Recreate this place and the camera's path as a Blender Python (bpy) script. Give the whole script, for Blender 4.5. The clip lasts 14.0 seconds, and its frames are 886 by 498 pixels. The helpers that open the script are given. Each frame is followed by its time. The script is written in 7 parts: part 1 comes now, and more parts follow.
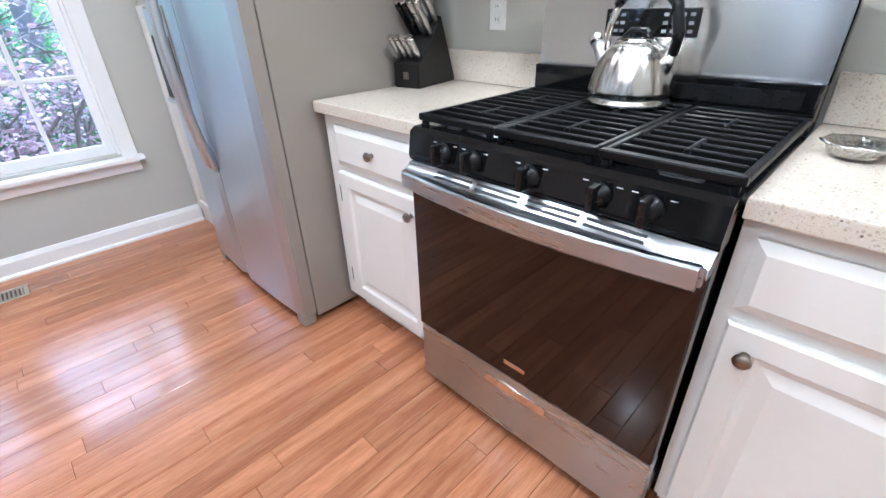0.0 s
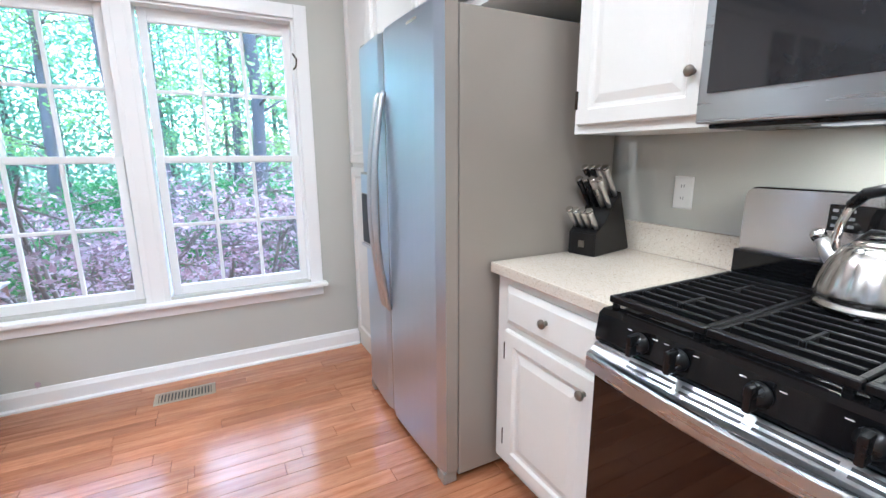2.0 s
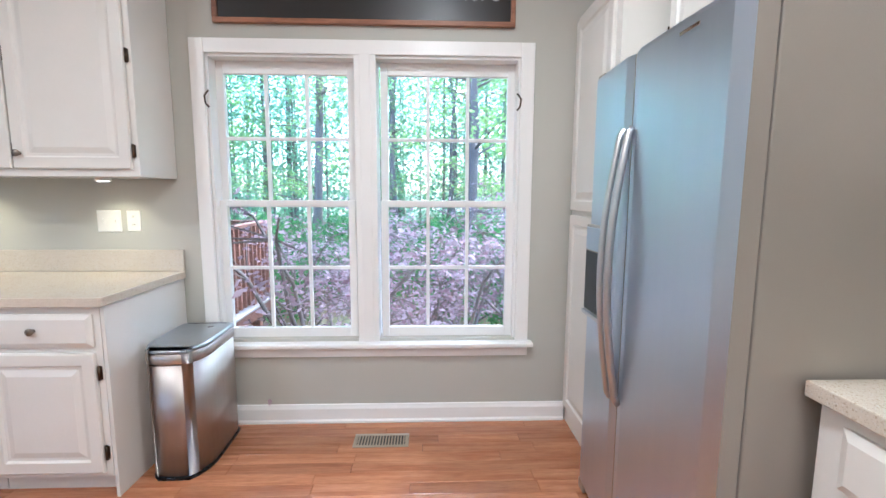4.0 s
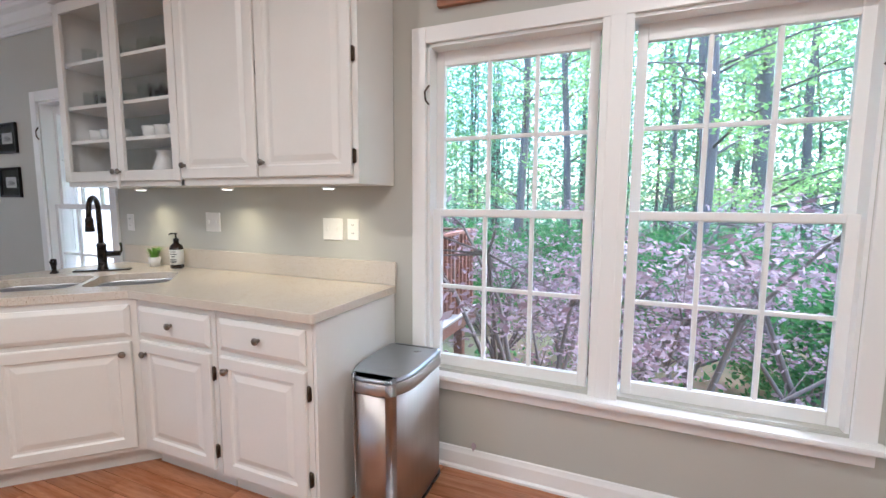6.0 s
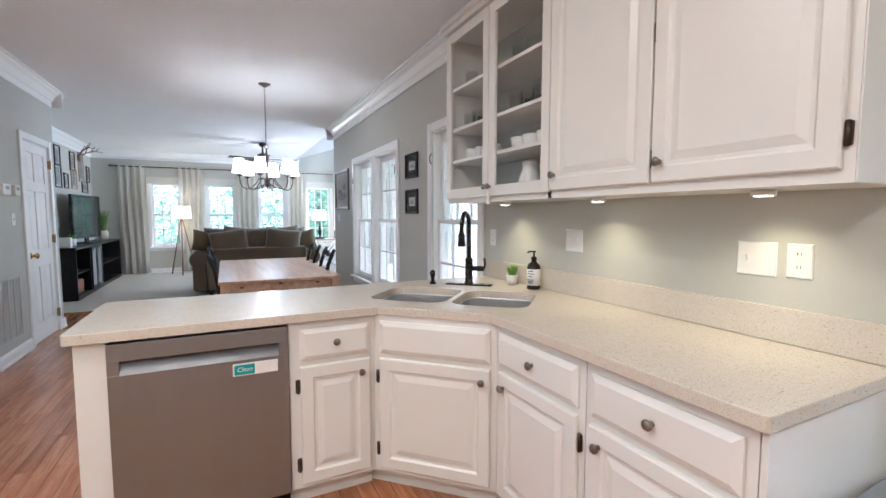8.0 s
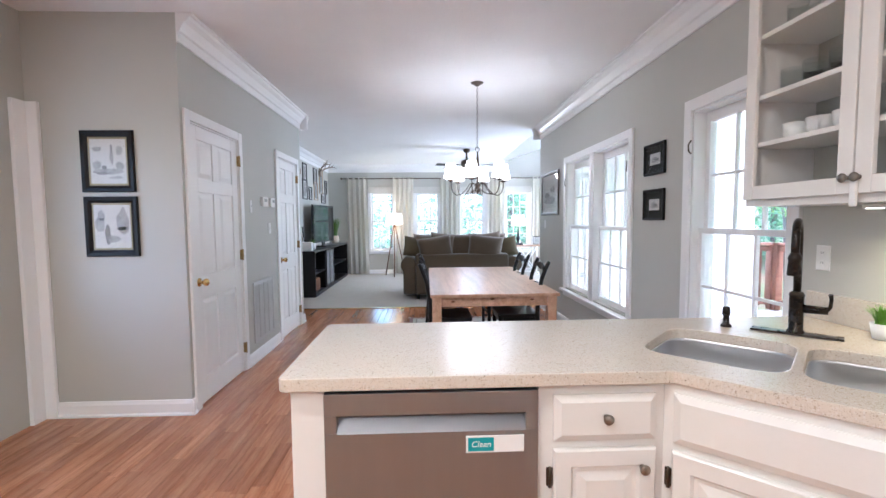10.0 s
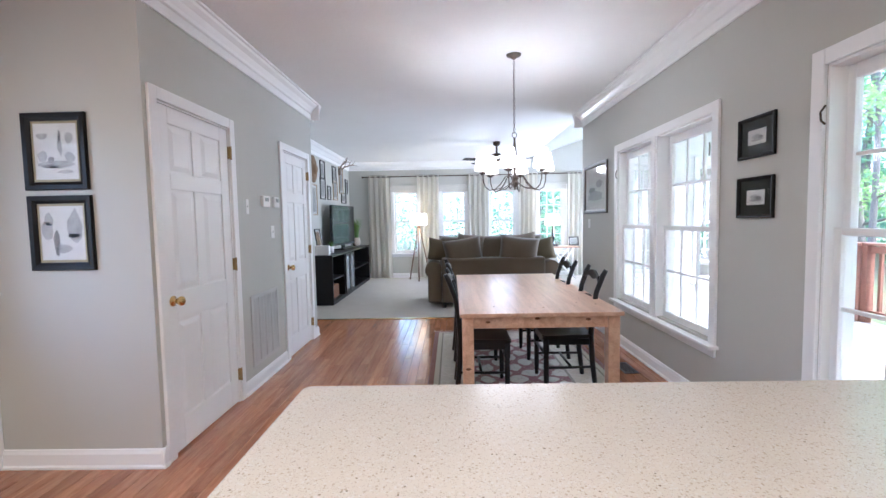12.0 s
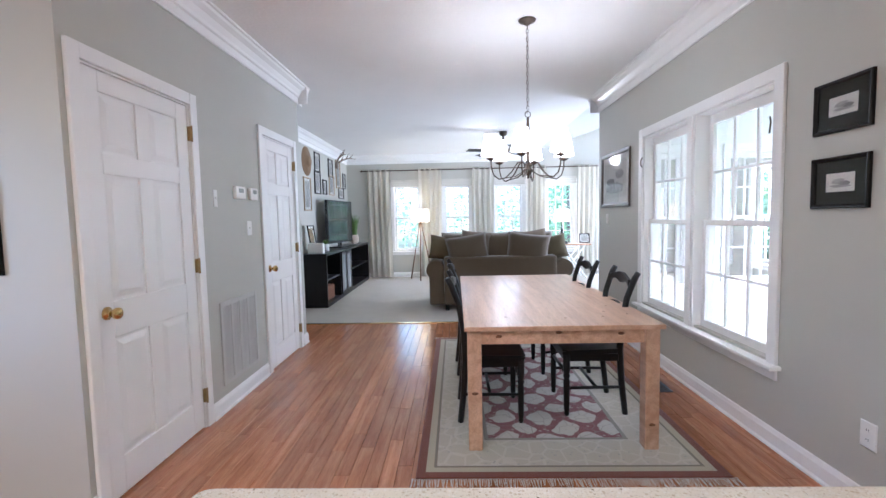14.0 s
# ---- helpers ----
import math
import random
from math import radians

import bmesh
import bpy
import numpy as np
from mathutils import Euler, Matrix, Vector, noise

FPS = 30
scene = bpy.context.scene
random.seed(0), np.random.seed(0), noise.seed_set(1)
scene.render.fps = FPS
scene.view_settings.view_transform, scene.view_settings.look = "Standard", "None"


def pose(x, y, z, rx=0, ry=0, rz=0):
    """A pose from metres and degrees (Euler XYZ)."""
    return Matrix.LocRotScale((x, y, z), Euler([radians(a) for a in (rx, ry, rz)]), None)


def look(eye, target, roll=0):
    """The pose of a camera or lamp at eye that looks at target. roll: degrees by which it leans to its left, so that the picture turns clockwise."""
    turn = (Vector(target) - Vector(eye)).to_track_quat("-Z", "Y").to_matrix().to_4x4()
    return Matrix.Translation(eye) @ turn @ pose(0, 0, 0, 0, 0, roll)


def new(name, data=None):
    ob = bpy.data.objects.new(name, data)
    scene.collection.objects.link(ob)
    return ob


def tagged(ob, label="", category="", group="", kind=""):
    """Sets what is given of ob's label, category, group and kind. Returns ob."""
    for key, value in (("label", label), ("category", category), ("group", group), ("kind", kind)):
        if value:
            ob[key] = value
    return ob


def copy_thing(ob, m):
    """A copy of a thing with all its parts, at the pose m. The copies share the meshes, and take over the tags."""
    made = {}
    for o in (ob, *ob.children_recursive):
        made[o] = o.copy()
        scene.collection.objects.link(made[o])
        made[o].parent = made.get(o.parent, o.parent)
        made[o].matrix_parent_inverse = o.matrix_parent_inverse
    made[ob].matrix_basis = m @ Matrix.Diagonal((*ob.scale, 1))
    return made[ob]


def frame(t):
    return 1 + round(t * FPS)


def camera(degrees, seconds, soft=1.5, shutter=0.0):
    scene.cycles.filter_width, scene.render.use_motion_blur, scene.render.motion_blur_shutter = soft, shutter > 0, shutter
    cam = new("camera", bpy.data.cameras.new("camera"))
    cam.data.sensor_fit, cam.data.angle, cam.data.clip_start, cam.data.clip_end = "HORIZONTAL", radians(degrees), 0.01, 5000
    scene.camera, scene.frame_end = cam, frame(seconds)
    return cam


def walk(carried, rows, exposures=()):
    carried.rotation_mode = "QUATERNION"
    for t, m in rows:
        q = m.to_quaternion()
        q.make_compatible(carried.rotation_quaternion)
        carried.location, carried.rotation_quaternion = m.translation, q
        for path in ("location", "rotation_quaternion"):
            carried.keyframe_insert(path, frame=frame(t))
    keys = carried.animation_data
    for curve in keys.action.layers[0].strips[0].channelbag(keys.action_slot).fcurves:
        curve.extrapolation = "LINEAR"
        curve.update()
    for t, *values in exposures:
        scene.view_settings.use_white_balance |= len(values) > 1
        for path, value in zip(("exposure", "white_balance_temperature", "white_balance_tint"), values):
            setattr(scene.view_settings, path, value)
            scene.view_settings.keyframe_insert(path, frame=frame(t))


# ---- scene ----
cam = camera(90.2, 14.0)
PATH = [
    (0, (0.005, 0.1, 1.198), (-1.248, 1.321, 0.23), -1.7),
    (0.5, (-0.014, 0.091, 1.234), (-1.362, 1.322, 0.418), -1.6),
    (1, (-0.031, 0.061, 1.267), (-1.501, 1.248, 0.61), -1.5),
    (1.5, (-0.079, 0.039, 1.291), (-1.683, 1.11, 0.765), -0.9),
    (2, (-0.119, 0.007, 1.307), (-1.854, 0.911, 0.891), -0.3),
    (2.5, (-0.182, 0.019, 1.309), (-2.032, 0.702, 0.976), 0.1),
    (3, (-0.257, 0.026, 1.322), (-2.182, 0.488, 1.036), -0.0),
    (5.5, (-0.917, -0.129, 1.36), (-2.832, -0.658, 1.131), 0.5),
    (6, (-1.02, -0.237, 1.348), (-2.849, -1.016, 1.133), 0.3),
    (6.5, (-1.126, -0.356, 1.353), (-2.802, -1.428, 1.147), 0.2),
    (7, (-1.199, -0.477, 1.345), (-2.649, -1.841, 1.159), 0.1),
    (7.5, (-1.279, -0.646, 1.349), (-2.451, -2.258, 1.18), 0.1),
    (8, (-1.316, -0.832, 1.344), (-2.199, -2.62, 1.193), -0.0),
    (8.5, (-1.295, -1.012, 1.35), (-1.914, -2.909, 1.206), -0.3),
    (9, (-1.262, -1.182, 1.36), (-1.628, -3.144, 1.224), -0.3),
    (11.5, (-1.184, -2.099, 1.385), (-1.165, -4.095, 1.257), -0.9),
    (12, (-1.2, -2.282, 1.382), (-1.159, -4.277, 1.253), -1.1),
    (12.5, (-1.254, -2.445, 1.386), (-1.179, -4.44, 1.253), -1.3),
    (13, (-1.241, -2.589, 1.371), (-1.168, -4.583, 1.238), -1.3),
    (13.5, (-1.215, -2.725, 1.364), (-1.153, -4.719, 1.228), -1.2),
    (14, (-1.205, -2.821, 1.356), (-1.147, -4.815, 1.215), -1.2),
]
EXPOSURES = [(0.0, 3.75, 4500, 9), (3.0, 3.55, 4700, 9), (6.0, 3.27, 5000, 12), (7.5, 3.25, 5080, 12), (8.5, 3.65, 5080, 12), (9.5, 3.72, 5020, 14), (14.0, 3.75, 5080, 15)]
walk(cam, [(t, look(eye, target, roll)) for t, eye, target, roll in PATH], EXPOSURES)
SKY, SUN = 0.15, 1.0
PUCK, RANGE_W, CAN_W, BULB, LAMP_W, FAN_W = 0.6, 0.42, 2.3, 0.22, 1.2, 2.8
SHADE_GLOW, LAMP_GLOWS = 0.8, 0.35
CANS = [(-1.6, 0.1), (-0.35, -0.1), (-1.0, -2.2), (0.45, -1.3), (0.7, 0.5)]
# watts of the fill lamps in the added, unseen windows
WING_FILL_W, EAST_FILL_W = 16.0, 0.7

# ---- world and lamps ----
world = bpy.data.worlds.new("world")
scene.world = world
world.use_nodes = True
wn = world.node_tree.nodes
sky = wn.new("ShaderNodeTexSky")
sky.sky_type, sky.sun_disc = "NISHITA", False
sky.sun_elevation, sky.sun_rotation = radians(50), radians(-60)
sky.air_density, sky.dust_density = 1.0, 3.0
wn["Background"].inputs["Strength"].default_value = SKY
world.node_tree.links.new(sky.outputs[0], wn["Background"].inputs["Color"])
sun = new("sun", bpy.data.lights.new("sun", "SUN"))
sun.data.energy, sun.data.angle, sun.data.color = SUN, radians(12), (1.0, 0.96, 0.9)
sun.matrix_world = look((-20, 15, 30), (0, 0, 0))


def area_lamp(name, eye, target, w, h, watts, color=(1, 1, 1)):
    lamp = new(name, bpy.data.lights.new(name, "AREA"))
    lamp.data.shape, lamp.data.size, lamp.data.size_y = "RECTANGLE", w, h
    lamp.data.energy, lamp.data.color = watts, color
    lamp.matrix_world = look(eye, target)
    return lamp


def point_lamp(name, place, watts, color, radius=0.03):
    lamp = new(name, bpy.data.lights.new(name, "POINT"))
    lamp.data.energy, lamp.data.color, lamp.data.shadow_soft_size = watts, color, radius
    lamp.location = place
    return lamp


# ---- materials ----
def material(name, color, rough=0.5, metal=0.0, second=None, scale=6.0, amount=0.5, bump=0.0, bump_scale=60.0,
             stretch=(1, 1, 1), coat=0.0, emit=0.0, sheen=0.0, rough_vary=0.08, spec=0.5, per_piece=0.0, brushed=None):
    """A surface with a coarse and a fine variation of colour, uneven gloss and fine relief."""
    m = bpy.data.materials.new(name)
    m.use_nodes = True
    n, l = m.node_tree.nodes, m.node_tree.links
    b = n["Principled BSDF"]
    second = second or tuple(c * 0.86 for c in color)
    tc = n.new("ShaderNodeTexCoord")
    mp = n.new("ShaderNodeMapping")
    mp.inputs["Scale"].default_value = stretch
    l.new(tc.outputs["Object"], mp.inputs["Vector"])
    big, fine = n.new("ShaderNodeTexNoise"), n.new("ShaderNodeTexNoise")
    big.inputs["Scale"].default_value, big.inputs["Detail"].default_value = scale, 5
    fine.inputs["Scale"].default_value, fine.inputs["Detail"].default_value = bump_scale, 4
    l.new(mp.outputs[0], big.inputs["Vector"])
    l.new(mp.outputs[0], fine.inputs["Vector"])
    add = n.new("ShaderNodeMath")
    add.operation = "MULTIPLY_ADD"
    l.new(fine.outputs["Fac"], add.inputs[0])
    add.inputs[1].default_value = 0.35
    l.new(big.outputs["Fac"], add.inputs[2])
    ramp = n.new("ShaderNodeMapRange")
    ramp.inputs["From Min"].default_value, ramp.inputs["From Max"].default_value = 0.4, 0.95
    ramp.inputs["To Max"].default_value = amount
    l.new(add.outputs[0], ramp.inputs["Value"])
    mix = n.new("ShaderNodeMix")
    mix.data_type = "RGBA"
    mix.inputs["A"].default_value, mix.inputs["B"].default_value = (*color, 1), (*second, 1)
    l.new(ramp.outputs[0], mix.inputs["Factor"])
    out = mix.outputs["Result"]
    if per_piece:
        info, hsv, mr = n.new("ShaderNodeObjectInfo"), n.new("ShaderNodeHueSaturation"), n.new("ShaderNodeMapRange")
        geo = n.new("ShaderNodeNewGeometry")
        s = n.new("ShaderNodeMath")
        s.operation = "ADD"
        l.new(info.outputs["Random"], s.inputs[0])
        l.new(geo.outputs["Random Per Island"], s.inputs[1])
        fr = n.new("ShaderNodeMath")
        fr.operation = "FRACT"
        l.new(s.outputs[0], fr.inputs[0])
        mr.inputs["To Min"].default_value, mr.inputs["To Max"].default_value = 1 - per_piece, 1 + per_piece
        l.new(fr.outputs[0], mr.inputs["Value"])
        l.new(mr.outputs[0], hsv.inputs["Value"])
        l.new(out, hsv.inputs["Color"])
        out = hsv.outputs[0]
    l.new(out, b.inputs["Base Color"])
    rr = n.new("ShaderNodeMapRange")
    rr.inputs["To Min"].default_value, rr.inputs["To Max"].default_value = max(rough - rough_vary, 0.02), min(rough + rough_vary, 1)
    l.new(big.outputs["Fac"], rr.inputs["Value"])
    l.new(rr.outputs[0], b.inputs["Roughness"])
    b.inputs["Metallic"].default_value = metal
    b.inputs["Coat Weight"].default_value = coat
    b.inputs["Coat Roughness"].default_value = 0.12
    b.inputs["Sheen Weight"].default_value = sheen
    b.inputs["Specular IOR Level"].default_value = spec
    if brushed is not None:
        tg = n.new("ShaderNodeTangent")
        tg.direction_type, tg.axis = "RADIAL", "Z"
        l.new(tg.outputs[0], b.inputs["Tangent"])
        b.inputs["Anisotropic"].default_value, b.inputs["Anisotropic Rotation"].default_value = 0.85, brushed
    if bump:
        bp = n.new("ShaderNodeBump")
        bp.inputs["Strength"].default_value, bp.inputs["Distance"].default_value = bump, 0.004
        l.new(fine.outputs["Fac"], bp.inputs["Height"])
        l.new(bp.outputs[0], b.inputs["Normal"])
    if emit:
        b.inputs["Emission Color"].default_value, b.inputs["Emission Strength"].default_value = (*color, 1), emit
    return m


def glass_material(name, tint=(1, 1, 1), gloss=1.0):
    """Clear pane: it lets light straight through, with a mirror gloss that grows at grazing angles."""
    m = bpy.data.materials.new(name)
    m.use_nodes = True
    n, l = m.node_tree.nodes, m.node_tree.links
    n.remove(n["Principled BSDF"])
    tr, gl, mx, lw = (n.new("ShaderNode" + k) for k in ("BsdfTransparent", "BsdfGlossy", "MixShader", "LayerWeight"))
    tr.inputs["Color"].default_value = (*tint, 1)
    gl.inputs["Roughness"].default_value = 0.02
    gl.inputs["Color"].default_value = (gloss, gloss, gloss, 1)
    lw.inputs["Blend"].default_value = 0.5
    pw, ad = n.new("ShaderNodeMath"), n.new("ShaderNodeMath")
    pw.operation, pw.inputs[1].default_value = "POWER", 5.0
    ad.operation, ad.inputs[1].default_value, ad.inputs[2].default_value = "MULTIPLY_ADD", 0.6, 0.03
    l.new(lw.outputs["Facing"], pw.inputs[0])
    l.new(pw.outputs[0], ad.inputs[0])
    l.new(ad.outputs[0], mx.inputs[0])
    l.new(tr.outputs[0], mx.inputs[1])
    l.new(gl.outputs[0], mx.inputs[2])
    l.new(mx.outputs[0], n["Material Output"].inputs["Surface"])
    return m


def wood_material(name, dark, light, rough=0.3, grain=(18, 1.2, 18), per_piece=0.18, bump=0.08, coat=0.0, rings=0.5):
    """Wood with long grain streaks along local y, pores, and a tone that differs from piece to piece."""
    m = bpy.data.materials.new(name)
    m.use_nodes = True
    n, l = m.node_tree.nodes, m.node_tree.links
    b = n["Principled BSDF"]
    tc, mp, info, geo = (n.new("ShaderNode" + k) for k in ("TexCoord", "Mapping", "ObjectInfo", "NewGeometry"))
    mp.inputs["Scale"].default_value = grain
    s = n.new("ShaderNodeMath")
    s.operation = "ADD"
    l.new(info.outputs["Random"], s.inputs[0])
    l.new(geo.outputs["Random Per Island"], s.inputs[1])
    k = n.new("ShaderNodeMath")
    k.operation = "MULTIPLY"
    k.inputs[1].default_value = 37.0
    l.new(s.outputs[0], k.inputs[0])
    l.new(tc.outputs["Object"], mp.inputs["Vector"])
    l.new(k.outputs[0], mp.inputs["Location"])
    streak, pores, soft = n.new("ShaderNodeTexNoise"), n.new("ShaderNodeTexNoise"), n.new("ShaderNodeTexNoise")
    streak.inputs["Scale"].default_value, streak.inputs["Detail"].default_value, streak.inputs["Distortion"].default_value = 1.6, 6, rings
    pores.inputs["Scale"].default_value, pores.inputs["Detail"].default_value = 14, 3
    for t in (streak, pores):
        l.new(mp.outputs[0], t.inputs["Vector"])
    soft.inputs["Scale"].default_value = 1.1
    l.new(tc.outputs["Object"], soft.inputs["Vector"])
    ramp = n.new("ShaderNodeValToRGB")
    ramp.color_ramp.elements[0].position, ramp.color_ramp.elements[0].color = 0.33, (*dark, 1)
    ramp.color_ramp.elements[1].position, ramp.color_ramp.elements[1].color = 0.66, (*light, 1)
    l.new(streak.outputs["Fac"], ramp.inputs["Fac"])
    mul = n.new("ShaderNodeMix")
    mul.data_type, mul.blend_type = "RGBA", "MULTIPLY"
    pr = n.new("ShaderNodeMapRange")
    pr.inputs["From Min"].default_value, pr.inputs["From Max"].default_value = 0.35, 0.55
    pr.inputs["To Min"].default_value, pr.inputs["To Max"].default_value = 0.82, 1.0
    l.new(pores.outputs["Fac"], pr.inputs["Value"])
    mul.inputs["Factor"].default_value = 1.0
    l.new(ramp.outputs[0], mul.inputs["A"])
    l.new(pr.outputs[0], mul.inputs["B"])
    hsv, fr, mr = n.new("ShaderNodeHueSaturation"), n.new("ShaderNodeMath"), n.new("ShaderNodeMapRange")
    fr.operation = "FRACT"
    l.new(s.outputs[0], fr.inputs[0])
    l.new(fr.outputs[0], mr.inputs["Value"])
    mr.inputs["To Min"].default_value, mr.inputs["To Max"].default_value = 1 - per_piece, 1 + per_piece
    l.new(mr.outputs[0], hsv.inputs["Value"])
    l.new(mul.outputs["Result"], hsv.inputs["Color"])
    l.new(hsv.outputs[0], b.inputs["Base Color"])
    rr = n.new("ShaderNodeMapRange")
    rr.inputs["To Min"].default_value, rr.inputs["To Max"].default_value = rough - 0.06, rough + 0.08
    l.new(soft.outputs["Fac"], rr.inputs["Value"])
    l.new(rr.outputs[0], b.inputs["Roughness"])
    b.inputs["Coat Weight"].default_value, b.inputs["Coat Roughness"].default_value = coat, 0.1
    bp = n.new("ShaderNodeBump")
    bp.inputs["Strength"].default_value, bp.inputs["Distance"].default_value = bump, 0.002
    l.new(pores.outputs["Fac"], bp.inputs["Height"])
    l.new(bp.outputs[0], b.inputs["Normal"])
    return m


def speckle_material(name, base, flecks, rough=0.25):
    """Engineered stone: a pale ground with small angular flecks of other tones."""
    m = bpy.data.materials.new(name)
    m.use_nodes = True
    n, l = m.node_tree.nodes, m.node_tree.links
    b = n["Principled BSDF"]
    tc = n.new("ShaderNodeTexCoord")
    cloud = n.new("ShaderNodeTexNoise")
    cloud.inputs["Scale"].default_value, cloud.inputs["Detail"].default_value = 9, 5
    l.new(tc.outputs["Object"], cloud.inputs["Vector"])
    first = n.new("ShaderNodeMix")
    first.data_type = "RGBA"
    first.inputs["A"].default_value, first.inputs["B"].default_value = (*base, 1), (*(c * 0.9 for c in base), 1)
    l.new(cloud.outputs["Fac"], first.inputs["Factor"])
    out = first.outputs["Result"]
    for color, scale, share, size in flecks:
        vor, gate, near, both, mix = (n.new("ShaderNode" + k) for k in ("TexVoronoi", "Math", "Math", "Math", "Mix"))
        vor.inputs["Scale"].default_value = scale
        l.new(tc.outputs["Object"], vor.inputs["Vector"])
        sep = n.new("ShaderNodeSeparateColor")
        l.new(vor.outputs["Color"], sep.inputs[0])
        gate.operation, gate.inputs[1].default_value = "LESS_THAN", share
        l.new(sep.outputs[0], gate.inputs[0])
        near.operation, near.inputs[1].default_value = "LESS_THAN", size
        l.new(vor.outputs["Distance"], near.inputs[0])
        both.operation = "MULTIPLY"
        l.new(gate.outputs[0], both.inputs[0])
        l.new(near.outputs[0], both.inputs[1])
        mix.data_type = "RGBA"
        mix.inputs["B"].default_value = (*color, 1)
        l.new(both.outputs[0], mix.inputs["Factor"])
        l.new(out, mix.inputs["A"])
        out = mix.outputs["Result"]
    l.new(out, b.inputs["Base Color"])
    b.inputs["Roughness"].default_value = rough
    return m


WALL = material("grey wall paint", (0.51, 0.505, 0.455), 0.6, second=(0.475, 0.47, 0.425), scale=1.5, bump=0.12, bump_scale=260)
WHITE = material("white trim paint", (0.86, 0.855, 0.84), 0.32, second=(0.82, 0.81, 0.79), scale=2, amount=0.5, bump=0.03, bump_scale=90)
CABINET = material("white cabinet paint", (0.76, 0.74, 0.70), 0.35, second=(0.70, 0.675, 0.62), scale=4, amount=0.5, bump=0.04, bump_scale=80)
CEIL = material("white textured ceiling", (0.86, 0.855, 0.84), 0.9, second=(0.81, 0.80, 0.785), scale=3, bump=0.5, bump_scale=40)
OAK = wood_material("oak floor", (0.345, 0.132, 0.055), (0.51, 0.23, 0.11), 0.2, coat=0.15, per_piece=0.17)
GAP = material("dark floor joint", (0.10, 0.035, 0.014), 0.7)
STONE = speckle_material("beige quartz", (0.65, 0.585, 0.49), [((0.46, 0.39, 0.30), 150, 0.2, 0.40), ((0.64, 0.60, 0.54), 170, 0.3, 0.45),
                                                            ((0.22, 0.18, 0.13), 110, 0.035, 0.26), ((0.50, 0.43, 0.34), 300, 0.4, 0.4)], 0.24)
STEEL = material("brushed stainless steel", (0.60, 0.605, 0.615), 0.36, 1.0, second=(0.56, 0.565, 0.575), scale=3, rough_vary=0.03, bump_scale=120, stretch=(1, 1, 14))
STEEL_H = material("brushed steel across", (0.45, 0.475, 0.49), 0.28, 1.0, second=(0.41, 0.43, 0.445), scale=3, rough_vary=0.03, bump_scale=120, stretch=(1, 14, 14), brushed=0.25)
# the window's blue reflection is put into this steel's colour
FRIDGE = material("stainless fridge door", (0.56, 0.62, 0.71), 0.38, 1.0, second=(0.53, 0.59, 0.68), scale=2, rough_vary=0.02, bump_scale=120, stretch=(14, 14, 1))
FRIDGE_SIDE = material("grey fridge side", (0.34, 0.31, 0.27), 0.36, 0.25, second=(0.31, 0.28, 0.245), scale=3, bump=0.12, bump_scale=240)
CHROME = material("polished steel", (0.72, 0.70, 0.67), 0.12, 1.0, scale=5)
BLACK = material("black enamel", (0.004, 0.004, 0.0045), 0.06, second=(0.004, 0.004, 0.004), scale=8, spec=0.3, rough_vary=0.03)
IRON = material("cast iron", (0.004, 0.004, 0.0045), 0.36, second=(0.008, 0.008, 0.008), bump=0.25, bump_scale=200, spec=0.18)
MW_GLASS = material("dark microwave glass", (0.02, 0.02, 0.022), 0.05, spec=0.7, rough_vary=0.02)
OVEN_GLASS = material("dark oven glass", (0.009, 0.0035, 0.0028), 0.04, second=(0.007, 0.003, 0.0024), spec=0.5, rough_vary=0.02)
BLACK_PLASTIC = material("black plastic", (0.007, 0.007, 0.0075), 0.28, scale=20, spec=0.3)
BRONZE = material("aged bronze", (0.09, 0.065, 0.045), 0.35, 0.9, second=(0.05, 0.035, 0.025), scale=40)
PEWTER = material("antique pewter", (0.30, 0.27, 0.23), 0.32, 1.0, second=(0.16, 0.13, 0.10), scale=60)
BRASS = material("polished brass", (0.70, 0.49, 0.20), 0.18, 1.0, second=(0.55, 0.36, 0.13), scale=30)
BLACK_WOOD = material("black painted wood", (0.007, 0.0065, 0.0065), 0.35, second=(0.016, 0.014, 0.013), scale=12, bump=0.05, bump_scale=120, spec=0.3)
PLATE = material("white plastic plate", (0.82, 0.81, 0.78), 0.35, scale=9)
SLOT = material("dark slot", (0.03, 0.03, 0.03), 0.6)
CLEAR = glass_material("window glass")
PINE = wood_material("pine table", (0.48, 0.285, 0.175), (0.64, 0.415, 0.275), 0.34, grain=(12, 0.8, 12), per_piece=0.06, coat=0.15)


# ---- mesh helpers ----
def box(bm, x0, x1, y0, y1, z0, z1):
    v = [bm.verts.new(p) for p in ((x0, y0, z0), (x1, y0, z0), (x1, y1, z0), (x0, y1, z0), (x0, y0, z1), (x1, y0, z1), (x1, y1, z1), (x0, y1, z1))]
    for q in ((3, 2, 1, 0), (4, 5, 6, 7), (0, 1, 5, 4), (1, 2, 6, 5), (2, 3, 7, 6), (3, 0, 4, 7)):
        bm.faces.new([v[i] for i in q])
    return v


def boxes(*rows, bevel=0.0, seg=2):
    """A bmesh of boxes, each x0, x1, y0, y1, z0, z1, with rounded edges."""
    bm = bmesh.new()
    for r in rows:
        box(bm, min(r[0], r[1]), max(r[0], r[1]), min(r[2], r[3]), max(r[2], r[3]), min(r[4], r[5]), max(r[4], r[5]))
    if bevel:
        bmesh.ops.bevel(bm, geom=bm.edges[:], offset=bevel, segments=seg, affect="EDGES", profile=0.6, clamp_overlap=True)
    return bm


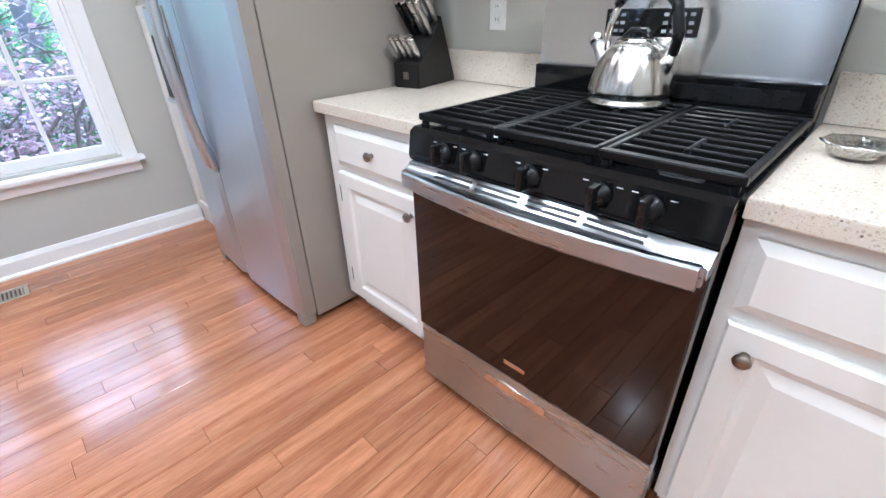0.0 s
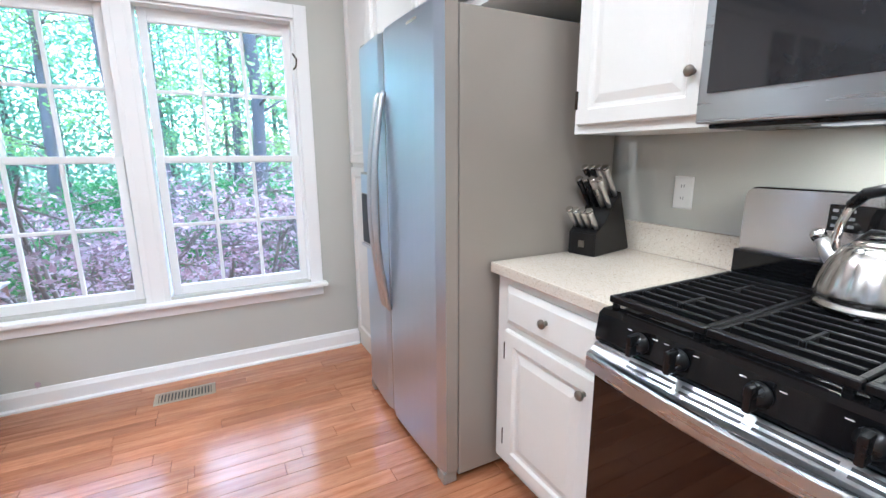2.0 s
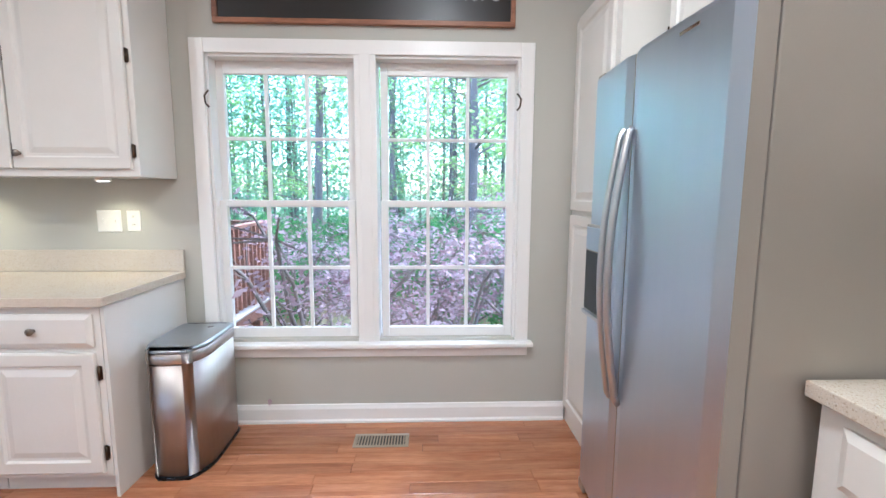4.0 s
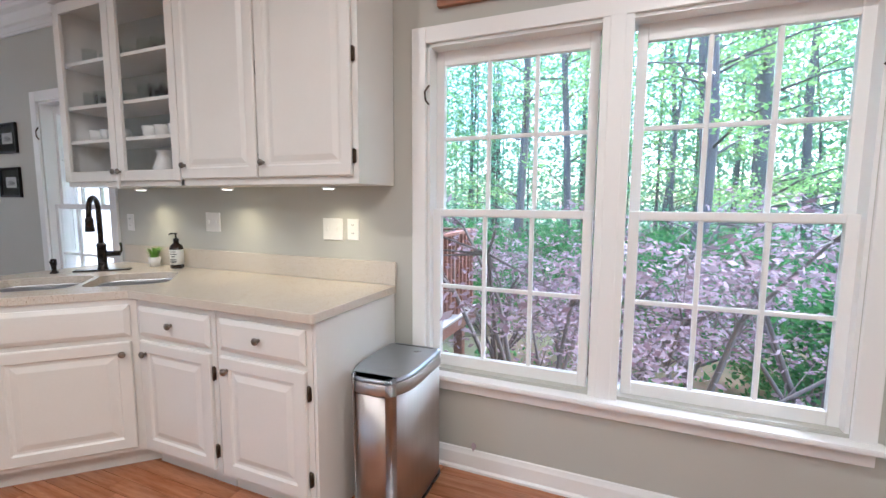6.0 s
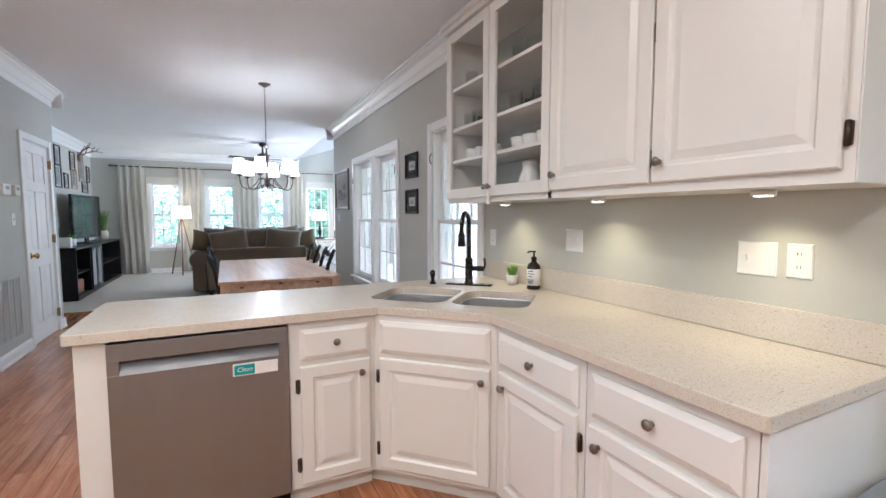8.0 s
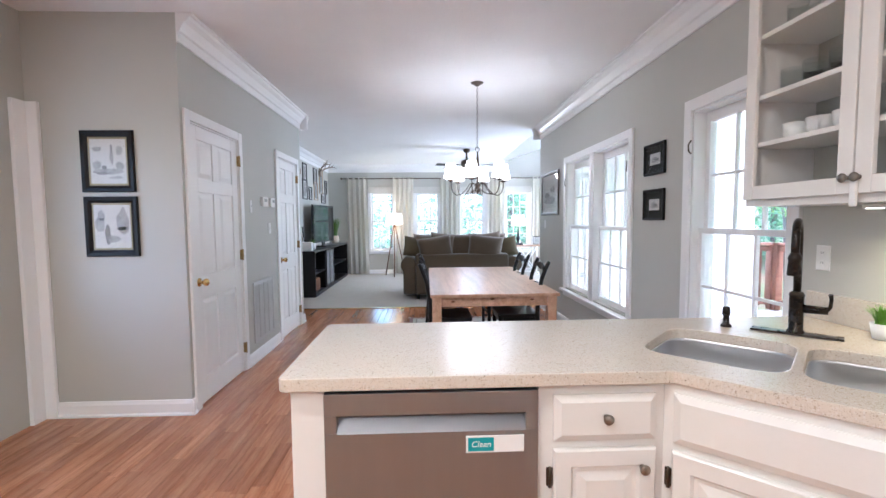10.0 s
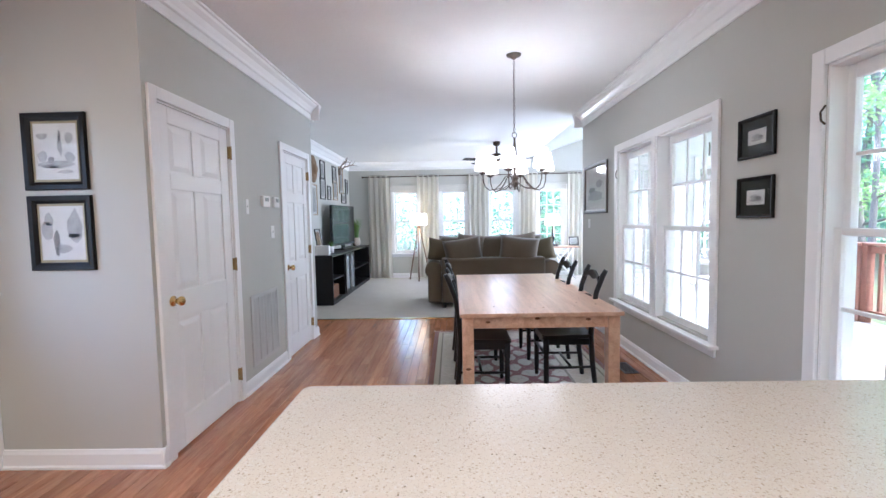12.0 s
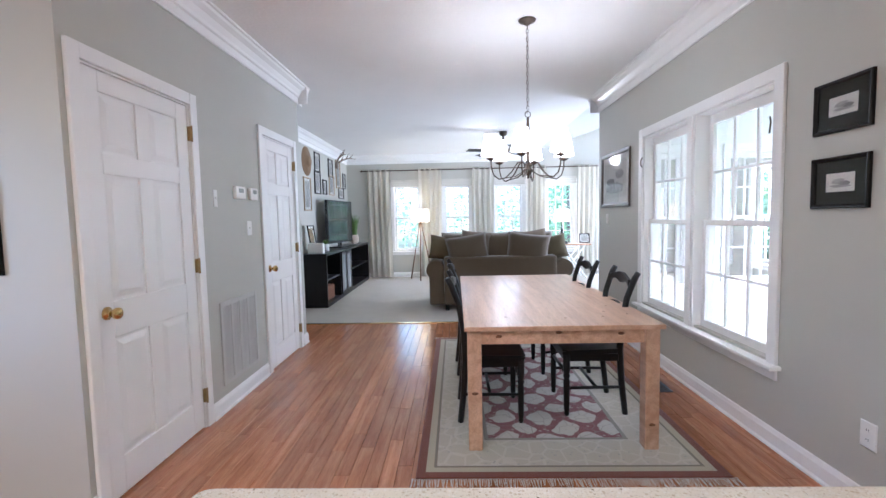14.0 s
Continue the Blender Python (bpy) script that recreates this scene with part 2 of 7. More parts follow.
def rod(bm, a, b, r0, r1=None, seg=10, caps=True):
    a, b = Vector(a), Vector(b)
    r1 = r0 if r1 is None else r1
    q = (b - a).to_track_quat("Z", "Y")
    rings = []
    for p, r in ((a, r0), (b, r1)):
        rings.append([bm.verts.new(p + q @ Vector((r * math.cos(2 * math.pi * i / seg), r * math.sin(2 * math.pi * i / seg), 0))) for i in range(seg)])
    for i in range(seg):
        j = (i + 1) % seg
        bm.faces.new((rings[0][i], rings[0][j], rings[1][j], rings[1][i])).smooth = True
    if caps:
        bm.faces.new(rings[0][::-1])
        bm.faces.new(rings[1])


def tube(bm, pts, radius, seg=10, flat=1.0):
    """A bent rod along points; radius one number or one a point."""
    pts = [Vector(p) for p in pts]
    rad = radius if isinstance(radius, (list, tuple)) else [radius] * len(pts)
    rings, side = [], None
    for i, p in enumerate(pts):
        d = (pts[min(i + 1, len(pts) - 1)] - pts[max(i - 1, 0)]).normalized()
        if side is None:
            side = d.orthogonal().normalized()
        side = (side - d * side.dot(d)).normalized()
        up = d.cross(side)
        rings.append([bm.verts.new(p + rad[i] * (math.cos(a) * side + flat * math.sin(a) * up)) for a in (2 * math.pi * k / seg for k in range(seg))])
    for r, s in zip(rings, rings[1:]):
        for k in range(seg):
            j = (k + 1) % seg
            bm.faces.new((r[k], r[j], s[j], s[k])).smooth = True
    bm.faces.new(rings[0][::-1])
    bm.faces.new(rings[-1])


def lathe(bm, prof, seg=24, at=(0, 0, 0), turn=None):
    """A turned body: (radius, height) from bottom to top, round z or along the turned axis."""
    q = turn or Matrix.Identity(3)
    rings = []
    for r, z in prof:
        if r < 1e-5:
            rings.append([bm.verts.new(Vector(at) + q @ Vector((0, 0, z)))])
        else:
            rings.append([bm.verts.new(Vector(at) + q @ Vector((r * math.cos(2 * math.pi * i / seg), r * math.sin(2 * math.pi * i / seg), z))) for i in range(seg)])
    for a, b in zip(rings, rings[1:]):
        for i in range(seg):
            j = (i + 1) % seg
            if len(a) > 1 and len(b) > 1:
                bm.faces.new((a[i], a[j], b[j], b[i])).smooth = True
            elif len(a) > 1:
                bm.faces.new((a[i], a[j], b[0])).smooth = True
            elif len(b) > 1:
                bm.faces.new((a[0], b[j], b[i])).smooth = True


FRONT = Euler((radians(90), 0, 0)).to_matrix()  # turns a lathe's axis to point out of a front, to -y


def arc(c, r, a0, a1, n, plane="xz"):
    out = []
    for i in range(n + 1):
        a = radians(a0 + (a1 - a0) * i / n)
        u, v = r * math.cos(a), r * math.sin(a)
        out.append((c[0] + u, c[1], c[2] + v) if plane == "xz" else (c[0], c[1] + u, c[2] + v) if plane == "yz" else (c[0] + u, c[1] + v, c[2]))
    return out


def loft(w, h, prof, at=(0, 0, 0), bm=None):
    """A panel in x and z whose front looks to -y: (inset, forward) steps from its back rim to its middle. at: its lower left corner's back."""
    bm = bm or bmesh.new()
    rings = []
    for inset, fwd in prof:
        rings.append([bm.verts.new((at[0] + x, at[1] - fwd, at[2] + z)) for x, z in ((inset, inset), (w - inset, inset), (w - inset, h - inset), (inset, h - inset))])
    for a, b in zip(rings, rings[1:]):
        for i in range(4):
            j = (i + 1) % 4
            bm.faces.new((a[i], a[j], b[j], b[i]))
    bm.faces.new(rings[-1])
    bm.faces.new(rings[0][::-1])
    return bm


def prism(bm, outline, z0, z1):
    """A slab over an outline of (x, y), anticlockwise."""
    lo, hi = [bm.verts.new((x, y, z0)) for x, y in outline], [bm.verts.new((x, y, z1)) for x, y in outline]
    bm.faces.new(lo[::-1])
    bm.faces.new(hi)
    for i in range(len(lo)):
        j = (i + 1) % len(lo)
        bm.faces.new((lo[i], lo[j], hi[j], hi[i]))
    return bm


def mesh_of(name, bm, mat):
    me = bpy.data.meshes.new(name)
    bmesh.ops.recalc_face_normals(bm, faces=bm.faces[:])
    bm.to_mesh(me)
    bm.free()
    if mat:
        me.materials.append(mat)
    return me


def part(name, bm, mat, parent, label="", m=None):
    """Links a bmesh as one mesh object under a thing or a part."""
    ob = new(name, mesh_of(name, bm, mat) if isinstance(bm, bmesh.types.BMesh) else bm)
    ob.parent = parent
    if m is not None:
        ob.matrix_basis = m
    return tagged(ob, label)


def thing(name, label, category, m=None, group="", kind=""):
    ob = new(name)
    ob.empty_display_size = 0.1
    if m is not None:
        ob.matrix_basis = m
    return tagged(ob, label, category, group, kind)


def solid(name, bm, mat, label, category, m=None, group="", kind=""):
    ob = new(name, mesh_of(name, bm, mat))
    if m is not None:
        ob.matrix_basis = m
    return tagged(ob, label, category, group, kind)


def structure(name, bm, mat, label, category):
    return solid(name, bm, mat, label, category, kind="structure")


# ---- the rooms ----
WX, EX, NY, SY, EK = -3.01, 0.475, 1.575, -13.0, 1.5   # west wall, east door wall, north wall, living south wall, kitchen east wall
CZ = 2.80                                             # ceiling
PY, HE = -4.70, -7.62                                 # picture wall, end of the door wall
WE, LW, LE = -8.43, -6.2, 1.27                        # end of the west wall, living west and east walls


def wall_sheet(axis, inner, outer, a0, a1, z0, z1, holes=()):
    """A wall with thickness and openings (a0, a1, z0, z1) that go through it; axis: the way along which it runs."""
    bm = bmesh.new()
    us = sorted({a0, a1, *(h[0] for h in holes), *(h[1] for h in holes)})
    vs = sorted({z0, z1, *(h[2] for h in holes), *(h[3] for h in holes)})
    grid = {}

    def vert(i, j):
        if (i, j) not in grid:
            grid[i, j] = bm.verts.new((us[i], inner, vs[j]) if axis == "x" else (inner, us[i], vs[j]))
        return grid[i, j]

    for i in range(len(us) - 1):
        for j in range(len(vs) - 1):
            u, v = (us[i] + us[i + 1]) / 2, (vs[j] + vs[j + 1]) / 2
            if not any(h[0] < u < h[1] and h[2] < v < h[3] for h in holes):
                bm.faces.new((vert(i, j), vert(i + 1, j), vert(i + 1, j + 1), vert(i, j + 1)))
    made = bmesh.ops.extrude_face_region(bm, geom=bm.faces[:])["geom"]
    d = outer - inner
    bmesh.ops.translate(bm, verts=[g for g in made if isinstance(g, bmesh.types.BMVert)], vec=(0, d, 0) if axis == "x" else (d, 0, 0))
    return bm


# windows: centre, casing width and heights
KW = (-1.246, 0.605, 0.49, 2.165)    # kitchen pair: south and north edges of the casing, top of the sill, top of the casing
SW = (-4.55, -3.58, 0.49, 2.165)     # window beside the sink
DW = (-7.20, -5.31, 0.48, 2.155)    # dining pair
CAS = 0.075
# east kitchen window: unseen, added only to brighten the room
ADDED_EASTW = (-4.3, -3.3)
# living room west windows: out of view, added to let in more light
ADDED_WINGW = [(-12.6, -10.9), (-10.5, -8.8)]
LIVING = [(0.27, -0.47), (-0.88, -1.64), (-2.05, -2.82), (-3.22, -3.98)]
wall_holes = [(a + CAS, b - CAS, z + 0.02, t - CAS) for a, b, z, t in (KW, SW, DW)]
structure("wall_west", wall_sheet("y", WX, WX - 0.16, WE, NY + 0.16, 0, CZ, wall_holes), WALL, "grey painted wall with three white windows", "wall")
structure("wall_north", wall_sheet("x", NY, NY + 0.16, WX, EK + 0.16, 0, CZ), WALL, "grey painted wall behind the range", "wall")
structure("wall_kitchen_east", wall_sheet("y", EK, EK + 0.16, PY, NY, 0, CZ, [(ADDED_EASTW[0] + CAS, ADDED_EASTW[1] - CAS, 0.91, 2.09)]), WALL, "grey painted wall with an added, unseen white window", "wall")
structure("wall_pictures", wall_sheet("x", PY, PY - 0.09, EX, EK + 0.16, 0, CZ), WALL, "grey painted wall with two framed drawings", "wall")
structure("wall_doors", wall_sheet("y", EX, EX + 0.12, HE, PY - 0.09, 0, CZ, [(-5.622, -4.802, -1, 2.105), (-7.415, -6.675, -1, 2.115)]), WALL, "grey painted wall with two white doors", "wall")
structure("wall_closet", wall_sheet("y", EX + 0.5, EX + 0.6, HE + 0.12, PY - 0.09, 0, CZ), WALL, "plain closet wall", "wall")
structure("wall_return", wall_sheet("x", HE, HE + 0.12, EX + 0.12, LE + 0.12, 0, CZ), WALL, "grey painted wall end", "wall")
structure("wall_gallery", wall_sheet("y", LE, LE + 0.12, SY, HE, 0, CZ), WALL, "grey painted wall hung with frames", "wall")
structure("wall_south", wall_sheet("x", SY, SY - 0.16, LW, LE + 0.12, 0, 4.0, [(b + 0.06, a - 0.06, 0.62, 2.14) for a, b in LIVING]), WALL, "grey painted wall with four windows", "wall")
structure("wall_living_west", wall_sheet("y", LW, LW - 0.16, SY, WE, 0, 4.0, [(a + CAS, b - CAS, 0.51, 2.09) for a, b in ADDED_WINGW]), WALL, "grey painted wall with two added, unseen white windows", "wall")
SIDING = material("white siding", (0.80, 0.80, 0.78), 0.6, second=(0.72, 0.72, 0.70), bump=0.05)
structure("wall_wing", wall_sheet("x", WE, WE + 0.16, LW - 0.16, WX - 0.16, -1.5, 4.0, [(-5.2, -4.5, 0.51, 2.09), (-3.98, -3.5, 0.51, 2.09)]), SIDING, "white sided outer wall of the living room", "wall")
ceil = boxes((WX - 0.02, EK + 0.16, HE, NY + 0.1, CZ, CZ + 0.12), (WX - 0.02, LE + 0.12, SY - 0.1, HE, CZ, CZ + 0.12))
structure("ceiling", ceil, CEIL, "white textured ceiling", "ceiling")
bm = bmesh.new()
v = [bm.verts.new(p) for p in ((WX - 0.02, SY - 0.1, CZ), (WX - 0.02, WE + 0.16, CZ), (LW - 0.16, WE + 0.16, 3.9), (LW - 0.16, SY - 0.1, 3.9))]
bm.faces.new(v)
bmesh.ops.solidify(bm, geom=bm.faces[:], thickness=0.1)
structure("ceiling_vault", bm, WHITE, "white sloping ceiling of the living room", "ceiling")


# ---- trim ----
def run_of(prof, a, b, side):
    """A moulding along the floor plan from a to b: profile of (out, z); side is the way out of the wall."""
    bm = bmesh.new()
    ends = []
    for p in (a, b):
        ends.append([bm.verts.new((p[0] + side[0] * o, p[1] + side[1] * o, z)) for o, z in prof])
    n = len(prof)
    for i in range(n):
        j = (i + 1) % n
        bm.faces.new((ends[0][i], ends[0][j], ends[1][j], ends[1][i]))
    bm.faces.new(ends[0])
    bm.faces.new(ends[1][::-1])
    return bm


BASE = [(0.001, 0), (0.024, 0), (0.024, 0.012), (0.016, 0.022), (0.016, 0.085), (0.012, 0.095), (0.008, 0.108), (0.001, 0.112)]
CROWN = [(0.001, CZ - 0.192), (0.014, CZ - 0.192), (0.018, CZ - 0.176), (0.014, CZ - 0.168), (0.014, CZ - 0.128), (0.028, CZ - 0.118), (0.036, CZ - 0.098), (0.058, CZ - 0.062), (0.088, CZ - 0.038), (0.096, CZ - 0.022), (0.112, CZ - 0.018), (0.112, CZ - 0.001), (0.001, CZ - 0.001)]
for a, b, side in (((WX, KW[0] - 0.1), (WX, 0.835), (1, 0)), ((WX, WE), (WX, -3.53), (1, 0)), ((EX, PY + 0.02), (EX, -4.728), (-1, 0)), ((EX, -5.696), (EX, -6.595), (-1, 0)), ((EX, -7.50), (EX, HE - 0.02), (-1, 0)),
                   ((EX - 0.02, PY), (1.40, PY), (0, 1)), ((EX, HE), (LE, HE), (0, -1)), ((LE, SY), (LE, HE), (-1, 0)), ((LW, SY), (LE, SY), (0, 1))):
    structure("baseboard", run_of(BASE, a, b, side), WHITE, "white moulded baseboard", "baseboard")
for a, b, side in (((WX, WE), (WX, -0.9), (1, 0)), ((EX, HE - 0.112), (EX, PY), (-1, 0)), ((EX - 0.112, HE), (LE, HE), (0, -1)), ((LE, SY), (LE, HE), (-1, 0)), ((WX - 0.1, SY), (LE, SY), (0, 1)),
                   ((WX - 0.16, WE), (WX + 0.112, WE), (0, -1))):
    structure("crown_moulding", run_of(CROWN, a, b, side), WHITE, "white crown moulding under the ceiling", "crown moulding")
structure("trim", boxes((1.40, 1.498, PY + 0.002, PY + 0.03, 0, 2.2), (1.47, 1.498, PY + 0.03, PY + 0.13, 0, 2.2), bevel=0.004), WHITE, "white casing at the room's corner", "trim")


# ---- windows ----
def sash(parent, x0, x1, z0, z1, y, rail_b, rail_t, cols=3, rows=2, stile=0.042):
    bars = [(x0, x0 + stile, y, y + 0.035, z0, z1), (x1 - stile, x1, y, y + 0.035, z0, z1), (x0 + stile, x1 - stile, y + 0.001, y + 0.034, z0, z0 + rail_b), (x0 + stile, x1 - stile, y + 0.001, y + 0.034, z1 - rail_t, z1)]
    gx0, gx1, gz0, gz1 = x0 + stile, x1 - stile, z0 + rail_b, z1 - rail_t
    s = part("sash", boxes(*bars, bevel=0.004), WHITE, parent)
    cw, ch, half = (gx1 - gx0) / cols, (gz1 - gz0) / rows, 0.0095
    grid = [(gx0 + cw * i - half, gx0 + cw * i + half, y + 0.006, y + 0.03, gz0, gz1) for i in range(1, cols)]
    grid += [(gx0, gx1, y + 0.008, y + 0.028, gz0 + ch * j - half, gz0 + ch * j + half) for j in range(1, rows)]
    part("muntins", boxes(*grid, bevel=0.003, seg=1), WHITE, s)
    me = mesh_of("pane", boxes((0, cw, 0, 0.004, 0, ch)), CLEAR)
    for i in range(cols):
        for j in range(rows):
            p = part("pane", me, None, s, m=pose(gx0 + cw * i, y + 0.016, gz0 + ch * j))
            p.visible_shadow = False
    return s


def window(name, m, width, z0, z1, units, label, hooks=True, mull=0.12):
    w = thing(name, label, "window", m, kind="structure")
    h = width / 2
    part("casing", boxes((-h, -h + CAS, -0.02, 0, z0, z1), (h - CAS, h, -0.02, 0, z0, z1), bevel=0.005), WHITE, w)
    part("head_casing", boxes((-h + CAS, h - CAS, -0.018, 0, z1 - CAS, z1), bevel=0.004), WHITE, w)
    part("window_sill", boxes((-h - 0.025, h + 0.025, -0.065, 0.03, z0 - 0.022, z0 + 0.004), bevel=0.008), WHITE, w)
    part("apron", boxes((-h, h, -0.018, -0.001, z0 - 0.085, z0 - 0.022), bevel=0.005), WHITE, w)
    inner = width - 2 * CAS
    uw = (inner - mull * (units - 1)) / units
    top, low, mid = z1 - CAS, z0 + 0.004, (z0 + z1 - CAS) / 2
    liner = [(-h + CAS - 0.004, -h + CAS + 0.014, 0.001, 0.158, low, top), (h - CAS - 0.014, h - CAS + 0.004, 0.001, 0.158, low, top), (-h + CAS, h - CAS, 0.001, 0.157, top - 0.014, top + 0.004), (-h + CAS, h - CAS, 0.031, 0.17, low - 0.01, low + 0.012)]
    part("jamb", boxes(*liner), WHITE, w)
    for u in range(units):
        x0 = -h + CAS + u * (uw + mull)
        if u:
            part("mullion", boxes((x0 - mull, x0, -0.016, 0.15, low, top), (x0 - mull * 0.75, x0 - mull * 0.25, -0.024, -0.016, low, top), bevel=0.003), WHITE, w)
        sash(w, x0 + 0.012, x0 + uw - 0.012, mid - 0.02, top - 0.012, 0.085, 0.035, 0.07)
        sash(w, x0 + 0.012, x0 + uw - 0.012, low + 0.01, mid + 0.02, 0.045, 0.06, 0.035)
    if hooks:
        bm = bmesh.new()
        for s in (-1, 1):
            tube(bm, [(s * (h - CAS - 0.02), -0.022, z1 - 0.36), (s * (h - CAS - 0.005), -0.03, z1 - 0.34), (s * (h - CAS - 0.0), -0.03, z1 - 0.30), (s * (h - CAS - 0.02), -0.022, z1 - 0.27)], 0.005, 6)
        part("sash_hook", bm, BRONZE, w, "small dark metal hook")
    return w


for i, (w, lab) in enumerate(((KW, "white double-hung window pair over the kitchen floor"), (SW, "white double-hung window beside the sink"), (DW, "white double-hung window pair beside the table"))):
    window("window_%d" % (i + 1), pose(WX, (w[0] + w[1]) / 2, 0, 0, 0, 90), w[1] - w[0], w[2], w[3], 1 if i == 1 else 2, lab)
for i, (a, b) in enumerate(LIVING):
    window("window_%d" % (i + 4), pose((a + b) / 2, SY, 0, 0, 0, 180), a - b, 0.60, 2.2, 1, "white double-hung window behind pale curtains", hooks=False)
for i, (a, b) in enumerate(((-5.27, -4.43), (-4.05, -3.43))):
    window("window_%d" % (i + 8), pose((a + b) / 2, WE + 0.16, 0, 0, 0, 180), b - a, 0.49, 2.165, 1, "white grid window of the living room wing", hooks=False)

# unseen window pairs, each with an added fill lamp for the living room
for i, (a, b) in enumerate(ADDED_WINGW):
    window("window_%d" % (i + 10), pose(LW, (a + b) / 2, 0, 0, 0, 90), b - a, 0.49, 2.165, 2, "added white double-hung window pair, unseen, that brightens the living room", hooks=False)
    area_lamp("sky_through_window", (LW - 0.2, (a + b) / 2, 1.3), (LW + 1, (a + b) / 2, 1.4), b - a - 0.2, 1.5, WING_FILL_W, (0.95, 0.98, 1.0))
# unseen window with a fill lamp, added to brighten kitchen and ceiling
window("window_12", pose(EK, sum(ADDED_EASTW) / 2, 0, 0, 0, -90), ADDED_EASTW[1] - ADDED_EASTW[0], 0.89, 2.165, 1, "added white double-hung window, unseen, that brightens the kitchen", hooks=False)
area_lamp("sky_through_window", (EK + 0.2, sum(ADDED_EASTW) / 2, 1.5), (EK - 1, sum(ADDED_EASTW) / 2, 1.55), 0.8, 1.1, EAST_FILL_W, (0.95, 0.98, 1.0))


# ---- doors ----
OLD_BRASS = material("dull brass", (0.38, 0.27, 0.12), 0.38, 1.0, second=(0.22, 0.15, 0.07), scale=50)
def six_panel_door(name, m, w, h, label):
    """Closed white six-panel door in its casing; the wall's face is y 0, the door's middle x 0."""
    d = thing(name, label, "door", m, kind="structure")
    c = 0.07
    part("casing", boxes((-w / 2 - c - 0.012, -w / 2 - 0.012, -0.02, 0, 0, h + 0.085), (w / 2 + 0.012, w / 2 + c + 0.012, -0.02, 0, 0, h + 0.085), bevel=0.006), WHITE, d)
    part("head_casing", boxes((-w / 2 - 0.012, w / 2 + 0.012, -0.018, 0, h + 0.014, h + 0.085), bevel=0.005), WHITE, d)
    part("jamb", boxes((-w / 2 - 0.014, -w / 2 - 0.002, -0.001, 0.115, 0, h + 0.012), (w / 2 + 0.002, w / 2 + 0.014, -0.001, 0.115, 0, h + 0.012), (-w / 2 - 0.002, w / 2 + 0.002, 0.0, 0.114, h + 0.003, h + 0.0135)), WHITE, d)
    st, y = 0.105, 0.004
    rows = [(0.0, 0.20), (0.80, 0.98), (1.60, 1.70), (h - 0.10, h)]
    slab = [(-w / 2, -w / 2 + st, y, y + 0.034, 0.008, h), (w / 2 - st, w / 2, y, y + 0.034, 0.008, h), *((-0.05, 0.05, y + 0.0015, y + 0.033, a, b) for a, b in ((0.2, 0.8), (0.98, 1.6), (1.7, h - 0.1)))]
    slab += [(-w / 2 + st, w / 2 - st, y + 0.0005, y + 0.0335, max(a, 0.008), b) for a, b in rows]
    bm = boxes(*slab, bevel=0.003, seg=1)
    pw = w / 2 - st - 0.05
    for x in (-w / 2 + st, 0.05):
        for (_, a), (b, _) in zip(rows, rows[1:]):
            loft(pw, b - a, [(0, -0.02), (0, 0.0), (0.014, 0.0), (0.045, 0.009), (0.05, 0.009)], (x, y + 0.011, a), bm)
    slab = part("door_slab", bm, WHITE, d)
    bm = bmesh.new()
    lathe(bm, [(0.0, 0), (0.032, 0.0), (0.032, 0.006), (0.014, 0.010), (0.012, 0.028), (0.022, 0.036), (0.029, 0.050), (0.027, 0.062), (0.015, 0.070), (0, 0.072)], 20, (-w / 2 + 0.06, y, 0.93), FRONT)
    part("door_knob", bm, BRASS, slab, "polished brass door knob")
    for z in (0.22, 1.08, 1.92):
        bm = boxes((w / 2 - 0.004, w / 2 + 0.014, -0.021, 0.003, z - 0.045, z + 0.045), bevel=0.003)
        rod(bm, (w / 2 + 0.006, -0.022, z - 0.05), (w / 2 + 0.006, -0.022, z + 0.05), 0.006, seg=8)
        part("hinge", bm, OLD_BRASS, d, "dull brass hinge")
    return d


six_panel_door("door_1", pose(EX, -5.212, 0, 0, 0, -90), 0.80, 2.09, "closed white six-panel door with a brass knob")
six_panel_door("door_2", pose(EX, -7.045, 0, 0, 0, -90), 0.72, 2.10, "closed white six-panel door with a brass knob")


# ---- cabinets ----
RAISED = [(0, 0), (0, 0.014), (0.005, 0.019), (0.052, 0.019), (0.060, 0.010), (0.072, 0.009), (0.100, 0.017), (0.104, 0.017)]
DRAWER = [(0, 0), (0, 0.009), (0.022, 0.019), (0.026, 0.019)]


def knob(parent, x, z, y=-0.019):
    bm = bmesh.new()
    lathe(bm, [(0, 0), (0.009, 0), (0.007, 0.004), (0.006, 0.012), (0.015, 0.016), (0.0165, 0.022), (0.013, 0.027), (0, 0.029)], 16, (x, y, z), FRONT)
    part("knob", bm, PEWTER, parent, "round antique pewter knob")


def hinge(parent, x, z, y=-0.002):
    bm = boxes((x - 0.011, x + 0.011, y - 0.004, y, z - 0.03, z + 0.03), bevel=0.002, seg=1)
    rod(bm, (x, y - 0.006, z - 0.032), (x, y - 0.006, z + 0.032), 0.006, seg=8)
    part("hinge", bm, BRONZE, parent, "dark bronze hinge")


def cab_front(parent, kind, x0, x1, z0, z1, knob_at=None, hinges=None):
    small = x1 - x0 < 0.26
    prof = DRAWER if kind == "drawer" else [(i * (0.75 if small else 1), f) for i, f in RAISED]
    d = part(kind, loft(x1 - x0, z1 - z0, prof, (x0, -0.001, z0)), CABINET, parent)
    if knob_at:
        knob(d, *knob_at, -0.020 if kind != "drawer" else -0.020)
    if hinges is not None:
        for z in (z0 + 0.09, z1 - 0.09):
            hinge(parent, hinges, z)
    return d


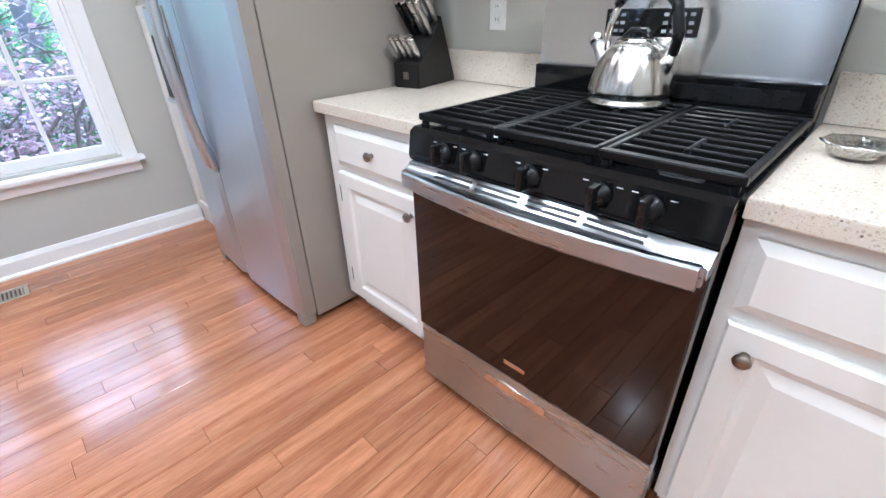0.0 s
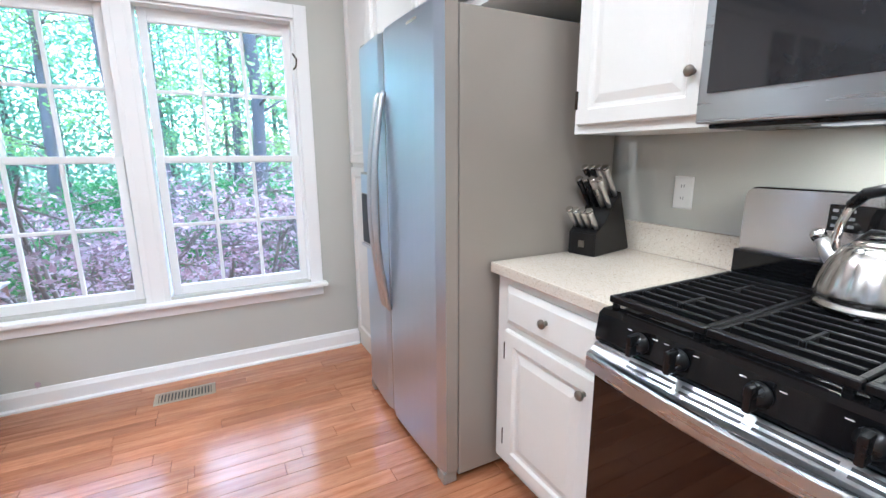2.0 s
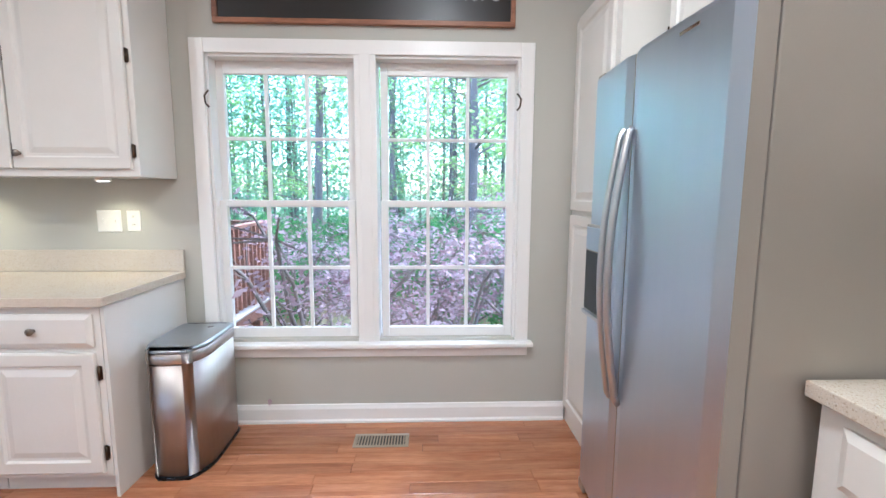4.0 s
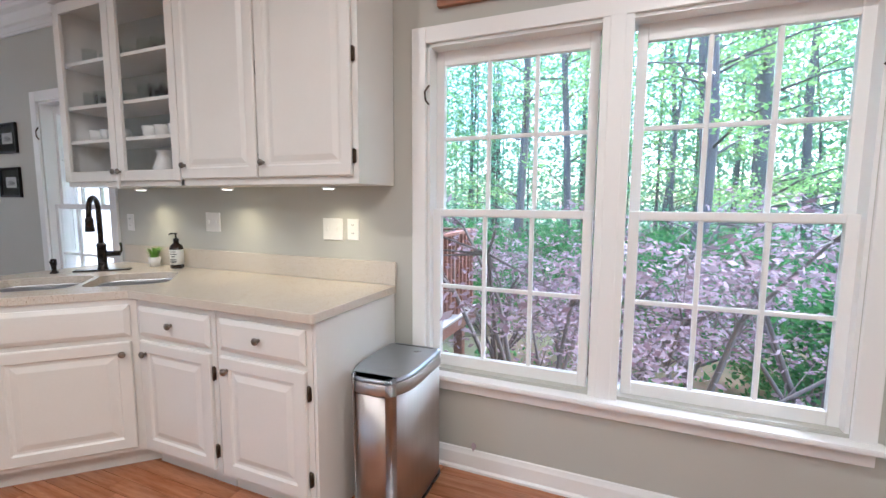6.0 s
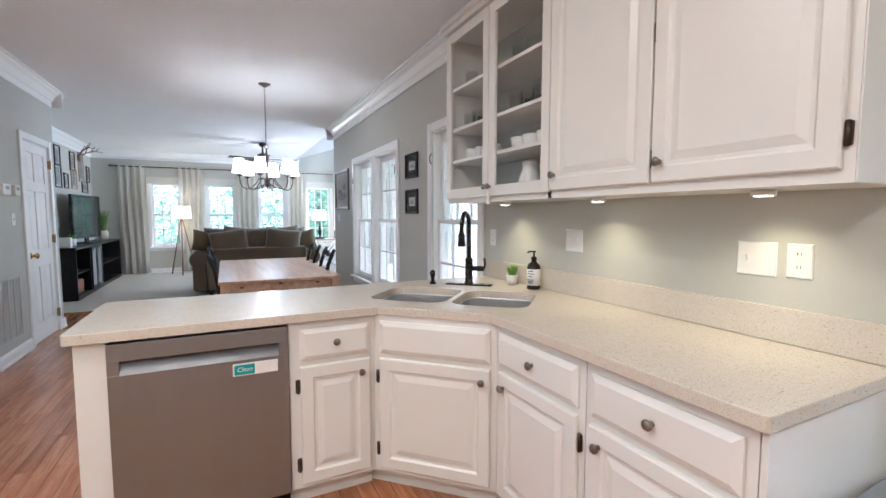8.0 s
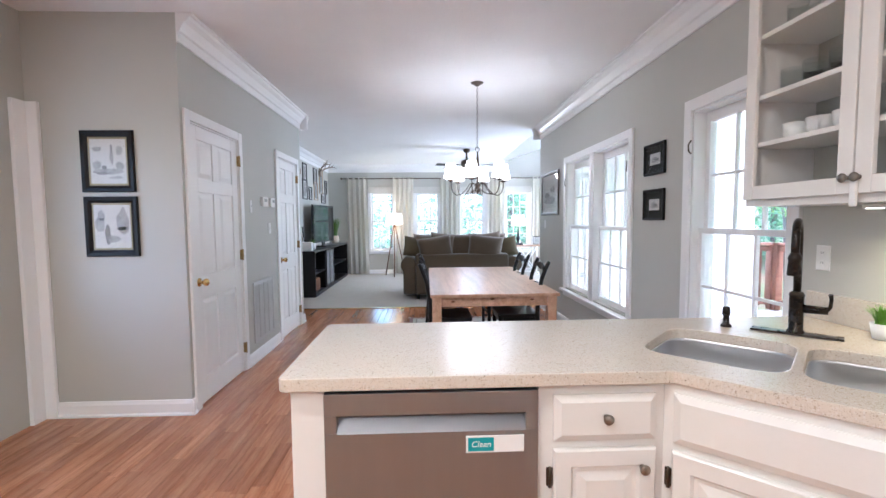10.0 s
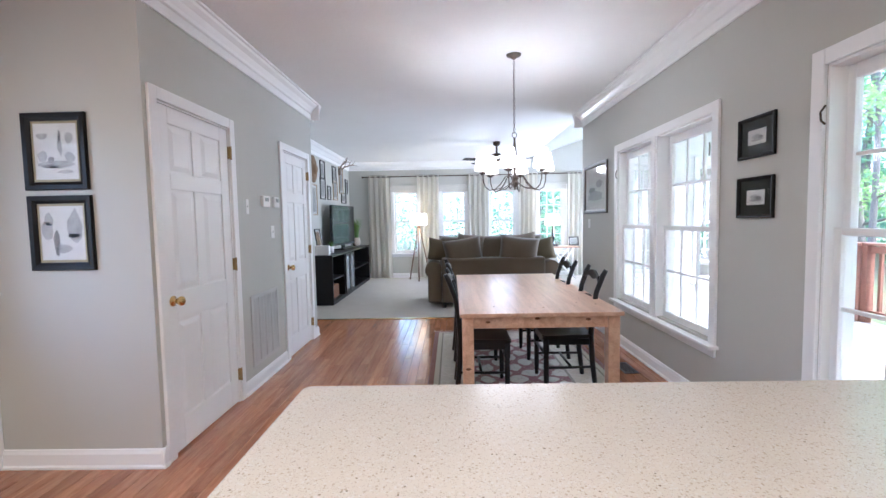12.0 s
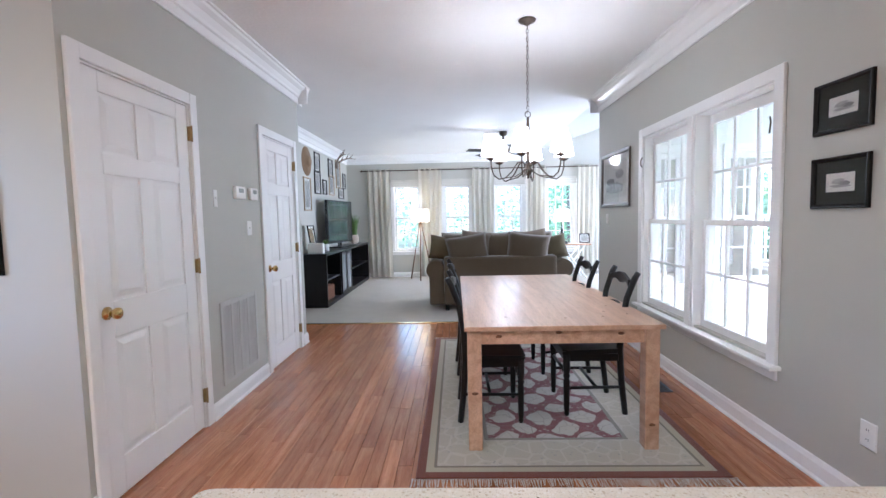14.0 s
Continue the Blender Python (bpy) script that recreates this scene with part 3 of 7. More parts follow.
def base_cabinet(m, w, d, label, knob_side=1, h=0.874, stiles=(0.028, 0.028)):
    """Floor cabinet with a drawer over a raised-panel door; its face is y 0, its middle x 0."""
    c = thing("base_cabinet", label, "cabinet", m, "kitchen base cabinets")
    part("body", boxes((-w / 2 + 0.0005, w / 2 - 0.0005, 0, d, 0.10, h), (-w / 2 + 0.001, w / 2 - 0.001, 0.07, d - 0.001, 0, 0.1)), CABINET, c)
    x0, x1 = -w / 2 + stiles[0], w / 2 - stiles[1]
    cab_front(c, "drawer", x0, x1, 0.695, 0.84, ((x0 + x1) / 2, 0.772))
    cab_front(c, "door", x0, x1, 0.125, 0.67, ((x1 - 0.045) if knob_side > 0 else (x0 + 0.045), 0.612), (x0 - 0.010) if knob_side > 0 else (x1 + 0.010))
    return c


PF = -2.848   # peninsula's face
CF = -2.372   # west run's face
base_cabinet(pose(CF, -1.632, 0, 0, 0, 90), 0.524, 0.63, "white drawer-over-door base cabinet at the counter's end", -1)
base_cabinet(pose(CF, -2.163, 0, 0, 0, 90), 0.53, 0.63, "white drawer-over-door base cabinet beside the sink unit", -1)
base_cabinet(pose(-1.748, PF, 0, 0, 0, 180), 0.395, 0.59, "narrow white base cabinet beside the dishwasher", 1, stiles=(0.046, 0.030))
# corner sink unit
SA, SB = Vector((-1.946, PF)), Vector((CF, -2.43))
su = (SB - SA).normalized()
mid = (SA + SB) / 2
SINK_TURN = math.degrees(math.atan2(su.y, su.x))
sm = pose(mid.x, mid.y, 0, 0, 0, SINK_TURN)
sink_unit = thing("base_cabinet", "white diagonal corner cabinet under the sink", "cabinet", sm, "kitchen base cabinets")
inv = sm.inverted()
flat = lambda pts: [(inv @ Vector((x, y, 0))).to_2d()[:] for x, y in pts]
bm = prism(bmesh.new(), flat([(SB.x, SB.y), (-2.99, -2.43), (-2.99, -3.44), (-1.946, -3.44), (SA.x, SA.y)]), 0.10, 0.70)
half = (SB - SA).length / 2
for r in ((-half, half, 0, 0.02, 0.70, 0.874), ):
    box(bm, *r)
part("body", bm, CABINET, sink_unit)
part("toe_kick", prism(bmesh.new(), flat([(SB.x - 0.1, SB.y), (-2.98, -2.43), (-2.98, -3.43), (-1.946, -3.43), (SA.x, SA.y - 0.1)]), 0, 0.1), CABINET, sink_unit)
cab_front(sink_unit, "drawer", -half + 0.03, half - 0.03, 0.69, 0.845)
cab_front(sink_unit, "door", -half + 0.03, half - 0.03, 0.125, 0.665, (half - 0.065, 0.61), -half + 0.018)
# end and back panels
solid("end_panel", boxes((-0.900, -0.80, -3.46, PF, 0.0, 0.874), bevel=0.003), CABINET, "white end panel of the peninsula", "panel")
solid("back_panel", boxes((-3.0, -0.896, -3.46, -3.442, 0.0, 0.874), bevel=0.002), CABINET, "white back panel of the peninsula", "panel")
solid("end_panel", boxes((-3.0, CF, -1.368, -1.352, 0.0, 0.874), bevel=0.002), CABINET, "white end panel of the counter run", "panel")
# north run
NF = 0.945
base_cabinet(pose(-1.180, NF, 0, 0, 0, 0), 0.55, 0.62, "white drawer-over-door base cabinet beside the refrigerator", 1, stiles=(0.068, 0.032))
for i in range(3):
    base_cabinet(pose(0.16 + 0.53 * i, NF, 0, 0, 0, 0), 0.528 if i else 0.56, 0.62, "white drawer-over-door base cabinet beside the range", -1)



def wall_cabinet(m, w, z0, z1, d, doors, label, knob_z, name="wall_cabinet"):
    c = thing(name, label, "cabinet", m, "kitchen wall cabinets")
    part("body", boxes((-w / 2 + 0.0005, w / 2 - 0.0005, 0, d, z0, z1)), CABINET, c)
    for x0, x1, kx, hx in doors:
        cab_front(c, "door", x0, x1, z0 + 0.03, z1 - 0.03, (kx, knob_z), hx)
    return c


UF = 1.24
wall_cabinet(pose(-1.15, UF, 0), 0.522, 1.38, 2.30, 0.33, [(-0.235, 0.24, 0.205, -0.25)], "white single-door wall cabinet beside the microwave", 1.53)
wall_cabinet(pose(-0.505, UF, 0), 0.766, 1.83, 2.30, 0.33, [(-0.365, -0.01, -0.05, -0.385), (0.01, 0.365, 0.05, 0.385)], "white two-door cabinet over the microwave", 1.90)
for i in range(2):
    wall_cabinet(pose(0.215 + 0.675 * i, UF, 0), 0.67, 1.38, 2.30, 0.33, [(-0.31, 0.31, -0.27, 0.32)], "white single-door wall cabinet", 1.53)
wall_cabinet(pose(-1.94, 1.03, 0), 0.94, 1.89, 2.30, 0.54, [(-0.44, -0.01, -0.06, -0.46), (0.01, 0.44, 0.06, 0.46)], "white two-door cabinet over the refrigerator", 1.985)
# tall pantry between the window wall and the refrigerator
pantry = thing("pantry_cabinet", "tall white pantry cabinet with raised-panel doors", "cabinet", pose(-2.735, 0.845, 0))
part("body", boxes((-0.272, 0.285, 0, 0.725, 0.0, 2.30)), CABINET, pantry)
for z0, z1 in ((0.10, 1.235), (1.26, 2.27)):
    cab_front(pantry, "door", -0.25, 0.235, z0, z1, (0.20, 1.15 if z0 < 1 else 1.35), -0.262)


def countertop(outline, z0, z1, holes, label):
    bm = bmesh.new()
    edges = []
    for loop in (outline, *holes):
        vs = [bm.verts.new((x, y, z1)) for x, y in loop]
        edges += [bm.edges.new((vs[i], vs[(i + 1) % len(vs)])) for i in range(len(vs))]
    bmesh.ops.triangle_fill(bm, edges=edges, use_beauty=True, use_dissolve=False)
    made = bmesh.ops.extrude_face_region(bm, geom=bm.faces[:])["geom"]
    bmesh.ops.translate(bm, verts=[g for g in made if isinstance(g, bmesh.types.BMVert)], vec=(0, 0, z0 - z1))
    bm.normal_update()
    sharp = [e for e in bm.edges if len(e.link_faces) == 2 and e.calc_face_angle(0) > 1.2 and abs(e.verts[0].co.z - e.verts[1].co.z) < 1e-4]
    bmesh.ops.bevel(bm, geom=sharp, offset=0.004, segments=2, affect="EDGES", profile=0.6)
    return solid("countertop", bm, STONE, label, "countertop")


def rounded(pts, radii, n=5):
    """An outline with rounded corners."""
    out = []
    for i, p in enumerate(pts):
        p, a, b, r = Vector(p), Vector(pts[i - 1]), Vector(pts[(i + 1) % len(pts)]), radii[i]
        if not r:
            out.append(p[:])
            continue
        u, v = (a - p).normalized() * r, (b - p).normalized() * r
        for k in range(n + 1):
            t = k / n
            out.append((p + u * (1 - t) ** 2 + v * t ** 2)[:])
    return out


def bowl_outline(u0, u1, v0, v1, r=0.1):
    return [(sm @ Vector((u, v, 0))).to_2d()[:] for u, v in rounded([(u0, v0), (u1, v0), (u1, v1), (u0, v1)], [r] * 4, 6)]


# local sink frame: x along the unit's face from the peninsula to the wall run, y inwards
BOWLS = [(-0.43, -0.01, 0.155, 0.585), (0.02, 0.405, 0.155, 0.585)]
SZ = 0.914
countertop(rounded([(-2.343, -1.341), (-2.995, -1.341), (-2.995, -3.518), (-0.769, -3.518), (-0.769, -2.82), (-1.958, -2.82), (-2.343, -2.445)], [0.02, 0, 0, 0.03, 0.03, 0, 0]), 0.874, SZ,
           [bowl_outline(*b) for b in BOWLS], "beige speckled quartz countertop with an undermounted sink")
countertop([(-1.471, 0.915), (-0.900, 0.915), (-0.900, 1.57), (-1.471, 1.57)], 0.874, SZ, [], "beige speckled quartz countertop beside the refrigerator")
countertop([(-0.120, 0.915), (1.495, 0.915), (1.495, 1.57), (-0.120, 1.57)], 0.874, SZ, [], "beige speckled quartz countertop beside the range")
solid("backsplash", boxes((WX + 0.002, WX + 0.022, -3.518, -1.343, SZ + 0.001, SZ + 0.12), bevel=0.003), STONE, "low beige quartz backsplash on the wall", "backsplash")
solid("backsplash", boxes((-1.470, -0.900, NY - 0.022, NY - 0.002, SZ + 0.001, SZ + 0.12), bevel=0.003), STONE, "low beige quartz backsplash on the wall", "backsplash")
solid("backsplash", boxes((-0.120, 1.49, NY - 0.022, NY - 0.002, SZ + 0.001, SZ + 0.12), bevel=0.003), STONE, "low beige quartz backsplash on the wall", "backsplash")


# ---- kitchen: wall cabinets with glass doors ----
UX, UZ, UT = -2.695, 1.425, 2.53
wm = lambda y: pose(UX, y, 0, 0, 0, 90)
c = wall_cabinet(wm(-1.93), 1.14, UZ, UT, 0.31, [], "white two-door wall cabinet beside the window", 1.5)
for x0, x1 in ((-0.545, -0.005), (0.005, 0.545)):
    cab_front(c, "door", x0, x1, UZ + 0.035, UT - 0.03, (x0 + 0.035, UZ + 0.105))
    for z in (UZ + 0.12, UT - 0.55):
        hinge(c, x1 + 0.008, z)
part("side_panel", boxes((0.571, 0.575, -0.001, 0.309, UZ - 0.0, UT)), CABINET, c)
g = thing("glass_cabinet", "white wall cabinet with two glass doors and open shelves", "cabinet", wm(-3.005), "kitchen wall cabinets")
gw = 0.53
part("body", boxes((-gw, -gw + 0.018, 0, 0.31, UZ, UT), (gw - 0.018, gw, 0, 0.31, UZ, UT), (-gw + 0.018, gw - 0.018, 0.0, 0.31, UZ, UZ + 0.035), (-gw + 0.018, gw - 0.018, 0, 0.31, UT - 0.03, UT)), CABINET, g)
part("back_panel", boxes((-gw + 0.018, gw - 0.018, 0.3, 0.309, UZ + 0.035, UT - 0.03)), material("grey-green cabinet lining", (0.46, 0.46, 0.40), 0.5), g, "grey-green lining")
SHELVES = (UZ + 0.262, UZ + 0.468, UZ + 0.728)
for z in SHELVES:
    part("shelf", boxes((-gw + 0.019, gw - 0.019, 0.003, 0.299, z, z + 0.02), bevel=0.002), CABINET, g)
for x0, x1, k in ((-gw + 0.004, -0.004, -0.022), (0.004, gw - 0.004, 0.022)):
    d = part("door", boxes((x0, x0 + 0.058, -0.02, -0.001, UZ + 0.03, UT - 0.02), (x1 - 0.058, x1, -0.02, -0.001, UZ + 0.03, UT - 0.02), (x0 + 0.058, x1 - 0.058, -0.0195, -0.0015, UZ + 0.03, UZ + 0.09), (x0 + 0.058, x1 - 0.058, -0.0195, -0.0015, UT - 0.075, UT - 0.02), bevel=0.003), CABINET, g)
    p = part("pane", boxes((x0 + 0.053, x1 - 0.053, -0.012, -0.008, UZ + 0.085, UT - 0.07)), CLEAR, d)
    p.visible_shadow = False
    knob(d, k, UZ + 0.085)
for z in (UZ + 0.13, UT - 0.5):
    hinge(g, gw - 0.002, z)
part("child_latch", boxes((0.0, 0.022, -0.034, -0.021, UZ - 0.015, UZ + 0.075), bevel=0.004), PLATE, g, "white plastic child latch")
bm = bmesh.new()
box(bm, -3.0, UX + 0.03, -3.55, -1.34, UT, UT + 0.03)
box(bm, -3.0, UX + 0.05, -3.57, -1.32, UT + 0.03, UT + 0.06)
solid("cabinet_cornice", bm, CABINET, "white cornice on top of the wall cabinets", "cabinet trim")
# glass and crockery on the shelves
CHINA = material("white china", (0.82, 0.81, 0.78), 0.2)
TUMBLER = glass_material("drinking glass", (0.93, 0.95, 0.94), 0.9)
bm = bmesh.new()
lathe(bm, [(0, 0), (0.03, 0), (0.036, 0.005), (0.040, 0.10), (0.037, 0.10), (0.033, 0.008), (0, 0.008)], 14)
glass_me = mesh_of("glass_tumbler", bm, TUMBLER)
bm = bmesh.new()
lathe(bm, [(0, 0), (0.025, 0), (0.03, 0.006), (0.045, 0.03), (0.05, 0.075), (0.047, 0.075), (0.04, 0.03), (0, 0.012)], 16)
tube(bm, arc((0.045, 0, 0.04), 0.022, -70, 70, 6), 0.005, 6)
cup_me = mesh_of("cup", bm, CHINA)
bm = bmesh.new()
for i in range(4):
    lathe(bm, [(0, 0.012 * i), (0.045, 0.012 * i), (0.085, 0.012 * i + 0.010), (0.083, 0.012 * i + 0.014), (0.04, 0.012 * i + 0.006), (0, 0.012 * i + 0.006)], 20)
plate_me = mesh_of("plate_stack", bm, CHINA)
bm = bmesh.new()
lathe(bm, [(0, 0), (0.04, 0), (0.065, 0.03), (0.07, 0.08), (0.05, 0.13), (0.045, 0.16), (0.055, 0.18), (0.05, 0.18), (0.04, 0.155), (0, 0.15)], 18)
tube(bm, arc((0.055, 0, 0.11), 0.04, -80, 80, 8), 0.007, 6)
jug_me = mesh_of("jug", bm, CHINA)
inside = wm(-3.005)
rnd = random.Random(4)
FLOOR_Z = UZ + 0.036
for me, lab, cat, places in (
        (glass_me, "clear glass tumbler on a cabinet shelf", "glass", [(x, y, SHELVES[i] + 0.021) for i, xs in ((1, (-0.42, -0.31, -0.19, 0.1, 0.2, 0.3, 0.4)), (2, (-0.4, -0.15, 0.12, 0.24, 0.36))) for x in xs for y in (0.1, 0.2)]),
        (cup_me, "white china cup on a cabinet shelf", "cup", [(x, 0.13, SHELVES[0] + 0.021) for x in (-0.42, -0.3, -0.18, 0.09, 0.2, 0.32, 0.43)]),
        (plate_me, "small stack of white plates on a cabinet shelf", "plates", [(-0.36, 0.15, FLOOR_Z), (-0.16, 0.16, FLOOR_Z), (-0.3, 0.15, SHELVES[2] + 0.125)]),
        (jug_me, "white china jug on a cabinet shelf", "jug", [(0.16, 0.16, FLOOR_Z), (0.36, 0.17, FLOOR_Z)])):
    for x, y, z in places:
        if me is plate_me and z > 2.1:
            continue
        ob = new(me.name, me)
        ob.matrix_basis = inside @ pose(x, y, z, 0, 0, rnd.uniform(-60, 60))
        tagged(ob, lab, cat, "crockery in the glass cabinet")

# under-cabinet lamps
LAMP_GLOW = material("lamp diffuser", (1.0, 0.86, 0.62), 0.5, emit=0.6)
for y in (-3.1, -2.35, -1.65):
    u = thing("under_cabinet_light", "small round light under the wall cabinets", "light", pose(-2.86, y, UZ), "under-cabinet lights")
    bm = bmesh.new()
    lathe(bm, [(0, -0.018), (0.034, -0.018), (0.036, -0.002), (0, -0.001)], 20)
    part("body", bm, PLATE, u)
    bm = bmesh.new()
    lathe(bm, [(0, -0.0205), (0.026, -0.0205), (0.026, -0.0185), (0, -0.0185)], 20)
    part("diffuser", bm, LAMP_GLOW, u)
    lamp = new("puck_lamp", bpy.data.lights.new("puck_lamp", "SPOT"))
    lamp.data.energy, lamp.data.color, lamp.data.spot_size, lamp.data.spot_blend, lamp.data.shadow_soft_size = PUCK, (1, 0.78, 0.42), radians(130), 1.0, 0.035
    lamp.matrix_world = look((-2.86, y, UZ - 0.03), (-2.9, y, 0.9))

# ---- sink ----
sink = thing("sink", "undermounted double-bowl stainless steel sink", "sink", sm)
for u0, u1, v0, v1 in BOWLS:
    bm = bmesh.new()
    rings = []
    for grow, z in ((0.012, 0.8735), (-0.002, 0.8735), (0.004, 0.862), (0.0, 0.80), (-0.012, 0.735), (-0.05, 0.716), (-0.12, 0.712)):
        pts = rounded([(u0 - grow, v0 - grow), (u1 + grow, v0 - grow), (u1 + grow, v1 + grow), (u0 - grow, v1 + grow)], [0.1 + min(grow, 0.0) * 0.3] * 4, 6)
        rings.append([bm.verts.new((x, y, z)) for x, y in pts])
    for a, b in zip(rings, rings[1:]):
        for i in range(len(a)):
            j = (i + 1) % len(a)
            bm.faces.new((a[i], a[j], b[j], b[i])).smooth = True
    bm.faces.new(rings[-1])
    cx, cy = (u0 + u1) / 2, (v0 + v1) / 2
    b = part("bowl", bm, STEEL, sink)
    bm = bmesh.new()
    lathe(bm, [(0, 0.713), (0.045, 0.713), (0.043, 0.717), (0.03, 0.715), (0, 0.714)], 20, (cx, cy, 0))
    part("drain", bm, CHROME, b)
sl = lambda u, v, z: sm @ Vector((u, v, z))
FAUCET_M = material("oil-rubbed bronze", (0.018, 0.015, 0.013), 0.28, 0.7, second=(0.05, 0.035, 0.025), scale=30)
fm = pose(-2.665, -3.20, SZ, 0, 0, SINK_TURN)
faucet = thing("kitchen_faucet", "dark bronze pull-down kitchen faucet behind the sink", "faucet", fm)
part("base_plate", boxes((-0.145, 0.145, -0.028, 0.028, 0.0005, 0.009), bevel=0.004), FAUCET_M, faucet)
bm = bmesh.new()
lathe(bm, [(0, 0.008), (0.029, 0.008), (0.029, 0.016), (0.024, 0.022), (0.024, 0.150), (0.026, 0.155), (0.024, 0.165), (0.016, 0.172), (0, 0.172)], 20)
part("body", bm, FAUCET_M, faucet)
bm = bmesh.new()
tube(bm, [(0, 0, 0.17), (0, 0, 0.33)] + [(0, -0.085 + 0.085 * math.cos(radians(a)), 0.36 + 0.085 * math.sin(radians(a))) for a in range(0, 181, 15)] + [(0, -0.172, 0.325)], 0.0135, 14)
part("spout", bm, FAUCET_M, faucet)
bm = bmesh.new()
lathe(bm, [(0, 0.0), (0.022, 0.0), (0.023, 0.01), (0.019, 0.055), (0.022, 0.06), (0.020, 0.07), (0.013, 0.085), (0, 0.085)], 16, (0, -0.172, 0.25))
part("spray_head", bm, FAUCET_M, faucet)
bm = bmesh.new()
rod(bm, (0.02, 0, 0.105), (0.095, 0, 0.105), 0.017, 0.015, 14)
tube(bm, [(0.09, 0, 0.105), (0.10, 0, 0.12), (0.103, -0.01, 0.15), (0.10, -0.015, 0.17)], [0.008, 0.007, 0.006, 0.008], 8)
part("lever", bm, FAUCET_M, faucet)
bm = bmesh.new()
lathe(bm, [(0, 0.0005), (0.022, 0.0005), (0.02, 0.008), (0.012, 0.014), (0.012, 0.045), (0.016, 0.05), (0.015, 0.08), (0.01, 0.086), (0, 0.086)], 16)
tube(bm, [(0, 0, 0.07), (0, -0.03, 0.078), (0, -0.045, 0.07)], 0.006, 8)
solid("soap_dispenser", bm, FAUCET_M, "dark bronze soap dispenser set in the countertop", "soap dispenser", pose(-2.485, -3.345, SZ, 0, 0, SINK_TURN))

# soap bottle and small plant
AMBER = material("dark amber plastic", (0.02, 0.010, 0.006), 0.2)
PAPER = material("white paper label", (0.78, 0.77, 0.73), 0.7)
INK = material("grey ink", (0.10, 0.10, 0.11), 0.7)
bottle = thing("soap_bottle", "dark pump bottle of soap with a white label", "soap bottle", pose(-2.93, -2.90, SZ))
bm = bmesh.new()
lathe(bm, [(0, 0.0005), (0.036, 0.0005), (0.039, 0.006), (0.039, 0.13), (0.034, 0.145), (0.016, 0.16), (0.014, 0.172), (0, 0.172)], 24)
part("bottle", bm, AMBER, bottle)
bm = bmesh.new()
lathe(bm, [(0.0395, 0.025), (0.0397, 0.025), (0.0397, 0.12), (0.0395, 0.12)], 24)
lab = part("label", bm, PAPER, bottle, "white paper label")
for z, w in ((0.105, 26), (0.09, 34), (0.075, 20), (0.055, 30), (0.045, 30), (0.037, 24)):
    bm = bmesh.new()
    n = 6
    vs = [[bm.verts.new((0.0401 * math.cos(a), 0.0401 * math.sin(a), zz)) for zz in (z, z + 0.005)] for a in (radians(20 - w + 2 * w * i / n) for i in range(n + 1))]
    for p, q in zip(vs, vs[1:]):
        bm.faces.new((p[0], q[0], q[1], p[1]))
    part("print_line", bm, INK, lab)
bm = bmesh.new()
lathe(bm, [(0, 0.172), (0.017, 0.172), (0.017, 0.188), (0.006, 0.192), (0.005, 0.215), (0.011, 0.217), (0.011, 0.225), (0, 0.226)], 16)
tube(bm, [(0, 0, 0.221), (0.03, -0.005, 0.222), (0.042, -0.007, 0.214)], 0.005, 8)
part("pump", bm, BLACK_PLASTIC, bottle)
LEAF = material("bright green leaves", (0.10, 0.26, 0.02), 0.5, second=(0.22, 0.42, 0.05), scale=30, amount=0.8)
POT = material("white ceramic pot", (0.80, 0.79, 0.76), 0.3)


def grass_plant(name, label, m, pot_prof, height, spread, count, mat, pot_mat, width=0.004):
    p = thing(name, label, "plant", m)
    bm = bmesh.new()
    lathe(bm, pot_prof, 20)
    part("pot", bm, pot_mat, p)
    bm = bmesh.new()
    r = random.Random(7)
    top = max(z for _, z in pot_prof)
    rim = pot_prof[1][0] * 0.8
    for _ in range(count):
        a, lean, h = r.uniform(0, 6.283), r.uniform(0.1, 1) * spread, height * r.uniform(0.6, 1.0)
        d, s = Vector((math.cos(a), math.sin(a), 0)), Vector((-math.sin(a), math.cos(a), 0))
        base = d * rim * r.random() + Vector((0, 0, top * 0.85))
        prev = None
        for k in range(4):
            t = k / 3
            c = base + d * lean * t * t + Vector((0, 0, h * (t - 0.15 * t * t)))
            w = width * (1 - t * 0.85)
            cur = (bm.verts.new(c - s * w), bm.verts.new(c + s * w))
            if prev:
                bm.faces.new((prev[0], prev[1], cur[1], cur[0]))
            prev = cur
    part("leaves", bm, mat, p)
    return p


grass_plant("potted_plant", "small bright green plant in a white pot", pose(-2.925, -3.11, SZ), [(0, 0.0005), (0.028, 0.0005), (0.038, 0.06), (0.035, 0.06), (0.03, 0.052), (0, 0.05)], 0.09, 0.055, 170, LEAF, POT)

# ---- dishwasher ----
# darker copy of the brushed steel: the pocket's shade put into the colour
POCKET = material("shaded steel", (0.40, 0.41, 0.43), 0.4, 1.0, second=(0.34, 0.35, 0.36), scale=3, bump_scale=120, stretch=(1, 14, 14))
dish = thing("dishwasher", "stainless steel dishwasher with a small magnet sign", "dishwasher", pose(-1.224, PF, 0, 0, 0, 180))
bm = boxes((-0.322, 0.322, 0.02, 0.56, 0.02, 0.868), bevel=0.003)
part("tub", bm, BLACK_PLASTIC, dish)
x0, x1, z0, z1 = -0.284, 0.284, 0.742, 0.795
door = boxes((-0.322, 0.322, -0.02, 0.019, 0.105, z0), (-0.322, 0.322, -0.0205, 0.019, z1, 0.862), (-0.322, x0, -0.02, 0.0185, z0, z1), (x1, 0.322, -0.02, 0.0185, z0, z1), bevel=0.0015)
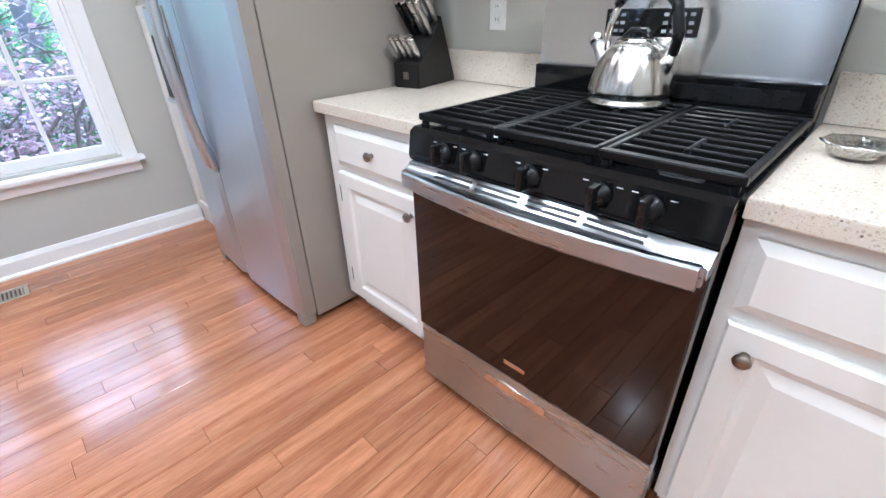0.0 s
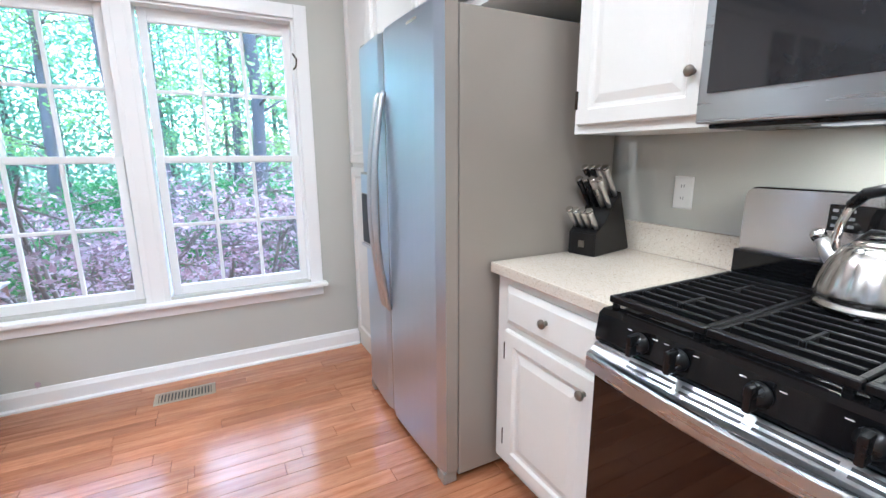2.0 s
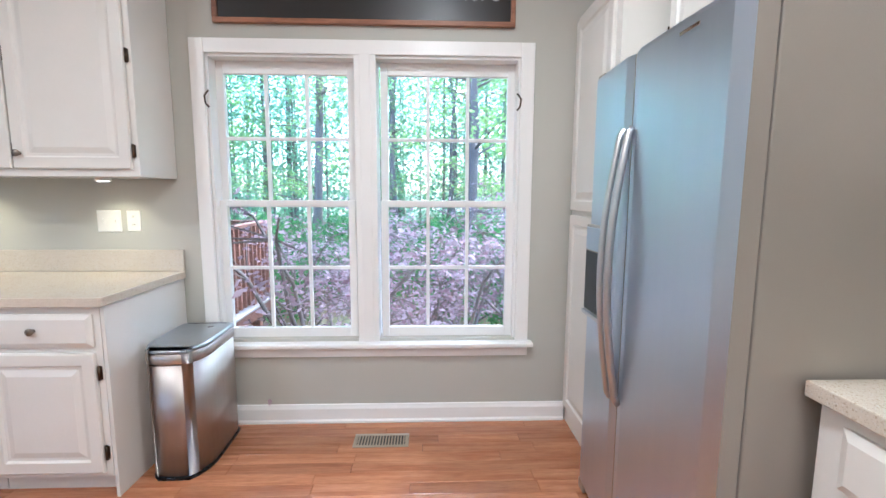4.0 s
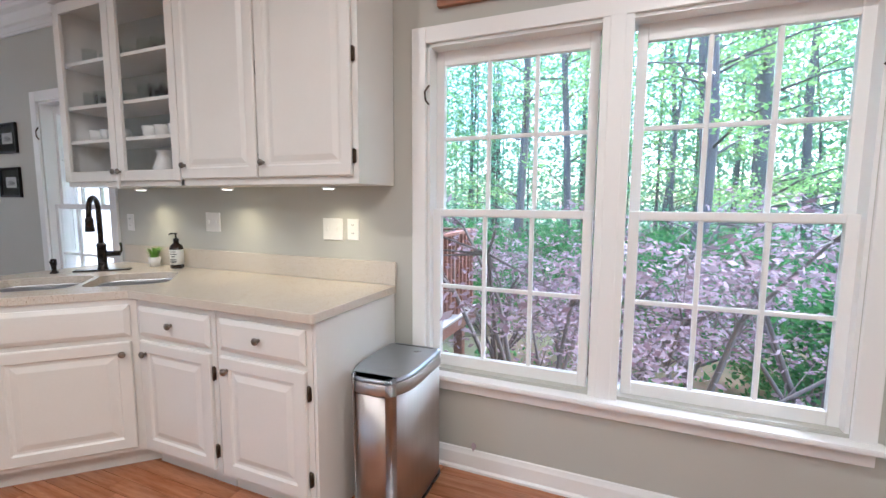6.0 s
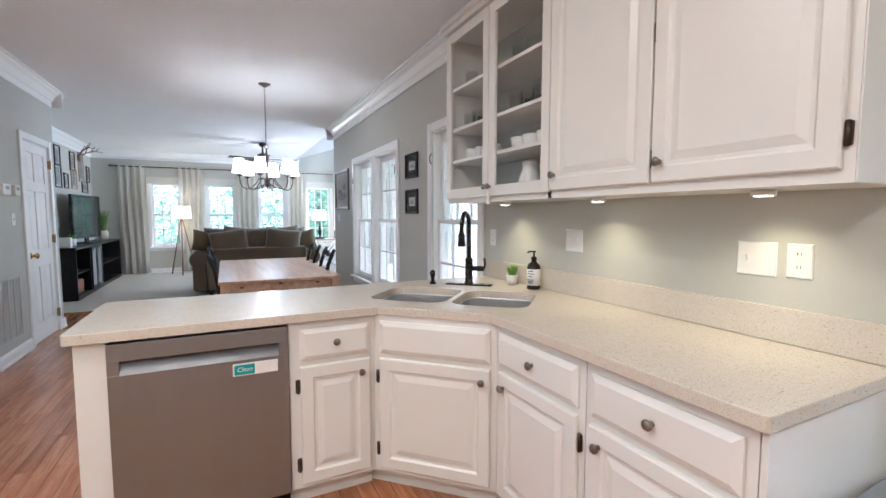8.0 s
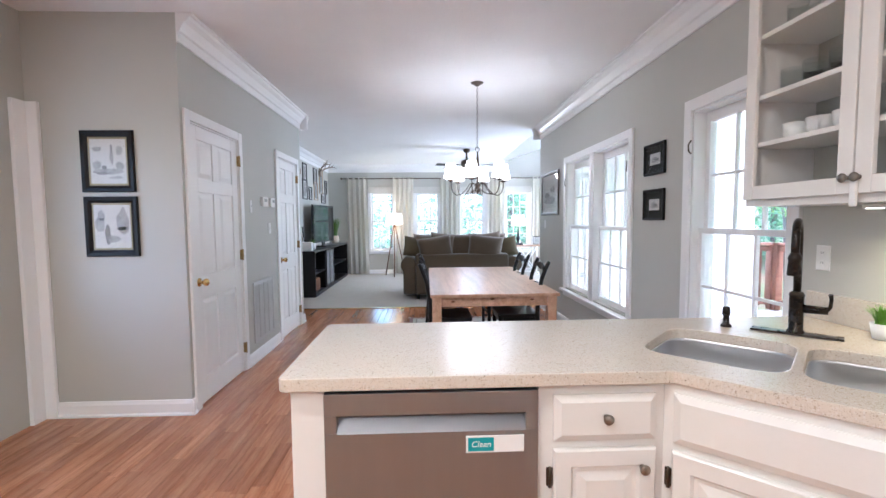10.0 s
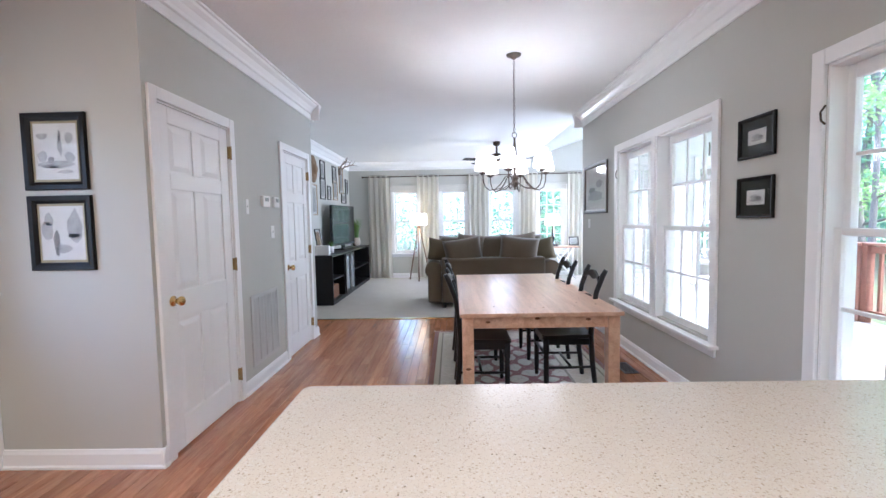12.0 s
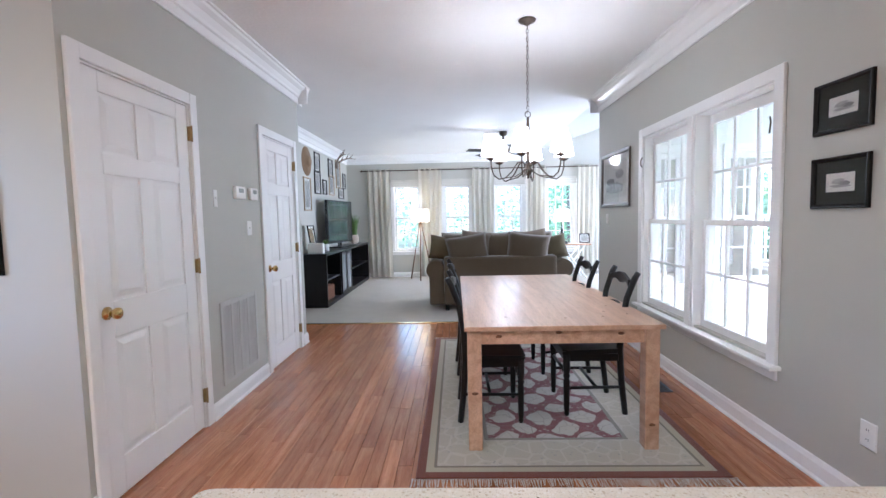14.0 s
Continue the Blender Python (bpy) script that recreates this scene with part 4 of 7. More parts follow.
DISH_STEEL = material("satin dishwasher steel", (0.34, 0.37, 0.385), 0.4, 1.0, second=(0.31, 0.335, 0.35), scale=2, rough_vary=0.02, bump_scale=120, stretch=(14, 14, 1))
door = part("door", door, DISH_STEEL, dish, "brushed stainless steel door")
bm = bmesh.new()
v = [bm.verts.new(p) for p in ((x0, -0.022, z0 - 0.002), (x1, -0.022, z0 - 0.002), (x1, 0.012, z1 - 0.008), (x0, 0.012, z1 - 0.008))]
bm.faces.new(v)
bmesh.ops.solidify(bm, geom=bm.faces[:], thickness=0.003)
part("handle_pocket", bm, POCKET, door, "steel hand pocket in a shaded tone")
part("kick_plate", boxes((-0.30, 0.30, 0.04, 0.06, 0.0, 0.1)), BLACK_PLASTIC, dish)
TEAL = material("teal printed card", (0.02, 0.33, 0.36), 0.4)
sign = thing("magnet_sign", "small white and teal magnet sign on the dishwasher", "sign", pose(-1.224, PF, 0, 0, 0, 180) @ pose(0.19, -0.0225, 0.70))
part("card", boxes((-0.088, 0.088, -0.0015, 0.0015, -0.026, 0.026), bevel=0.001), PLATE, sign)
t = part("teal_half", boxes((-0.082, -0.004, -0.0028, -0.0017, -0.021, 0.021)), TEAL, sign)


def lettering(name, words, size, mat, parent, m, shear=0.0, extrude=0.0004, label=""):
    cu = bpy.data.curves.new(name, "FONT")
    cu.body, cu.size, cu.shear, cu.extrude, cu.align_x, cu.align_y = words, size, shear, extrude, "CENTER", "CENTER"
    cu.materials.append(mat)
    ob = new(name, cu)
    bpy.context.view_layer.update()
    me = bpy.data.meshes.new_from_object(ob.evaluated_get(bpy.context.evaluated_depsgraph_get()))
    bpy.data.objects.remove(ob)
    out = new(name, me)
    out.parent, out.matrix_basis = parent, m
    return tagged(out, label)


lettering("lettering", "Clean", 0.026, PLATE, sign, pose(-0.043, -0.003, 0, 90, 0, 0), 0.2)

# ---- refrigerator ----
fr = thing("refrigerator", "stainless steel side-by-side refrigerator with grey sides", "refrigerator", pose(-1.94, 0.72, 0))
FW, FH = 0.455, 1.815
part("body", boxes((-FW, FW, 0.065, 0.82, 0.03, FH - 0.02), bevel=0.006), FRIDGE_SIDE, fr, "grey painted cabinet")


def fridge_door(x0, x1, holes=None):
    """A door whose front bows gently outwards."""
    bm = bmesh.new()
    n = 10
    cols = []
    for i in range(n + 1):
        t = i / n
        x = x0 + (x1 - x0) * t
        bow = -0.018 * (1 - ((x) / FW) ** 2)
        edge = 0.012 if i in (0, n) else 0.0
        cols.append([bm.verts.new((x, y, z)) for y, z in ((0.06, 0.055), (bow + edge, 0.055), (bow + edge - 0.002, 0.065), (bow + edge - 0.002, FH - 0.012), (bow + edge, FH), (0.06, FH))])
    for a, b in zip(cols, cols[1:]):
        for k in range(6):
            j = (k + 1) % 6
            f = bm.faces.new((a[k], a[j], b[j], b[k]))
    bm.faces.new(cols[0]).material_index = 1
    bm.faces.new(cols[-1][::-1]).material_index = 1
    return bm


ld = part("freezer_door", fridge_door(-FW, -0.078), FRIDGE, fr, "brushed stainless steel door with a dispenser")
rd = part("fridge_door", fridge_door(-0.072, FW), FRIDGE, fr, "brushed stainless steel door")
for d in (ld, rd):
    d.data.materials.append(FRIDGE_SIDE)
part("door_gasket", boxes((-FW + 0.01, FW - 0.01, 0.055, 0.066, 0.07, FH - 0.03)), BLACK_PLASTIC, fr)
for x, d in ((-0.105, ld), (-0.045, rd)):
    bm = bmesh.new()
    pts = [(x, -0.02, 0.60)] + [(x, -0.022 - 0.058 * math.sin(math.pi * (0.06 + 0.88 * i / 14)), 0.62 + 0.93 * i / 14) for i in range(15)] + [(x, -0.02, 1.57)]
    tube(bm, pts, [0.012] + [0.0135] * 15 + [0.012], 12, 1.2)
    part("handle", bm, STEEL, d, "curved steel bar handle")
disp = part("dispenser", boxes((-0.415, -0.165, -0.024, 0.02, 0.84, 1.225), bevel=0.006), FRIDGE_SIDE, ld, "black ice and water dispenser")
part("control_panel", boxes((-0.405, -0.175, -0.027, -0.022, 1.12, 1.215), bevel=0.003), FRIDGE, ld)
bm = boxes((-0.405, -0.175, -0.0265, -0.0235, 0.868, 1.115), bevel=0.002)
part("recess", bm, SLOT, ld)
part("drip_tray", boxes((-0.395, -0.185, -0.04, -0.023, 0.848, 0.864), bevel=0.003), STEEL, ld)
for x in (-FW + 0.035, FW - 0.035):
    part("foot", boxes((x - 0.03, x + 0.03, 0.0, 0.06, 0.0005, 0.05), bevel=0.006), FRIDGE_SIDE, fr)
    part("hinge_cover", boxes((x - 0.03, x + 0.03, 0.01, 0.12, FH, FH + 0.02), bevel=0.005), FRIDGE_SIDE, fr)
part("name_badge", boxes((0.20, 0.29, -0.018, -0.0155, 1.775, 1.785), bevel=0.001), CHROME, rd)

# ---- range ----
rg = thing("gas_range", "black and stainless steel gas range with five burners", "stove", pose(-0.510, 0.885, 0))
RW = 0.384
part("body", boxes((-RW + 0.004, RW - 0.004, 0.03, 0.60, 0.045, 0.885), bevel=0.003), BLACK, rg)
for x in (-RW + 0.05, RW - 0.05):
    for y in (0.07, 0.55):
        bm = bmesh.new()
        lathe(bm, [(0, 0.0005), (0.02, 0.0005), (0.02, 0.015), (0.01, 0.02), (0.01, 0.05), (0, 0.05)], 12, (x, y, 0))
        part("foot", bm, BLACK_PLASTIC, rg)
bm = bmesh.new()
prof = [(0.03, 0.918), (-0.003, 0.918), (-0.018, 0.908), (-0.028, 0.845), (-0.022, 0.832), (0.03, 0.832)]
ends = [[bm.verts.new((x, y, z)) for y, z in prof] for x in (-RW, RW)]
for i in range(6):
    bm.faces.new((ends[0][i], ends[0][(i + 1) % 6], ends[1][(i + 1) % 6], ends[1][i]))
bm.faces.new(ends[0])
bm.faces.new(ends[1][::-1])
panel = part("control_panel", bm, BLACK, rg, "glossy black control panel")
for x in (-0.252, -0.155, 0.005, 0.165, 0.262):
    bm = bmesh.new()
    lathe(bm, [(0, 0), (0.025, 0), (0.025, 0.005), (0.019, 0.008), (0.018, 0.020), (0, 0.020)], 20, (x, -0.024, 0.874), FRONT)
    bmesh.ops.translate(bm, verts=bm.verts[:], vec=(0, 0, 0))
    k = boxes((x - 0.007, x + 0.007, -0.066, -0.033, 0.848, 0.900), bevel=0.005)
    k.to_mesh(tmp := bpy.data.meshes.new("tmp"))
    bm.from_mesh(tmp)
    bpy.data.meshes.remove(tmp)
    k.free()
    kn = part("burner_knob", bm, BLACK_PLASTIC, panel, "black burner knob")
    for dx in (-0.032, 0.036):
        part("mark", boxes((x + dx - 0.006, x + dx + 0.006, -0.0225, -0.0215, 0.8945, 0.8965)), PLATE, kn)
# oven door
part("oven_door", boxes((-RW + 0.002, RW - 0.002, -0.02, 0.03, 0.275, 0.829), bevel=0.004), BLACK, rg)
part("oven_window", boxes((-RW + 0.004, RW - 0.004, -0.0245, -0.0205, 0.278, 0.781), bevel=0.0015), OVEN_GLASS, rg, "dark reflective oven glass")
bm = bmesh.new()
prof = [(-0.0205, 0.783), (-0.0205, 0.829), (-0.024, 0.829), (-0.050, 0.806), (-0.052, 0.795), (-0.045, 0.783)]
ends = [[bm.verts.new((x, y, z)) for y, z in prof] for x in (-RW + 0.002, RW - 0.002)]
for i in range(6):
    bm.faces.new((ends[0][i], ends[0][(i + 1) % 6], ends[1][(i + 1) % 6], ends[1][i]))
bm.faces.new(ends[0])
bm.faces.new(ends[1][::-1])
trim = part("vent_trim", bm, STEEL_H, rg, "stainless strip with vent slots")
slope = math.degrees(math.atan2(0.023, 0.026))
for x0, x1 in ((-0.27, -0.15), (-0.135, -0.01), (0.01, 0.135), (0.15, 0.27)):
    for v in (-0.007, 0.007):
        part("vent_slot", boxes((x0, x1, v - 0.0032, v + 0.0032, -0.001, 0.0012)), SLOT, trim, m=pose(0, -0.037, 0.8175, slope, 0, 0))
bm = bmesh.new()
n = 16
prev = None
rings = []
for i in range(n + 1):
    t = -1 + 2 * i / n
    x, y = t * (RW - 0.012), -0.060 - 0.020 * (1 - t * t)
    rings.append([bm.verts.new((x, y + dy, 0.790 - 0.008 * (1 - t * t) + dz)) for dy, dz in ((0.008, -0.024), (-0.004, -0.024), (-0.008, -0.019), (-0.008, 0.019), (-0.004, 0.024), (0.008, 0.024))])
for a, b in zip(rings, rings[1:]):
    for k in range(6):
        bm.faces.new((a[k], a[(k + 1) % 6], b[(k + 1) % 6], b[k])).smooth = False
bm.faces.new(rings[0])
bm.faces.new(rings[-1][::-1])
box(bm, -RW + 0.006, -RW + 0.045, -0.056, -0.044, 0.772, 0.808)
box(bm, RW - 0.045, RW - 0.006, -0.056, -0.044, 0.772, 0.808)
part("oven_handle", bm, STEEL_H, rg, "broad bowed stainless handle")
part("maker_badge", boxes((-0.035, 0.035, -0.0255, -0.0246, 0.318, 0.332)), CHROME, rg)
drawer = part("storage_drawer", boxes((-RW + 0.002, RW - 0.002, -0.018, 0.03, 0.05, 0.268), bevel=0.006), STEEL_H, rg, "stainless storage drawer")
part("drawer_pull", boxes((-0.105, 0.105, -0.0215, -0.0185, 0.205, 0.235), bevel=0.012), CHROME, drawer)
# cooktop
top = part("cooktop", boxes((-RW, RW, 0.0, 0.555, 0.886, 0.903), bevel=0.006), BLACK, rg, "glossy black cooktop")
for x, y in ((-0.255, 0.14), (-0.255, 0.40), (0.0, 0.27), (0.255, 0.14), (0.255, 0.40)):
    bm = bmesh.new()
    lathe(bm, [(0, 0.903), (0.055, 0.903), (0.05, 0.909), (0.042, 0.912), (0.042, 0.92), (0, 0.921)], 22, (x, y, 0))
    b = part("burner", bm, STEEL, top, "round burner with an iron cap")
    bm = bmesh.new()
    lathe(bm, [(0, 0.921), (0.036, 0.921), (0.038, 0.926), (0.034, 0.931), (0, 0.932)], 22, (x, y, 0))
    part("burner_cap", bm, IRON, b)
for gx in (-0.258, 0.0, 0.258):
    h = 0.127
    y0, y1, zt = 0.015, 0.54, 0.948
    rows = [(gx - h, gx + h, y0, y0 + 0.022, zt - 0.018, zt), (gx - h, gx + h, y1 - 0.022, y1, zt - 0.018, zt), (gx - h, gx - h + 0.014, y0 + 0.022, y1 - 0.022, zt - 0.017, zt - 0.001), (gx + h - 0.014, gx + h, y0 + 0.022, y1 - 0.022, zt - 0.017, zt - 0.001)]
    rows += [(gx - h + 0.014, gx + h - 0.014, y0 + 0.06 + 0.049 * k, y0 + 0.071 + 0.049 * k, zt - 0.0165, zt - 0.0005) for k in range(9)]
    rows += [(gx - 0.006, gx + 0.006, y0 + 0.1, y0 + 0.2, zt - 0.017, zt + 0.0005), (gx - 0.006, gx + 0.006, y1 - 0.2, y1 - 0.1, zt - 0.017, zt + 0.0005)]
    rows += [(gx + sx * (h - 0.016) - 0.008, gx + sx * (h - 0.016) + 0.008, y - 0.008, y + 0.008, 0.9035, zt - 0.0185) for sx in (-1, 1) for y in (y0 + 0.011, y1 - 0.011)]
    part("grate", boxes(*rows, bevel=0.0025, seg=1), IRON, top, "black cast-iron grate")
# backguard
GUARD = material("satin steel", (0.55, 0.54, 0.53), 0.2, 1.0, second=(0.50, 0.49, 0.48), scale=3, rough_vary=0.03, bump_scale=120, stretch=(1, 14, 14), brushed=0.25)
part("riser", boxes((-RW, RW, 0.545, 0.63, 0.903, 1.02), bevel=0.006), BLACK, rg, "black vented riser")
part("riser_slot", boxes((0.05, RW - 0.03, 0.543, 0.5455, 0.96, 1.0)), BLACK_PLASTIC, rg)
bm = prism(bmesh.new(), rounded([(-RW, 1.015), (RW, 1.015), (RW, 1.205), (-RW, 1.205)], [0.006, 0.006, 0.03, 0.03]), 0, 0.045)
bmesh.ops.transform(bm, matrix=pose(0, 0.62, 0, 90, 0, 0), verts=bm.verts[:])
part("backguard", bm, GUARD, rg, "brushed stainless backguard")
bm = prism(bmesh.new(), rounded([(-RW - 0.003, 1.012), (RW + 0.003, 1.012), (RW + 0.003, 1.209), (-RW - 0.003, 1.209)], [0.006, 0.006, 0.032, 0.032]), 0, 0.04)
bmesh.ops.transform(bm, matrix=pose(0, 0.632, 0, 90, 0, 0), verts=bm.verts[:])
part("backguard_rim", bm, BLACK, rg)
cp = part("display_panel", boxes((-0.17, 0.085, 0.571, 0.5755, 1.105, 1.175), bevel=0.002), BLACK, rg, "black oven display panel")
for i, x in enumerate((-0.155, -0.137, -0.119, 0.0, 0.022, 0.044, 0.066)):
    for z in (1.12, 1.14, 1.16):
        part("button", boxes((x - 0.006, x + 0.006, 0.5695, 0.5712, z - 0.004, z + 0.004)), INK, cp)

# ---- kettle ----
KETTLE = material("polished kettle steel", (0.60, 0.58, 0.55), 0.24, 1.0, second=(0.55, 0.53, 0.50), scale=12, rough_vary=0.04)
kt = thing("kettle", "polished steel whistling kettle with a black handle", "kettle", pose(-0.53, 1.345, 0.949, 0, 0, -8))
bm = bmesh.new()
lathe(bm, [(0, 0.0005), (0.104, 0.0005), (0.107, 0.004), (0.107, 0.012), (0.101, 0.016), (0.100, 0.024), (0.107, 0.03), (0.107, 0.038), (0.100, 0.07), (0.088, 0.105), (0.070, 0.138), (0.052, 0.150), (0, 0.151)], 96)
for v in bm.verts:
    if 0.036 < v.co.z < 0.146:
        lobe = 1.012 - 0.035 * (1 - abs(math.sin(8 * math.atan2(v.co.y, v.co.x)))) ** 2
        v.co.x, v.co.y = v.co.x * lobe, v.co.y * lobe
part("body", bm, KETTLE, kt, "polished ribbed steel body")
bm = bmesh.new()
lathe(bm, [(0.05, 0.150), (0.052, 0.154), (0.045, 0.160), (0.02, 0.164), (0, 0.165)], 28)
part("lid", bm, CHROME, kt)
bm = bmesh.new()
tube(bm, [(-0.042, 0, 0.158), (-0.022, 0, 0.180), (0.022, 0, 0.180), (0.042, 0, 0.158)], 0.006, 8)
part("lid_grip", bm, BLACK_PLASTIC, kt)
bm = bmesh.new()
tube(bm, [(-0.075, 0, 0.085), (-0.10, 0, 0.115), (-0.122, 0, 0.148)], [0.022, 0.018, 0.014], 12)
part("spout", bm, STEEL, kt)
bm = bmesh.new()
lathe(bm, [(0, 0), (0.017, 0), (0.018, 0.018), (0.012, 0.024), (0, 0.025)], 14, (-0.122, 0, 0.146), Euler((0, radians(-32), 0)).to_matrix())
part("whistle", bm, CHROME, kt)
bm = bmesh.new()
tube(bm, [(-0.085, 0, 0.10), (-0.09, 0, 0.15), (-0.085, 0, 0.19), (-0.065, 0, 0.245)], 0.010, 10)
part("handle_arm", bm, CHROME, kt)
bm = bmesh.new()
rod(bm, (0.085, 0, 0.085), (0.10, 0, 0.13), 0.014, 0.012, 10)
part("handle_foot", bm, CHROME, kt)
bm = bmesh.new()
tube(bm, [(-0.072, 0, 0.235), (-0.045, 0, 0.266), (0.0, 0, 0.280), (0.05, 0, 0.272), (0.088, 0, 0.238), (0.105, 0, 0.175), (0.10, 0, 0.125)], [0.012, 0.014, 0.0145, 0.0145, 0.0145, 0.0145, 0.012], 12)
part("handle", bm, BLACK_PLASTIC, kt, "black arched handle")

# ---- microwave ----
mw = thing("microwave", "stainless steel over-the-range microwave with dark glass", "microwave", pose(-0.505, 1.18, 1.385))
part("body", boxes((-0.39, 0.39, 0.03, 0.345, 0.0, 0.44), bevel=0.003), FRIDGE_SIDE, mw)
part("underside", boxes((-0.38, 0.38, 0.04, 0.33, -0.012, -0.0005), bevel=0.003), BLACK_PLASTIC, mw)
dr = part("door", boxes((-0.39, 0.39, -0.005, 0.029, 0.0, 0.44), bevel=0.004), STEEL_H, mw, "stainless steel door")
part("door_glass", boxes((-0.365, 0.30, -0.0085, -0.0055, 0.075, 0.40), bevel=0.002), MW_GLASS, dr, "dark glass")
part("control_strip", boxes((0.305, 0.375, -0.0085, -0.0055, 0.075, 0.40), bevel=0.002), BLACK, dr)
bm = bmesh.new()
tube(bm, [(0.285, -0.008, 0.10), (0.285, -0.035, 0.12), (0.285, -0.04, 0.24), (0.285, -0.035, 0.36), (0.285, -0.008, 0.38)], 0.009, 10)
part("handle", bm, STEEL, dr)
part("range_light", boxes((-0.15, 0.15, 0.10, 0.16, -0.0155, -0.0125)), material("range light", (0.9, 0.86, 0.76), 0.4, emit=0.03), mw)
area_lamp("range_lamp", (-0.505, 1.31, 1.36), (-0.505, 1.33, 0.9), 0.3, 0.06, RANGE_W, (1, 0.82, 0.55))

# ---- knife block ----
kb = thing("knife_block", "black wooden knife block full of steel knives", "knife block", pose(-1.415, 1.405, SZ, 0, 0, 12) @ Matrix.Scale(1.08, 4))
bm = bmesh.new()
side = [(-0.11, 0.0005), (0.135, 0.0005), (0.045, 0.23), (-0.055, 0.115), (-0.11, 0.085)]
L, R = [bm.verts.new((-0.055, y, z)) for y, z in side], [bm.verts.new((0.055, y, z)) for y, z in side]
bm.faces.new(L)
bm.faces.new(R[::-1])
for i in range(5):
    bm.faces.new((L[i], L[(i + 1) % 5], R[(i + 1) % 5], R[i]))
bmesh.ops.bevel(bm, geom=bm.edges[:], offset=0.003, segments=2, affect="EDGES")
part("block", bm, BLACK_WOOD, kb)
part("emblem", boxes((-0.012, 0.012, -0.1125, -0.1105, 0.03, 0.055)), PEWTER, kb)
KH = material("satin steel handle", (0.55, 0.53, 0.50), 0.3, 0.9)
for i in range(12):
    row, col = divmod(i, 4)
    x = -0.04 + 0.027 * col
    t = (0.15, 0.5, 0.85)[row]
    y, z = (-0.055 + 0.10 * t, 0.115 + 0.115 * t) if row else (-0.082, 0.10)
    d = Vector((0, -0.62, 0.78)).normalized()
    ln = 0.085 if row == 0 else 0.13
    a = Vector((x, y, z))
    bm = bmesh.new()
    tube(bm, [a, a + d * ln * 0.3, a + d * ln * 0.75, a + d * ln], [0.008, 0.0105, 0.0105, 0.0125], 8, 0.7)
    k = part("knife", bm, KH if (row == 0 or col > 1) else BLACK_PLASTIC, kb)
    bm = bmesh.new()
    rod(bm, a + d * ln, a + d * (ln + 0.008), 0.0135, 0.012, 10)
    part("end_cap", bm, CHROME, k)

# foil dish
bm = bmesh.new()
lathe(bm, [(0, 0.004), (0.035, 0.002), (0.045, 0.006), (0.05, 0.022), (0.062, 0.026), (0.06, 0.030), (0.047, 0.028), (0.038, 0.014), (0.02, 0.016), (0, 0.02)], 26)
r = random.Random(2)
for v in bm.verts:
    v.co += Vector((r.uniform(-1, 1), r.uniform(-1, 1), abs(r.uniform(0, 1)))) * 0.004
solid("foil_dish", bm, material("crumpled foil", (0.75, 0.74, 0.72), 0.22, 1.0, bump=0.6, bump_scale=120), "crumpled foil dish on the countertop", "dish", pose(-0.026, 1.264, SZ))


# ---- plates on the walls ----
def wall_plate(m, w, h, kind, label, mat=None):
    p = thing("light_switch" if "switch" in kind else "power_outlet", label, "switch" if "switch" in kind else "outlet", m)
    part("plate", loft(w, h, [(0, 0), (0, 0.003), (0.004, 0.006), (0.006, 0.006)], (-w / 2, 0, -h / 2)), mat or PLATE, p)
    n = max(1, round(w / 0.06)) if w > 0.09 else 1
    for i in range(n):
        x = (i - (n - 1) / 2) * w / n
        if "switch" in kind:
            part("toggle", boxes((x - 0.005, x + 0.005, -0.013, -0.005, -0.008, 0.012), bevel=0.002), PLATE, p)
        else:
            for z in (-0.022, 0.022):
                part("socket", boxes((x - 0.013, x + 0.013, -0.0078, -0.0055, z - 0.014, z + 0.014), bevel=0.003), PLATE, p)
                for dx in (-0.005, 0.005):
                    part("slot", boxes((x + dx - 0.001, x + dx + 0.001, -0.0084, -0.0077, z - 0.003, z + 0.007)), SLOT, p)
    return p


w_ = lambda y, z: pose(WX, y, z, 0, 0, 90)
e_ = lambda y, z: pose(EX, y, z, 0, 0, -90)
wall_plate(w_(-1.74, 1.192), 0.13, 0.12, "outlet switch", "white double wall plate over the counter")
wall_plate(w_(-1.607, 1.194), 0.075, 0.115, "outlet", "white wall outlet over the counter")
wall_plate(w_(-2.655, 1.21), 0.125, 0.12, "switch", "white double switch plate over the counter")
wall_plate(w_(-3.46, 1.19), 0.07, 0.115, "outlet", "white wall outlet beside the sink")
wall_plate(pose(-1.175, NY, 1.165), 0.075, 0.12, "outlet", "white wall outlet beside the range")
wall_plate(w_(-4.755, 0.36), 0.08, 0.12, "outlet", "white wall outlet over the baseboard")
wall_plate(w_(-8.12, 1.305), 0.075, 0.115, "switch", "white light switch at the wall's end")
wall_plate(e_(-5.885, 1.525), 0.05, 0.12, "switch", "slim white wall control")
wall_plate(e_(-6.375, 1.305), 0.08, 0.115, "switch", "white light switch between the doors")
for y, w in ((-6.216, 0.15), (-6.446, 0.12)):
    t = thing("thermostat", "small white wall thermostat", "thermostat", e_(y, 1.582))
    part("case", boxes((-w / 2, w / 2, -0.03, 0, -0.05, 0.05), bevel=0.008), PLATE, t)
    part("display", boxes((-w / 4, w / 4, -0.032, -0.0295, 0.0, 0.032)), material("grey display", (0.30, 0.33, 0.30), 0.3), t)
